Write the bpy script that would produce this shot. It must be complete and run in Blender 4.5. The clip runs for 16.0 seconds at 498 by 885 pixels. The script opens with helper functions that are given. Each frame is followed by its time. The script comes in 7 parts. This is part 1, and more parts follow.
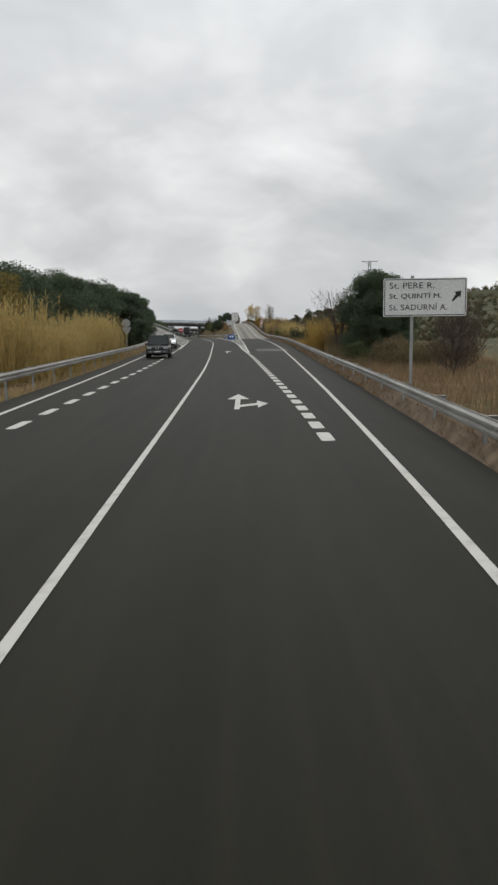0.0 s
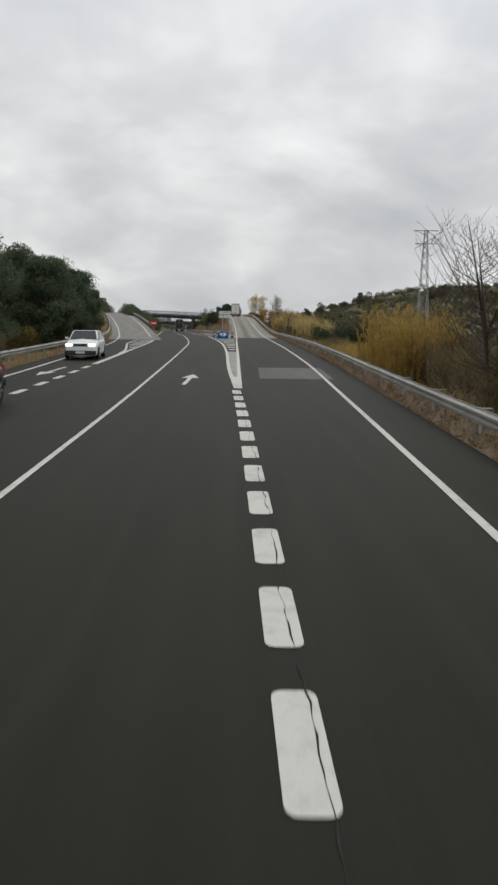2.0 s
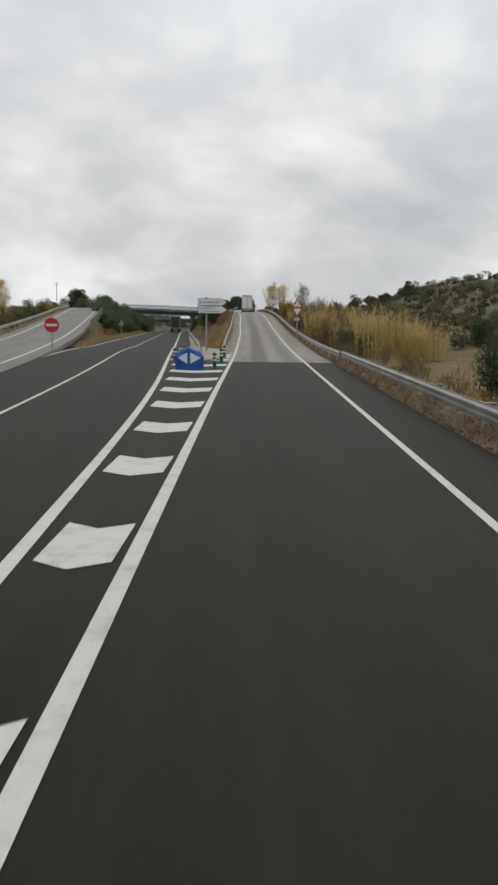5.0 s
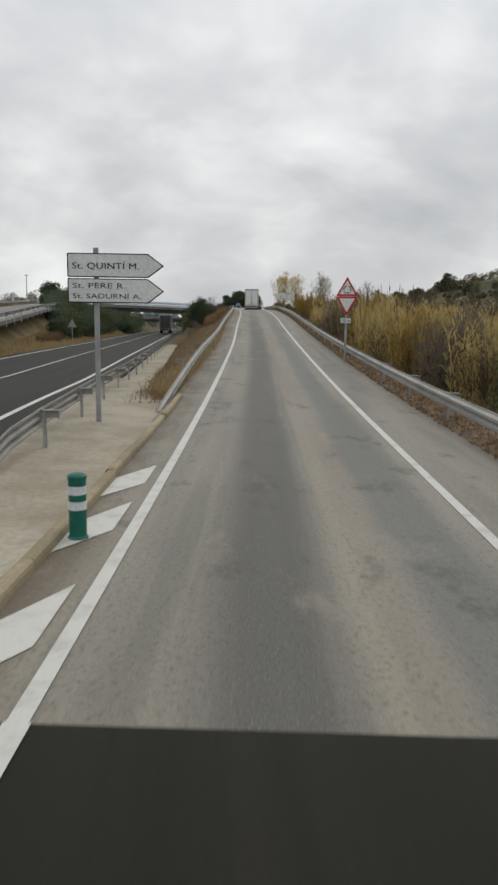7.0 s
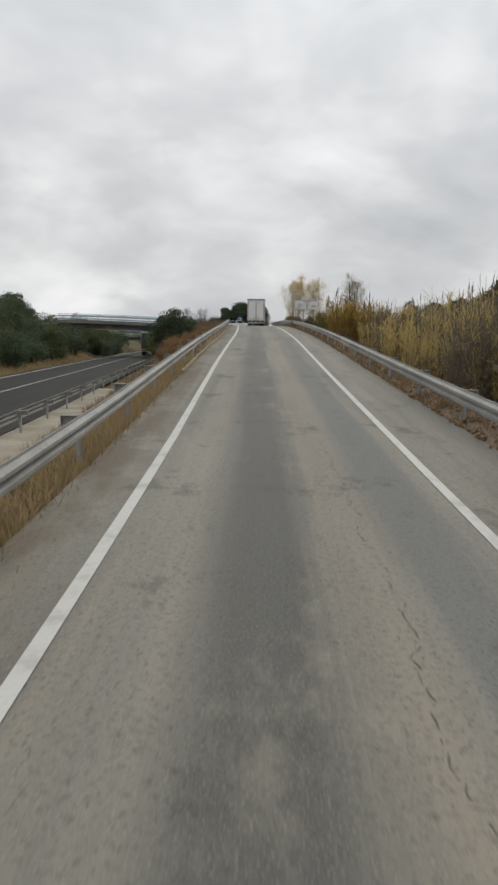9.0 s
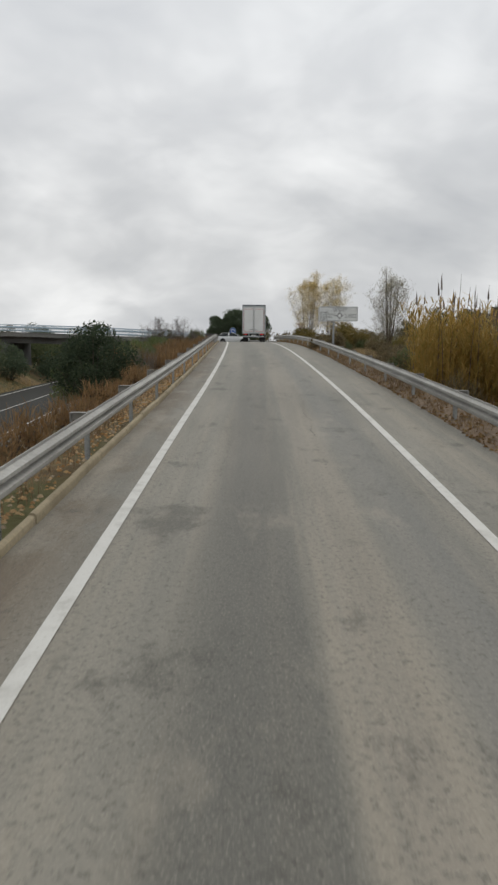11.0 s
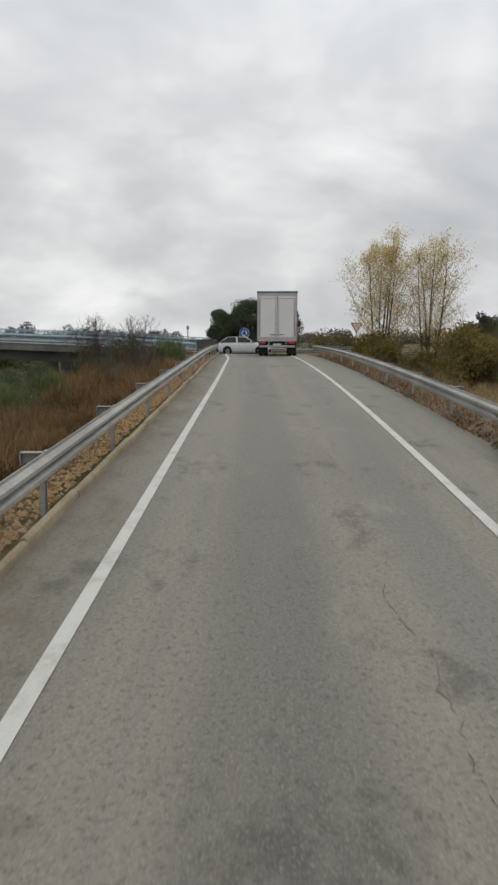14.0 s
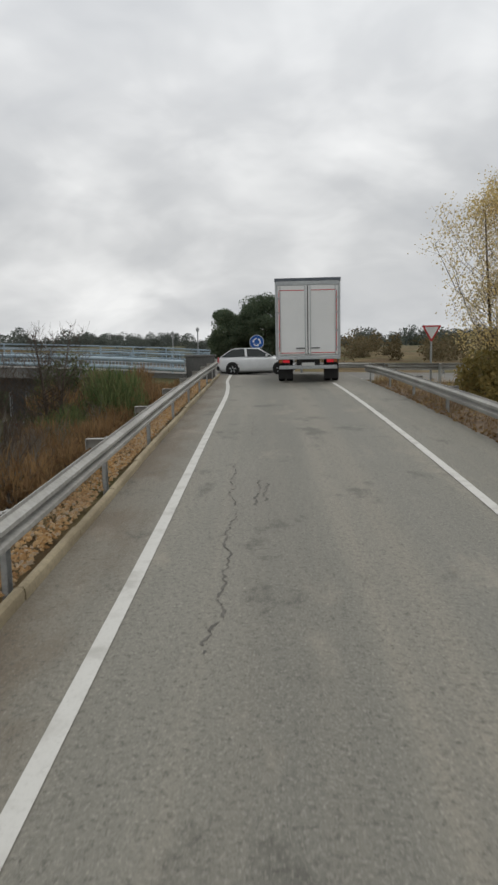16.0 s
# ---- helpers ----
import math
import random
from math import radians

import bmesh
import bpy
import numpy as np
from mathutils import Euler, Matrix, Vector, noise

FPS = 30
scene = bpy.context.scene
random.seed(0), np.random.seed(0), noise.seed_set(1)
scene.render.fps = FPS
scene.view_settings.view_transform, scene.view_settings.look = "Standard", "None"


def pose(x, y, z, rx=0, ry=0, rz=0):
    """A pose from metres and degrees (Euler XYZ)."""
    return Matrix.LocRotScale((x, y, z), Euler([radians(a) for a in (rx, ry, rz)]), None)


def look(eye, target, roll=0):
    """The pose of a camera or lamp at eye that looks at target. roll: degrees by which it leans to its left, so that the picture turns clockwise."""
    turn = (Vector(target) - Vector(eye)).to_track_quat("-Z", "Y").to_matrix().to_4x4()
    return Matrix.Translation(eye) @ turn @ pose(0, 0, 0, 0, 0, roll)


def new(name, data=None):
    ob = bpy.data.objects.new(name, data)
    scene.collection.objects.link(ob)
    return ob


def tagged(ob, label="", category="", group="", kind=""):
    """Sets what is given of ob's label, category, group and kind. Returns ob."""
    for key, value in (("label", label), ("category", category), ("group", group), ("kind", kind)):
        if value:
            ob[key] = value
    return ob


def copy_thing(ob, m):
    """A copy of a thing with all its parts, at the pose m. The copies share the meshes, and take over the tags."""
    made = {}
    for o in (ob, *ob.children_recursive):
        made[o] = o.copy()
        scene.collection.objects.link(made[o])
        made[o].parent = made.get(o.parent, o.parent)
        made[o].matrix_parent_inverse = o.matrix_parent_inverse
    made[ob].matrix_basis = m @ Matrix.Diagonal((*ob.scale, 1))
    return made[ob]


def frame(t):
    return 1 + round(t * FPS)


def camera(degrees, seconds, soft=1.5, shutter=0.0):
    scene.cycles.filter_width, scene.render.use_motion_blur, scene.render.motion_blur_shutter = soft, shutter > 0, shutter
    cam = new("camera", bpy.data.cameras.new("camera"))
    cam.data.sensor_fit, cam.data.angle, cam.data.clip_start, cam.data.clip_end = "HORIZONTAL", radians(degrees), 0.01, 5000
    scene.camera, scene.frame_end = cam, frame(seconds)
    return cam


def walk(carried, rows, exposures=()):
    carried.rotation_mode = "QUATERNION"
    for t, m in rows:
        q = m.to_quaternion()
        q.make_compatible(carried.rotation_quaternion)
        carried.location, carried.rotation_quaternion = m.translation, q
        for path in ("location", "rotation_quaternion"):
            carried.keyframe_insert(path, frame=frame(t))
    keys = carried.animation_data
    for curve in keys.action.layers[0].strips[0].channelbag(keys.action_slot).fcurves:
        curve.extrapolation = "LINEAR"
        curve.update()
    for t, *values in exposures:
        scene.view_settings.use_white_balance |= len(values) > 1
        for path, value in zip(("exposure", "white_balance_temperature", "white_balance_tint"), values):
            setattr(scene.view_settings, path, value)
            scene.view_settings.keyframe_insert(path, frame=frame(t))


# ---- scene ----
# ---------- camera ----------
cam = camera(36.79, 16.0, soft=2.6, shutter=0.08)
# seconds, x, y, z, yaw (to the left), pitch (up), lean
ROWS = (
    (0, 0.06, -4.36, 2.24, -0.13, -8.58, -0.74),
    (0.5, 0.23, 6.19, 2.34, -0.24, -9.29, -0.73),
    (1, 0.48, 16.85, 2.34, 0.24, -8.72, -0.74),
    (1.5, 0.56, 27.46, 2.31, -0.05, -8.78, 0.55),
    (2, 0.68, 37.97, 2.34, -0.05, -9.01, 0.76),
    (2.5, 0.83, 48.61, 2.36, 0.57, -8.99, -0.04),
    (3, 0.87, 58.63, 2.43, 0.68, -8.58, 0.77),
    (3.5, 0.91, 68.53, 2.47, 0.83, -9.11, 1.09),
    (4, 0.94, 77.56, 2.53, 1.15, -8.97, 0.48),
    (6.5, 0.51, 120.07, 2.82, 1.51, -9.85, 0.96),
    (7, 0.43, 129.06, 2.81, 1.75, -9.35, 0.81),
    (7.5, 0.35, 137.76, 2.90, 1.84, -9.58, 0.63),
    (8, 0.26, 145.98, 2.99, 2.12, -9.69, -0.08),
    (8.5, 0.04, 154.57, 3.10, 2.21, -8.25, 0.39),
    (9, -0.20, 162.85, 3.29, 2.33, -8.20, 0.60),
    (11.5, -1.30, 196.15, 4.81, 2.18, -7.67, 0.43),
    (12, -1.47, 202.31, 5.10, 2.38, -7.72, 0.44),
    (12.5, -1.64, 208.40, 5.36, 2.87, -7.81, -0.00),
    (13, -1.87, 214.39, 5.60, 3.23, -7.91, 0.12),
    (13.5, -2.12, 219.75, 5.74, 3.59, -8.45, -0.05),
    (14, -2.38, 224.91, 5.92, 3.89, -8.46, 0.07),
    (14.5, -2.67, 229.63, 6.07, 4.20, -8.51, -0.21),
    (15, -2.93, 234.39, 6.24, 4.70, -8.35, -0.76),
    (15.5, -3.21, 238.73, 6.36, 5.04, -8.58, -1.21),
    (16, -3.50, 243.02, 6.44, 5.31, -8.52, -1.22),
)


def aim(x, y, z, yaw, pitch, lean):
    a, b = radians(yaw), radians(pitch)
    ahead = Vector((-math.sin(a) * math.cos(b), math.cos(a) * math.cos(b), math.sin(b)))
    eye = Vector((x, y, z))
    return look(eye, eye + ahead * 10, lean)


walk(cam, [(t, aim(*row)) for t, *row in ROWS])

# ---------- world and light: an overcast day ----------
world = bpy.data.worlds.new("overcast_sky")
scene.world = world
world.use_nodes = True


def build_world():
    nt = world.node_tree
    nt.nodes.clear()
    n, l = nt.nodes, nt.links
    out = n.new("ShaderNodeOutputWorld")
    back = n.new("ShaderNodeBackground")
    back.inputs["Strength"].default_value = 1.0
    sky = n.new("ShaderNodeTexSky")
    sky.sky_type, sky.sun_disc = "NISHITA", False
    sky.sun_elevation, sky.sun_rotation = radians(48), radians(-18)
    sky.dust_density, sky.air_density = 4.0, 1.0
    dim = n.new("ShaderNodeVectorMath")
    dim.operation = "SCALE"
    dim.inputs["Scale"].default_value = 0.05
    l.new(sky.outputs[0], dim.inputs[0])
    # cloud sheet: directions projected on a level layer, so the clouds close up towards the horizon
    co = n.new("ShaderNodeTexCoord")
    sep = n.new("ShaderNodeSeparateXYZ")
    l.new(co.outputs["Generated"], sep.inputs[0])
    up = n.new("ShaderNodeMath")
    up.operation = "MAXIMUM"
    up.inputs[1].default_value = 0.0
    l.new(sep.outputs["Z"], up.inputs[0])
    add = n.new("ShaderNodeMath")
    add.operation = "ADD"
    add.inputs[1].default_value = 0.50
    l.new(up.outputs[0], add.inputs[0])
    comb = n.new("ShaderNodeCombineXYZ")
    for i, axis in enumerate("XY"):
        div = n.new("ShaderNodeMath")
        div.operation = "DIVIDE"
        l.new(sep.outputs[axis], div.inputs[0])
        l.new(add.outputs[0], div.inputs[1])
        l.new(div.outputs[0], comb.inputs[i])
    stretch = n.new("ShaderNodeMapping")
    stretch.inputs["Location"].default_value = (3.1, 0.45, 0.0)
    stretch.inputs["Rotation"].default_value = (0, 0, radians(14))
    stretch.inputs["Scale"].default_value = (0.85, 1.0, 1.0)
    l.new(comb.outputs[0], stretch.inputs[0])
    big = n.new("ShaderNodeTexNoise")
    big.inputs["Scale"].default_value = 2.5
    big.inputs["Detail"].default_value = 4.0
    big.inputs["Roughness"].default_value = 0.52
    big.inputs["Distortion"].default_value = 0.35
    l.new(stretch.outputs[0], big.inputs["Vector"])
    fine = n.new("ShaderNodeTexNoise")
    fine.inputs["Scale"].default_value = 6.5
    fine.inputs["Detail"].default_value = 4.0
    fine.inputs["Distortion"].default_value = 0.5
    l.new(stretch.outputs[0], fine.inputs["Vector"])
    blend = n.new("ShaderNodeMix")
    blend.data_type = "FLOAT"
    blend.inputs[0].default_value = 0.28
    l.new(big.outputs["Fac"], blend.inputs[2])
    l.new(fine.outputs["Fac"], blend.inputs[3])
    ramp = n.new("ShaderNodeValToRGB")
    e = ramp.color_ramp.elements
    e[0].position, e[0].color = 0.33, (0.575, 0.592, 0.612, 1)
    e[1].position, e[1].color = 0.66, (0.99, 0.995, 0.99, 1)
    mid = e.new(0.47)
    mid.color = (0.70, 0.712, 0.722, 1)
    l.new(blend.outputs[0], ramp.inputs[0])
    mix = n.new("ShaderNodeMix")
    mix.data_type, mix.blend_type = "RGBA", "MIX"
    mix.inputs[0].default_value = 0.93
    l.new(dim.outputs[0], mix.inputs[6])
    l.new(ramp.outputs[0], mix.inputs[7])
    # the sheet is thickest a little above the horizon and thins out higher up
    depth = n.new("ShaderNodeValToRGB")
    d = depth.color_ramp.elements
    d[0].position, d[0].color = 0.0, (0.95, 0.955, 0.96, 1)
    d[1].position, d[1].color = 0.42, (1.10, 1.115, 1.13, 1)
    for at, v in ((0.05, 0.945), (0.12, 0.90), (0.19, 0.93), (0.29, 1.05)):
        d.new(at).color = (v * 0.995, v, v * 1.007, 1)
    l.new(up.outputs[0], depth.inputs[0])
    thick = n.new("ShaderNodeMix")
    thick.data_type, thick.blend_type = "RGBA", "MULTIPLY"
    thick.inputs[0].default_value = 1.0
    l.new(mix.outputs[2], thick.inputs[6])
    l.new(depth.outputs[0], thick.inputs[7])
    l.new(thick.outputs[2], back.inputs["Color"])
    l.new(back.outputs[0], out.inputs["Surface"])


build_world()
sun = new("sun", bpy.data.lights.new("sun", "SUN"))
sun.data.energy, sun.data.angle, sun.data.color = 0.7, radians(25), (1.0, 0.97, 0.93)
sun.matrix_world = look((0, 0, 60), (-18, -40, 0))
scene.view_settings.exposure = 0.0


# ---------- the lie of the roads ----------
GRID = np.arange(-150.0, 700.0, 1.0)


def smooth_line(soft, *pairs):
    """A line of values over y, from (y, value) pairs, rounded off."""
    ys, vs = zip(*pairs)
    raw = np.interp(GRID, ys, vs)
    k = np.arange(-int(3 * soft), int(3 * soft) + 1)
    w = np.exp(-0.5 * (k / soft) ** 2)
    raw = np.convolve(np.pad(raw, len(k) // 2, mode="edge"), w / w.sum(), mode="valid")
    return lambda y: np.interp(y, GRID, raw)


# ramp: right edge line, height; main road: right line of its lane, height
ramp_right = smooth_line(5, (-150, -1.60), (-14.5, 1.40), (-4.5, 1.99), (5.5, 2.48), (26.8, 3.09), (49, 3.52), (76, 3.88), (101, 3.39), (140, 2.66), (170, 1.87), (190, 1.19),
                         (210, 0.65), (230, -0.19), (250, -1.30), (270, -2.70), (290, -4.40), (700, -40.00))
ramp_z = smooth_line(6, (-150, -0.01), (40, 0.01), (70, 0.14), (95, 0.47), (125, 0.55), (145, 0.64), (155, 0.89), (170, 1.34), (200, 2.73), (220, 3.50), (240, 4.14),
                     (256, 4.41), (270, 4.43), (285, 4.20), (320, 4.00), (700, 3.00))
main_right = smooth_line(5, (-150, 2.40), (-4.5, 1.78), (10.6, 1.74), (22.6, 1.57), (32.5, 1.28), (43.6, 0.98), (53.4, 0.67), (64.4, 0.27), (73.3, -0.35), (83, -0.61), (90.4, -0.89),
                         (108, -1.85), (120, -2.85), (132, -4.15), (146, -5.60), (192, -10.60), (259, -18.00), (300, -21.80), (400, -29.50), (700, -48.00))
main_mid = smooth_line(5, (-150, -1.20), (-4.5, -1.62), (15.7, -1.91), (38, -2.31), (60, -2.96), (71, -3.41), (83, -3.78), (95, -4.24), (106.5, -4.79), (120, -5.99), (133, -7.40),
                       (146, -8.95), (158, -10.20), (192, -14.00), (259, -21.45), (300, -25.25), (400, -32.95), (700, -51.40))
low_z = smooth_line(10, (-150, 0), (125, 0.47), (150, 0.42), (180, 0.30), (200, 0.12), (220, -0.02), (240, -0.16), (260, -0.26), (300, -0.45), (420, -1.2), (700, -2.5))


def main_z(y):
    s = np.clip((np.asarray(y, float) - 134) / 26, 0, 1)
    s = s * s * (3 - 2 * s)
    return ramp_z(y) * (1 - s) + low_z(y) * s


left_edge = smooth_line(6, (-150, -6.00), (-4.5, -6.20), (15.7, -6.70), (39.6, -7.73), (67.8, -9.00), (102, -11.10), (127, -14.60), (160, -20.50), (200, -28.50), (240, -37.00), (280, -46.00),
                        (700, -140.00))
left_ramp_z = smooth_line(8, (-150, 0), (70, 0.18), (100, 0.5), (127, 0.55), (150, 1.0), (180, 2.1), (220, 3.7), (275, 5.2), (300, 5.4), (700, 5.4))


def ramp_left(y):
    return ramp_right(y) - np.interp(y, [75, 100, 118, 132, 145, 160, 175, 190, 205, 220, 235, 250, 262, 275], [3.72, 3.77, 3.79, 3.74, 3.71, 3.67, 3.65, 3.72, 3.78, 3.77, 3.81, 3.83, 3.88, 3.90])


def main_left(y):
    return main_mid(y) - 3.6


def left_ramp_right(y):
    return left_edge(y) + np.interp(y, [127, 150, 280], [3.9, 4.3, 5.6])


def cross_z(x):
    """Height of the road over the bridge, which climbs towards the far side of the main road."""
    return np.interp(x, [-70, -45, -32, -25, -18, -11, -8.5, -6, -2, 4, 40, 200], [5.5, 5.28, 5.19, 5.0, 4.74, 4.41, 4.16, 4.03, 3.92, 3.78, 3.5, 3.4])


CROSS_NEAR, CROSS_FAR = 279.5, 287.0


def blend_over(d, reach):
    s = np.clip(d / reach, 0, 1)
    return s * s * (3 - 2 * s)


def bank_edge(y):
    """Foot of the broad bank between the cutting and the upper slip road."""
    return np.maximum(main_right(y) + 1.6, -0.2 - 0.178 * (np.asarray(y, float) - 162.8) - 0.6)


def land(x, y):
    """Height of the open ground."""
    x, y = np.asarray(x, float), np.asarray(y, float)
    base = main_z(np.clip(y, -100, 420)) - 0.55
    # the right-hand side climbs with the ramp to the level of the roundabout
    rightness = blend_over(x - ramp_right(y) + 6, 8)
    base = base + rightness * (np.maximum(ramp_z(y) - 0.45, -0.4) - base) * np.interp(y, [120, 170, 400], [1, 0.93, 0.9])
    # broad bank left of the upper slip road
    bank = blend_over(y - 202, 20) * blend_over(x - bank_edge(y), 2.6) * blend_over(ramp_left(y) - x + 8, 6)
    base = base + bank * (ramp_z(y) - 1.15 - base)
    # left side plateau behind the trees
    leftness = blend_over(left_edge(np.clip(y, -150, 280)) - x, 20)
    base = base + leftness * (np.maximum(left_ramp_z(y) - 0.3, 0.2) - base)
    # level ground round the roundabout and behind it, away from the cutting
    far = blend_over(y - 262, 14) * blend_over(x + 17, 8)
    base = base + far * (3.95 - base)
    far = blend_over(y - 268, 10) * blend_over(-33.5 - x, 4)
    base = base + far * (4.9 - base)
    # low hill beyond the fields on the right, rolling distance all round
    hill = 15 * np.exp(-(((x - 120) / 62) ** 2 + ((y - 335) / 110) ** 2)) + 5 * np.exp(-(((x - 55) / 30) ** 2 + ((y - 300) / 90) ** 2))
    hill = hill * blend_over(x - 14, 30)
    dist = np.hypot(x, y - 150)
    roll = blend_over(dist - 450, 1200) * (6 + 6 * np.sin(x / 310 + 1.3) + 5 * np.sin(y / 420 + x / 640)) - 0.021 * np.maximum(dist - 190, 0)
    bumps = 0.10 * np.sin(x * 0.9 + y * 0.23) * np.sin(y * 0.61 - x * 0.3) + 0.12 * np.sin(x * 0.31 + 2) * np.sin(y * 0.17)
    h = base + hill + roll + bumps
    # embankments and beds of the roads, then the cutting of the main road
    d = np.maximum(left_edge(y) - 1.9 - x, x - left_ramp_right(y) - 1.3)
    bed = left_ramp_z(y) - 0.12
    on = (y > 85) & (y < 300)
    h = np.where(on, bed + (h - bed) * blend_over(d, 2.0 + 1.6 * np.abs(h - bed)), h)
    d = np.maximum(ramp_left(y) - 1.5 - x, x - ramp_right(y) - 2.0)
    bed = ramp_z(y) - 0.12
    on = (y < 292)
    lo = np.where(d > 0, 1.2 + 1.5 * np.abs(h - bed), 1)
    h = np.where(on, bed + (h - bed) * blend_over(d, lo), h)
    d = np.maximum(CROSS_NEAR - 1.0 - y, y - CROSS_FAR - 1.2)
    bed = cross_z(x) - 0.12
    on = (x > -12.2) | (x < -35.4)
    h = np.where(on, bed + (h - bed) * blend_over(d, 2 + 1.4 * np.abs(h - bed)), h)
    left = np.where(y < 118, left_edge(y) - 1.9, main_left(y) - 1.1)
    right = np.where(y < 133, ramp_right(y) + 2.0, main_right(y) + 1.9)
    d = np.maximum(left - x, x - right)
    bed = main_z(y) - 0.14
    # the far side of the cutting rises gently from a wide grassy foot
    gentle = np.where((x < left) & (y > 150), 2.1, 0.9)
    slope = blend_over(d, 0.6 + gentle * np.abs(h - bed))
    h = bed + (h - bed) * np.where((x < left) & (y > 150), slope ** 1.8, slope)
    return h


# ---------- materials ----------
def material(name, rough=0.85, metal=0.0, spec=0.35):
    m = bpy.data.materials.new(name)
    m.use_nodes = True
    b = m.node_tree.nodes["Principled BSDF"]
    b.inputs["Roughness"].default_value, b.inputs["Metallic"].default_value = rough, metal
    b.inputs["Specular IOR Level"].default_value = spec
    return m, m.node_tree.nodes, m.node_tree.links, b


def noise_node(n, l, scale, detail=4.0, rough=0.55, vec=None, stretch=None, coords="Object"):
    tex = n.new("ShaderNodeTexNoise")
    tex.inputs["Scale"].default_value, tex.inputs["Detail"].default_value, tex.inputs["Roughness"].default_value = scale, detail, rough
    if vec is None:
        vec = n.new("ShaderNodeTexCoord").outputs[coords]
    if stretch:
        mp = n.new("ShaderNodeMapping")
        mp.inputs["Scale"].default_value = stretch
        l.new(vec, mp.inputs[0])
        vec = mp.outputs[0]
    l.new(vec, tex.inputs["Vector"])
    return tex.outputs["Fac"]


def mix_colour(n, l, fac, a, b, mode="MIX"):
    mx = n.new("ShaderNodeMix")
    mx.data_type, mx.blend_type = "RGBA", mode
    for sock, val in ((mx.inputs[0], fac), (mx.inputs[6], a), (mx.inputs[7], b)):
        if isinstance(val, (int, float)):
            sock.default_value = val
        elif isinstance(val, tuple):
            sock.default_value = (*val, 1) if len(val) == 3 else val
        else:
            l.new(val, sock)
    return mx.outputs[2]


def steps(n, l, fac, lo, hi):
    r = n.new("ShaderNodeMapRange")
    r.interpolation_type = "SMOOTHSTEP"
    r.inputs["From Min"].default_value, r.inputs["From Max"].default_value = lo, hi
    l.new(fac, r.inputs["Value"])
    return r.outputs["Result"]


def times(n, l, a, b):
    m = n.new("ShaderNodeMath")
    m.operation = "MULTIPLY"
    for s, v in ((m.inputs[0], a), (m.inputs[1], b)):
        if isinstance(v, (int, float)):
            s.default_value = v
        else:
            l.new(v, s)
    return m.outputs[0]


def bump(n, l, b, height, strength=0.3, distance=0.01):
    bp = n.new("ShaderNodeBump")
    bp.inputs["Strength"].default_value, bp.inputs["Distance"].default_value = strength, distance
    l.new(height, bp.inputs["Height"])
    l.new(bp.outputs[0], b.inputs["Normal"])


def plain(name, dark, light, rough=0.7, metal=0.0, big=0.7, fine=25.0, relief=0.15, spec=0.35):
    """A worn surface: two tones at two scales, with fine relief."""
    m, n, l, b = material(name, rough, metal, spec)
    f1, f2 = noise_node(n, l, big), noise_node(n, l, fine)
    c = mix_colour(n, l, steps(n, l, f1, 0.3, 0.7), dark, light)
    c = mix_colour(n, l, times(n, l, steps(n, l, f2, 0.35, 0.7), 0.35), c, tuple(v * 0.55 for v in dark))
    l.new(c, b.inputs["Base Color"])
    bump(n, l, b, f2, relief, 0.01)
    return m


def leafy(name, tones, rough=0.7, thin=0.4):
    """Leaves, needles or blades: each piece takes its own tone."""
    m, n, l, b = material(name, rough, spec=0.2)
    geo = n.new("ShaderNodeNewGeometry")
    ramp = n.new("ShaderNodeValToRGB")
    e = ramp.color_ramp.elements
    e[0].position, e[0].color = 0.0, (*tones[0], 1)
    e[1].position, e[1].color = 1.0, (*tones[-1], 1)
    for i, tone in enumerate(tones[1:-1], 1):
        e.new(i / (len(tones) - 1)).color = (*tone, 1)
    l.new(geo.outputs["Random Per Island"], ramp.inputs[0])
    patch = noise_node(n, l, 0.45, 3)
    c = mix_colour(n, l, times(n, l, steps(n, l, patch, 0.35, 0.7), 0.45), ramp.outputs[0], tuple(0.5 * (a + b2) for a, b2 in zip(tones[0], tones[-1])))
    l.new(c, b.inputs["Base Color"])
    if thin:
        glow = n.new("ShaderNodeBsdfTranslucent")
        l.new(c, glow.inputs["Color"])
        both = n.new("ShaderNodeMixShader")
        both.inputs[0].default_value = thin
        l.new(b.outputs[0], both.inputs[1])
        l.new(glow.outputs[0], both.inputs[2])
        l.new(both.outputs[0], n["Material Output"].inputs["Surface"])
    return m


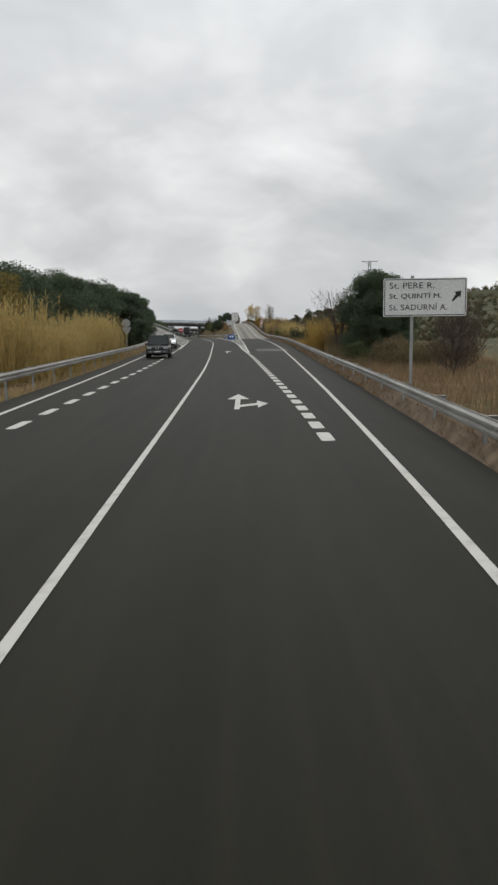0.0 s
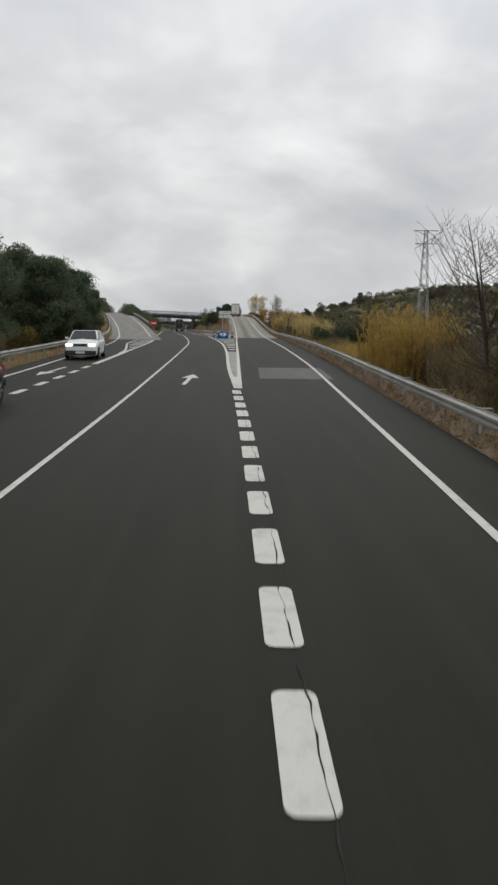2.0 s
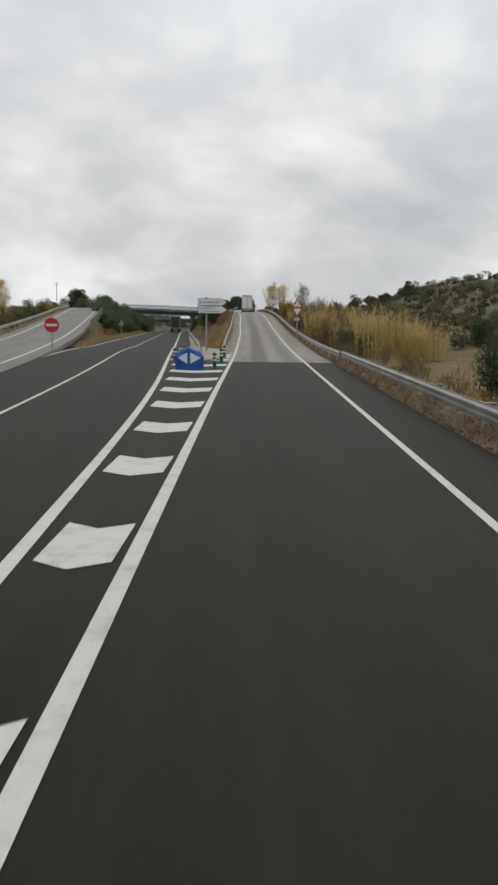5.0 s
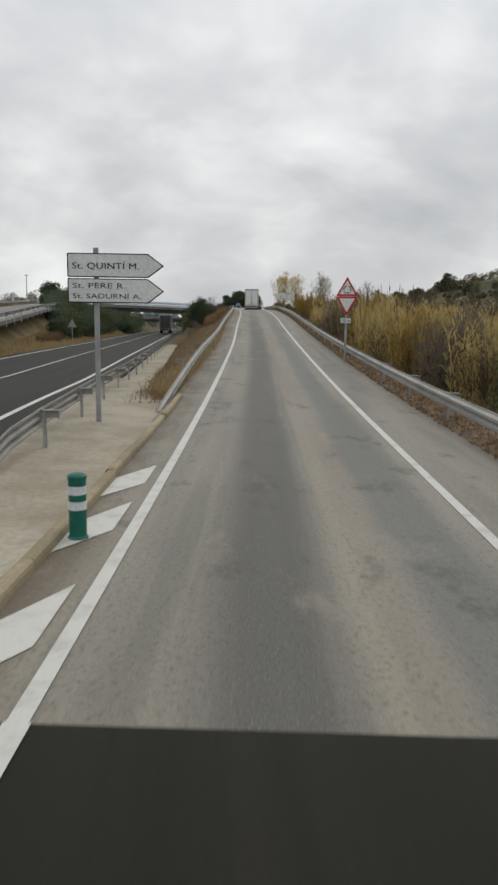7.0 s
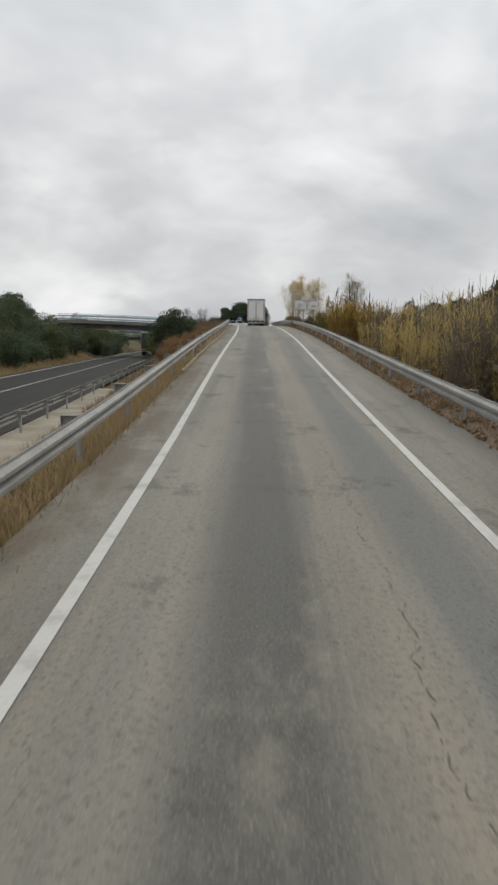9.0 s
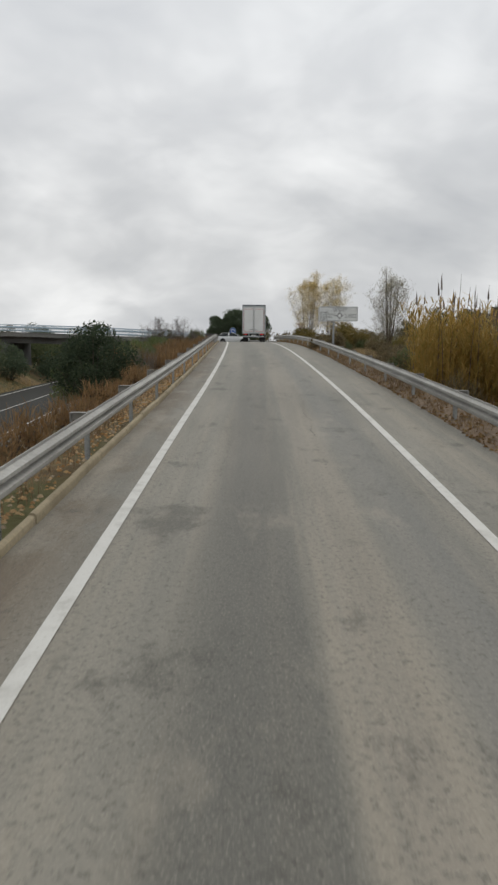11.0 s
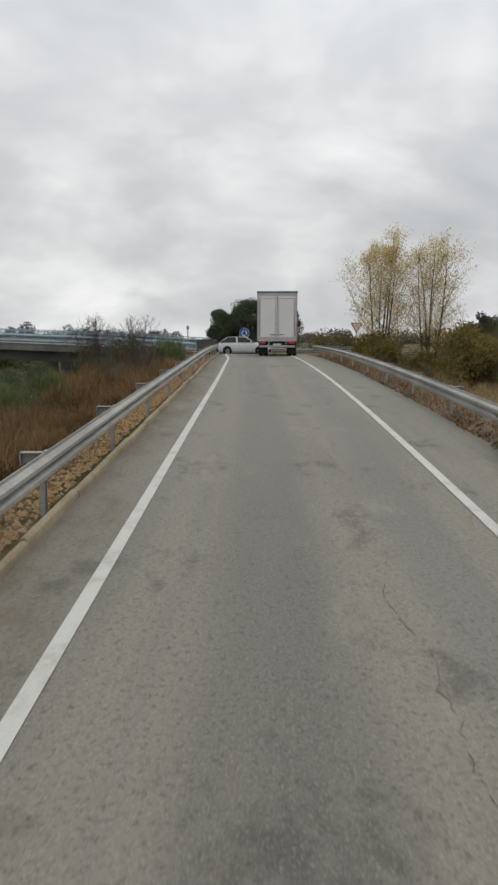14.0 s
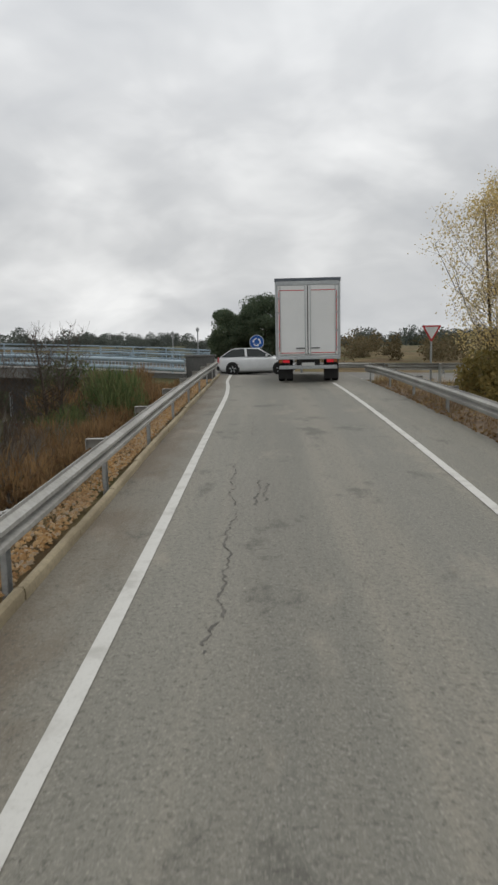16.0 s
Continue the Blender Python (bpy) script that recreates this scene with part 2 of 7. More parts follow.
def road_material(name, dark, light, dust, worn, band=None, rough=0.8, spec=0.2):
    """Asphalt: UV x is metres across from the left edge line, y metres along."""
    m, n, l, b = material(name, rough, spec=spec)
    uv = n.new("ShaderNodeTexCoord").outputs["UV"]
    grit = noise_node(n, l, 55, 4, 0.75, uv)
    speck = noise_node(n, l, 15, 5, 0.75, uv, (1.0, 0.8, 1))
    cloud = noise_node(n, l, 0.5, 5, 0.6, uv, (1.6, 0.18, 1))
    streak = noise_node(n, l, 1.0, 4, 0.6, uv, (2.6, 0.05, 1))
    c = mix_colour(n, l, steps(n, l, cloud, 0.3, 0.72), dark, light)
    c = mix_colour(n, l, times(n, l, steps(n, l, streak, 0.42, 0.7), worn), c, dust)
    if band:
        sep = n.new("ShaderNodeSeparateXYZ")
        l.new(uv, sep.inputs[0])
        wob = n.new("ShaderNodeMath")
        wob.operation = "MULTIPLY_ADD"
        l.new(streak, wob.inputs[0])
        wob.inputs[1].default_value = 0.5
        l.new(sep.outputs["X"], wob.inputs[2])
        # the bands fade out where the road has been relaid
        fade = n.new("ShaderNodeMapRange")
        fade.inputs["From Min"].default_value, fade.inputs["From Max"].default_value = 172, 200
        fade.inputs["To Min"].default_value, fade.inputs["To Max"].default_value = 1.0, 0.66
        l.new(sep.outputs["Y"], fade.inputs["Value"])
        for lo, hi, soft, amount, tone in band:
            a = steps(n, l, wob.outputs[0], lo, lo + soft)
            z = n.new("ShaderNodeMath")
            z.operation = "SUBTRACT"
            z.inputs[0].default_value = 1.0
            l.new(steps(n, l, wob.outputs[0], hi - soft, hi), z.inputs[1])
            c = mix_colour(n, l, times(n, l, times(n, l, times(n, l, a, z.outputs[0]), amount), fade.outputs["Result"]), c, tone)
    if band:
        # greyer, coarser surfacing on the upper stretch
        upper = n.new("ShaderNodeMapRange")
        upper.inputs["From Min"].default_value, upper.inputs["From Max"].default_value = 205, 242
        upper.inputs["To Max"].default_value = 0.55
        l.new(sep.outputs["Y"], upper.inputs["Value"])
        c = mix_colour(n, l, upper.outputs["Result"], c, (0.184, 0.178, 0.147))
        coarse = noise_node(n, l, 28, 3, 0.7, uv)
        c = mix_colour(n, l, times(n, l, times(n, l, steps(n, l, coarse, 0.5, 0.66), upper.outputs["Result"]), 0.8), c, (0.105, 0.100, 0.088))
        pale_grain = noise_node(n, l, 33, 3, 0.7, uv)
        c = mix_colour(n, l, times(n, l, times(n, l, steps(n, l, pale_grain, 0.54, 0.68), upper.outputs["Result"]), 0.7), c, (0.40, 0.38, 0.335))
        # dirt washed against the left-hand edge line
        edge = n.new("ShaderNodeMapRange")
        edge.interpolation_type = "SMOOTHSTEP"
        edge.inputs["From Min"].default_value, edge.inputs["From Max"].default_value = 0.35, -0.45
        l.new(wob.outputs[0], edge.inputs["Value"])
        c = mix_colour(n, l, times(n, l, times(n, l, edge.outputs["Result"], upper.outputs["Result"]), 0.9), c, (0.150, 0.126, 0.091))
        # brown dirt lying in patches outside the left-hand line
        dirt = noise_node(n, l, 0.9, 6, 0.68, uv, (1.0, 0.45, 1))
        verge = n.new("ShaderNodeMapRange")
        verge.inputs["From Min"].default_value, verge.inputs["From Max"].default_value = 0.3, -0.25
        l.new(wob.outputs[0], verge.inputs["Value"])
        c = mix_colour(n, l, times(n, l, times(n, l, steps(n, l, dirt, 0.42, 0.58), verge.outputs["Result"]), 0.8), c, (0.125, 0.096, 0.064))
        # stones of the surfacing showing dark, worst in the wheel tracks
        stones = noise_node(n, l, 19, 4, 0.8, uv)
        c = mix_colour(n, l, times(n, l, steps(n, l, stones, 0.52, 0.64), 0.62), c, tuple(v * 0.42 for v in dark))
        # oil stains and worn spots
        spot = noise_node(n, l, 1.1, 6, 0.7, uv, (1.0, 0.6, 1))
        c = mix_colour(n, l, times(n, l, steps(n, l, spot, 0.55, 0.67), 0.62), c, tuple(v * 0.42 for v in dark))
        pale = noise_node(n, l, 0.7, 6, 0.7, uv, (1.3, 0.5, 1))
        c = mix_colour(n, l, times(n, l, steps(n, l, pale, 0.56, 0.7), 0.35), c, tuple(v * 1.15 for v in dust))
    c = mix_colour(n, l, times(n, l, steps(n, l, speck, 0.5, 0.75), 0.42), c, tuple(v * 0.45 for v in dark))
    c = mix_colour(n, l, times(n, l, steps(n, l, grit, 0.5, 0.7), 0.46), c, tuple(min(1, v * 1.75) for v in light))
    l.new(c, b.inputs["Base Color"])
    bump(n, l, b, grit, 0.35, 0.006)
    return m


def line_paint(name, tone, grime, wear):
    m, n, l, b = material(name, 0.7, spec=0.3)
    f, g = noise_node(n, l, 3.0, 5, 0.65), noise_node(n, l, 40, 3, 0.6)
    c = mix_colour(n, l, times(n, l, steps(n, l, f, 0.45, 0.75), wear), tone, grime)
    c = mix_colour(n, l, times(n, l, steps(n, l, g, 0.5, 0.8), 0.4), c, grime)
    l.new(c, b.inputs["Base Color"])
    bump(n, l, b, g, 0.2, 0.004)
    return m


def ground_material():
    m, n, l, b = material("dry_ground", 0.95, spec=0.1)
    a, d, f, s = noise_node(n, l, 0.06, 5), noise_node(n, l, 0.45, 6, 0.6), noise_node(n, l, 6, 5, 0.65), noise_node(n, l, 0.16, 4)
    c = mix_colour(n, l, steps(n, l, d, 0.35, 0.66), (0.115, 0.078, 0.042), (0.21, 0.155, 0.082))
    c = mix_colour(n, l, times(n, l, steps(n, l, s, 0.46, 0.62), 0.75), c, (0.085, 0.095, 0.04))
    c = mix_colour(n, l, times(n, l, steps(n, l, a, 0.5, 0.7), 0.5), c, (0.20, 0.17, 0.11))
    c = mix_colour(n, l, times(n, l, steps(n, l, f, 0.48, 0.75), 0.6), c, (0.06, 0.047, 0.026))
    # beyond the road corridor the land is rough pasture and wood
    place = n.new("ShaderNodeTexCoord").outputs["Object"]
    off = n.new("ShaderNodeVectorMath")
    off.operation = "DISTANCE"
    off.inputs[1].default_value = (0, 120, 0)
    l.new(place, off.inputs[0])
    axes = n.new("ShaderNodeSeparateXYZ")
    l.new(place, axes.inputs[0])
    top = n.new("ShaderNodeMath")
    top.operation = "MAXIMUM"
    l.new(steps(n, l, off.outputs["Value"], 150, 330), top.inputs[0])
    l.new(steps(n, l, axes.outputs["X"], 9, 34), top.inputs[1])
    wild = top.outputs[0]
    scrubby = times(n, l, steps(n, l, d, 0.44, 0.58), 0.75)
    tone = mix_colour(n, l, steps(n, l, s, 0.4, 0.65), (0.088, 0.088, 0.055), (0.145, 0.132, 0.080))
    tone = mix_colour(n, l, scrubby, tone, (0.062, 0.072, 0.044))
    # the dull far tone also stands in for haze over the distance
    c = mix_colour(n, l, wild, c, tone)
    l.new(c, b.inputs["Base Color"])
    bump(n, l, b, f, 0.6, 0.08)
    return m


ASPHALT = road_material("dark_asphalt", (0.0118, 0.0114, 0.0076), (0.0182, 0.0174, 0.0118), (0.028, 0.0262, 0.0188), 0.40, rough=0.66, spec=0.115)
RAMP_PAVE = road_material("dusty_asphalt", (0.152, 0.145, 0.121), (0.238, 0.222, 0.185), (0.281, 0.249, 0.195), 0.65,
                          band=((1.0, 2.35, 0.5, 0.85, (0.080, 0.078, 0.070)), (2.75, 3.75, 0.35, 0.8, (0.128, 0.130, 0.123)), (2.15, 2.95, 0.3, 0.4, (0.272, 0.228, 0.178)), (-2.0, -0.05, 0.25, 0.5, (0.195, 0.165, 0.124))), rough=0.72, spec=0.3)
PATCH = road_material("pale_asphalt_patch", (0.093, 0.091, 0.083), (0.122, 0.119, 0.108), (0.135, 0.132, 0.12), 0.4)
LEFT_PAVE = road_material("pale_grey_asphalt", (0.155, 0.150, 0.138), (0.20, 0.193, 0.178), (0.225, 0.213, 0.19), 0.4)
CROSS_PAVE = road_material("grey_asphalt", (0.135, 0.130, 0.118), (0.19, 0.182, 0.163), (0.21, 0.195, 0.168), 0.4)
WHITE_LINE = line_paint("white_road_paint", (0.555, 0.545, 0.505), (0.31, 0.295, 0.26), 0.6)
SCUFFED = line_paint("scuffed_road_paint", (0.29, 0.29, 0.265), (0.10, 0.10, 0.09), 1.0)
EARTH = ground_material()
LITTER_EARTH = plain("leaf_strewn_earth", (0.115, 0.080, 0.050), (0.215, 0.155, 0.102), 0.95, 0, 2.5, 22, 0.8)
ZINC = plain("galvanised_steel", (0.27, 0.262, 0.238), (0.385, 0.375, 0.345), 0.6, 0.15, 0.8, 18, 0.08)
POST_ZINC = plain("weathered_galvanised_post", (0.30, 0.31, 0.31), (0.42, 0.43, 0.42), 0.6, 0.4, 1.5, 20, 0.1)
KERB = plain("sandy_concrete", (0.25, 0.205, 0.130), (0.38, 0.32, 0.21), 0.9, 0, 0.9, 22, 0.4)
PALE_CONCRETE = plain("stained_concrete", (0.27, 0.235, 0.17), (0.40, 0.36, 0.28), 0.9, 0, 0.7, 15, 0.3)
# grey set darker so that shade below the bridge deck is in the colour
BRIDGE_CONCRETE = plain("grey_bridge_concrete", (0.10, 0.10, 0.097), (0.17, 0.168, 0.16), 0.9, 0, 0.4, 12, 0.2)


# ---------- building helpers ----------
def mesh_object(name, verts, faces, mat, parent=None, smooth=False, uvs=None, label=""):
    me = bpy.data.meshes.new(name)
    me.from_pydata([tuple(v) for v in verts], [], [tuple(f) for f in faces])
    if uvs is not None:
        layer = me.uv_layers.new(name="UVMap")
        idx = np.empty(len(me.loops), int)
        me.loops.foreach_get("vertex_index", idx)
        layer.data.foreach_set("uv", np.asarray(uvs, float)[idx].ravel())
    if smooth:
        me.polygons.foreach_set("use_smooth", [True] * len(me.polygons))
    me.materials.append(mat)
    me.update()
    ob = new(name, me)
    ob.parent = parent
    if label:
        ob["label"] = label
    return ob


def part(name, bm, mat, parent=None, label="", smooth=False):
    me = bpy.data.meshes.new(name)
    bm.normal_update()
    bm.to_mesh(me)
    bm.free()
    if smooth:
        me.polygons.foreach_set("use_smooth", [True] * len(me.polygons))
    me.materials.append(mat)
    ob = new(name, me)
    ob.parent = parent
    if label:
        ob["label"] = label
    return ob


def shared(name, ob, m, parent=None):
    """Another object on the mesh of ob."""
    o = new(name, ob.data)
    o.parent = parent
    o.matrix_basis = m
    return o


def empty(name, m=None):
    ob = new(name)
    ob.empty_display_size = 0.2
    if m is not None:
        ob.matrix_basis = m
    return ob


def box(bm, size, at=(0, 0, 0), rot=None, bevel=0.0):
    made = bmesh.ops.create_cube(bm, size=1.0)["verts"]
    m = Matrix.Translation(at) @ (rot.to_4x4() if rot else Matrix()) @ Matrix.Diagonal((*size, 1))
    bmesh.ops.transform(bm, matrix=m, verts=made)
    if bevel:
        edges = list({e for v in made for e in v.link_edges})
        bmesh.ops.bevel(bm, geom=edges, offset=bevel, segments=2, affect="EDGES", profile=0.6)
    return bm


def tube(bm, a, b, r, r2=None, sides=10, cap=True):
    a, b = Vector(a), Vector(b)
    m = Matrix.Translation((a + b) / 2) @ (b - a).to_track_quat("Z", "Y").to_matrix().to_4x4()
    bmesh.ops.create_cone(bm, cap_ends=cap, segments=sides, radius1=r, radius2=r if r2 is None else r2, depth=(b - a).length, matrix=m)
    return bm


def boxed(name, size, at, mat, parent=None, rot=None, bevel=0.0, label=""):
    return part(name, box(bmesh.new(), size, at, rot, bevel), mat, parent, label)


def strip(name, left, right, z, y0, y1, mat, step=2.0, cols=1, lift=0.0, thick=0.0, crossfall=0.0, uv_left=None):
    """A sheet along the road between two lines over y, with sides if it has a thickness."""
    ys = np.linspace(y0, y1, max(2, int((y1 - y0) / step) + 1))
    verts, uvs, faces = [], [], []
    k = cols + 1
    for y in ys:
        a, b = float(left(y)), float(right(y))
        ref = float((uv_left or left)(y))
        for c in range(k):
            x = a + (b - a) * c / cols
            verts.append((x, y, float(z(y)) + lift))
            uvs.append((x - ref, y))
    for j in range(len(ys) - 1):
        for c in range(cols):
            p = j * k + c
            faces.append((p, p + 1, p + k + 1, p + k))
    if thick:
        n0, rim = len(verts), []
        rim = list(range(0, k)) + [j * k + cols for j in range(1, len(ys))] + [(len(ys) - 1) * k + c for c in range(cols - 1, -1, -1)] + [j * k for j in range(len(ys) - 2, 0, -1)]
        for i in rim:
            x, y, h = verts[i]
            verts.append((x, y, h - thick))
            uvs.append(uvs[i])
        for i in range(len(rim)):
            j = (i + 1) % len(rim)
            faces.append((rim[j], rim[i], n0 + i, n0 + j))
    return mesh_object(name, verts, faces, mat, uvs=uvs)


# ---------- ground ----------
def build_ground():
    def axis(fine0, fine1, step, ends):
        mid = np.arange(fine0, fine1 + 0.01, step)
        lo = fine0 - np.geomspace(step, fine0 - ends[0], 26)[::-1]
        hi = fine1 + np.geomspace(step, ends[1] - fine1, 26)
        return np.concatenate([lo, mid, hi])
    xs, ys = axis(-62, 42, 0.8, (-2600, 2600)), axis(-20, 330, 1.6, (-1200, 4200))
    gx, gy = np.meshgrid(xs, ys)
    gz = land(gx, gy)
    verts = np.stack([gx.ravel(), gy.ravel(), gz.ravel()], 1).tolist()
    w, faces = len(xs), []
    for j in range(len(ys) - 1):
        for i in range(w - 1):
            p = j * w + i
            faces.append((p, p + 1, p + w + 1, p + w))
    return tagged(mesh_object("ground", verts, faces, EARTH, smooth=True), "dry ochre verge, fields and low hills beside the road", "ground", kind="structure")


build_ground()

# ---------- carriageways ----------
CONCRETE_FROM = 132.85


def road_left(y):
    return np.where(y < 118, left_edge(y) - 1.0, main_left(y) - 0.75)


road = strip("main_road", road_left, lambda y: ramp_right(y) + 1.42, main_z, -60, CONCRETE_FROM, ASPHALT, cols=6, thick=0.3, uv_left=main_right)
tagged(road, "dark grey asphalt main road with worn lanes", "road", kind="structure")
far_road = strip("main_road", road_left, lambda y: main_right(y) + 1.3, main_z, CONCRETE_FROM, 640, ASPHALT, step=3, cols=4, thick=0.3, uv_left=main_right)
tagged(far_road, "dark asphalt main road dipping under the bridge", "road", kind="structure")
ramp_road = strip("exit_ramp", lambda y: ramp_left(y) - 0.92, lambda y: ramp_right(y) + 1.46, ramp_z, CONCRETE_FROM, CROSS_NEAR, RAMP_PAVE, cols=4, thick=0.3, uv_left=ramp_left)
tagged(ramp_road, "dusty grey asphalt slip road climbing to the roundabout", "road", kind="structure")
left_road = strip("left_ramp", lambda y: left_edge(y) - 1.0, lambda y: left_ramp_right(y) + 0.8, left_ramp_z, 117, 283, LEFT_PAVE, cols=3, lift=0.02, thick=0.3)
tagged(left_road, "pale asphalt slip road coming down to the main road", "road", kind="structure")


def cross_strip(name, x0, x1, y0, y1, mat, lift=0.0, thick=0.3, rows=4):
    xs = np.arange(x0, x1 + 0.01, 2.0)
    verts, uvs, faces = [], [], []
    for x in xs:
        for r in range(rows + 1):
            y = y0 + (y1 - y0) * r / rows
            verts.append((x, y, float(cross_z(x)) + lift))
            uvs.append((y - y0, x))
    k = rows + 1
    for j in range(len(xs) - 1):
        for r in range(rows):
            p = j * k + r
            faces.append((p, p + k, p + k + 1, p + 1))
    n0 = len(verts)
    rim = list(range(0, n0, k)) + list(range(n0 - k + 1, n0)) + list(range(n0 - k - 1, -1, -k)) + list(range(rows - 1, 0, -1))
    for i in rim:
        verts.append((verts[i][0], verts[i][1], verts[i][2] - thick))
        uvs.append(uvs[i])
    for i in range(len(rim)):
        j = (i + 1) % len(rim)
        faces.append((rim[i], rim[j], n0 + j, n0 + i))
    return mesh_object(name, verts, faces, mat, uvs=uvs)


cross_road = cross_strip("crossing_road", -62, 60, CROSS_NEAR, CROSS_FAR, CROSS_PAVE)
tagged(cross_road, "grey asphalt road of the roundabout and the bridge", "road", kind="structure")

patch = strip("asphalt_patch", lambda y: 1.11 + 0 * y, lambda y: ramp_right(y) + 0.35, main_z, 68.4, 75.0, PATCH, lift=0.006, uv_left=main_right)
tagged(patch, "pale rectangular asphalt repair patch on the exit lane", "asphalt patch", kind="structure")


# ---------- road markings ----------
def offset(line, d):
    return lambda y: line(y) + d


def marking(name, line, z, y0, y1, width=0.17, lift=0.008, mat=WHITE_LINE, parent=None, step=2.0):
    ob = strip(name, offset(line, -width / 2), offset(line, width / 2), z, y0, y1, mat, step=step, lift=lift)
    ob.parent = parent
    return ob


def tag_line(ob, label):
    return tagged(ob, label, "road marking", kind="structure")


tag_line(marking("edge_line", ramp_right, main_z, -60, CONCRETE_FROM, 0.13), "solid white edge line of the exit lane")
tag_line(marking("edge_line", ramp_right, ramp_z, CONCRETE_FROM, 272, 0.13), "solid white edge line along the slip road")
def nose_right(y):
    s = np.clip((np.asarray(y, float) - 64.4) / 16.0, 0, 1)
    return np.where(s < 1, 0.36 + (ramp_left(80.4) - 0.36) * s, ramp_left(y))


tag_line(marking("edge_line", nose_right, main_z, 63.9, CONCRETE_FROM, 0.16), "solid white line beside the hatched nose")
tag_line(marking("edge_line", lambda y: ramp_left(y) - 0.3 * np.clip((y - 264) / 10, 0, 1) ** 2, ramp_z, CONCRETE_FROM, CROSS_NEAR, 0.13), "solid white edge line along the slip road")


def stop_line():
    """The edge line turns across the mouth of the slip road."""
    x0 = float(ramp_left(CROSS_NEAR)) - 0.3
    path = [(x0, CROSS_NEAR)] + [(x0 + 1.6 - 1.6 * math.cos(a), CROSS_NEAR + 0.4 + 1.6 * math.sin(a)) for a in np.linspace(0, math.pi / 2, 7)] + [(x, CROSS_NEAR + 2.0) for x in (-5, -4, -3, -2, -1.2)]
    verts, faces = [], []
    for i, (px, py) in enumerate(path):
        qx, qy = path[min(i + 1, len(path) - 1)]
        rx, ry = path[max(i - 1, 0)]
        nx, ny = -(qy - ry), qx - rx
        k = 0.11 / math.hypot(nx, ny)
        for d in (-1, 1):
            verts.append((px + d * k * nx, py + d * k * ny, float(cross_z(px)) + 0.009))
        if i:
            faces.append((2 * i - 2, 2 * i - 1, 2 * i + 1, 2 * i))
    return tag_line(mesh_object("stop_line", verts, faces, WHITE_LINE), "white line curving across the mouth of the slip road")


stop_line()
tag_line(marking("centre_line", main_mid, main_z, -60, 420, 0.11), "solid white centre line of the main road")
tag_line(marking("edge_line", main_right, main_z, 63.9, 420, 0.16), "solid white edge line of the main road")
tag_line(marking("edge_line", left_edge, main_z, -60, 117, 0.16), "solid white edge line of the far lane")
tag_line(marking("edge_line", left_edge, left_ramp_z, 117, 274, 0.16, lift=0.028), "solid white edge line of the far slip road")
tag_line(marking("edge_line", offset(left_ramp_right, -0.2), left_ramp_z, 128, 274, 0.16, lift=0.028), "solid white edge line of the far slip road")
tag_line(marking("edge_line", main_left, main_z, 90, 420, 0.18), "solid white edge line of the far lane")

def dash(line, z, y0, y1, width, parent, r=0.07, lift=0.008):
    """A painted dash with rounded corners."""
    verts = []
    for cx, cy, start in ((1, 1, 0), (-1, 1, 90), (-1, -1, 180), (1, -1, 270)):
        for k in range(4):
            a = radians(start + 30 * k)
            dx = cx * (width / 2 - r) + r * math.cos(a)
            yy = (y1 - r if cy > 0 else y0 + r) + 1.3 * r * math.sin(a)
            verts.append((float(line(yy)) + dx, yy, float(z(yy)) + lift))
    return mesh_object("dash", verts, [tuple(range(16))], WHITE_LINE, parent)


dashes = tag_line(empty("dashed_line"), "row of thick white dashes beside the exit lane")
y = 10.5
while y < 63.0:
    dash(lambda v: main_right(v) - 0.02, main_z, y, y + 1.2, 0.29, dashes)
    y += 1.92 if y < 41 else 1.885
dashes = tag_line(empty("dashed_line"), "row of white dashes beside the far merging lane")
y = -20.0
while y < 76.0:
    dash(main_left, main_z, y, y + 1.5, 0.26, dashes)
    y += 3.0
tag_line(marking("gore_line", main_left, main_z, 76, 92, 0.3), "thick white line where the far lanes part")

solid = strip("gore_fill", offset(main_right, 0.06), offset(nose_right, -0.06), main_z, 69, 90.4, SCUFFED, lift=0.006)
tip = strip("gore_fill", offset(main_right, 0.06), offset(nose_right, -0.06), main_z, 65.4, 69, WHITE_LINE, lift=0.0065)
tag_line(tip, "white paint at the tip of the nose between the lines")
tag_line(solid, "scuffed worn white paint filling the nose between the lines")
hatch = tag_line(empty("hatched_area"), "white bars across the nose between the lanes")


def hatch_bar(y, depth, left, right, skew, parent, mat=WHITE_LINE, z=main_z, lift=0.008):
    a, b = float(left(y)) + 0.18, float(right(y)) - 0.18
    m = (a + b) / 2
    verts = []
    k = skew * (b - a) / 2
    for x, dy in ((a, k), (m, 0.0), (b, k)):
        for e in (0, depth):
            yy = y + dy + e
            verts.append((x, yy, float(z(yy)) + lift))
    return mesh_object("bar", verts, [(0, 2, 3, 1), (2, 4, 5, 3)], mat, parent)


for i in range(10):
    hatch_bar(92.9 + 3.97 * i, 1.3, main_right, ramp_left, 0.62, hatch)


def far_gore(y):
    return main_left(y) - 0.15 - 1.7 * blend_over(np.asarray(y, float) - 86, 22)


tag_line(marking("edge_line", far_gore, main_z, 86, 128, 0.16), "solid white line beside the far hatched wedge")
hatch = tag_line(empty("hatched_area"), "white bars across the wedge between the far lanes")
for i in range(9):
    hatch_bar(94.0 + 3.4 * i, 1.1, far_gore, main_left, 0.0, hatch)


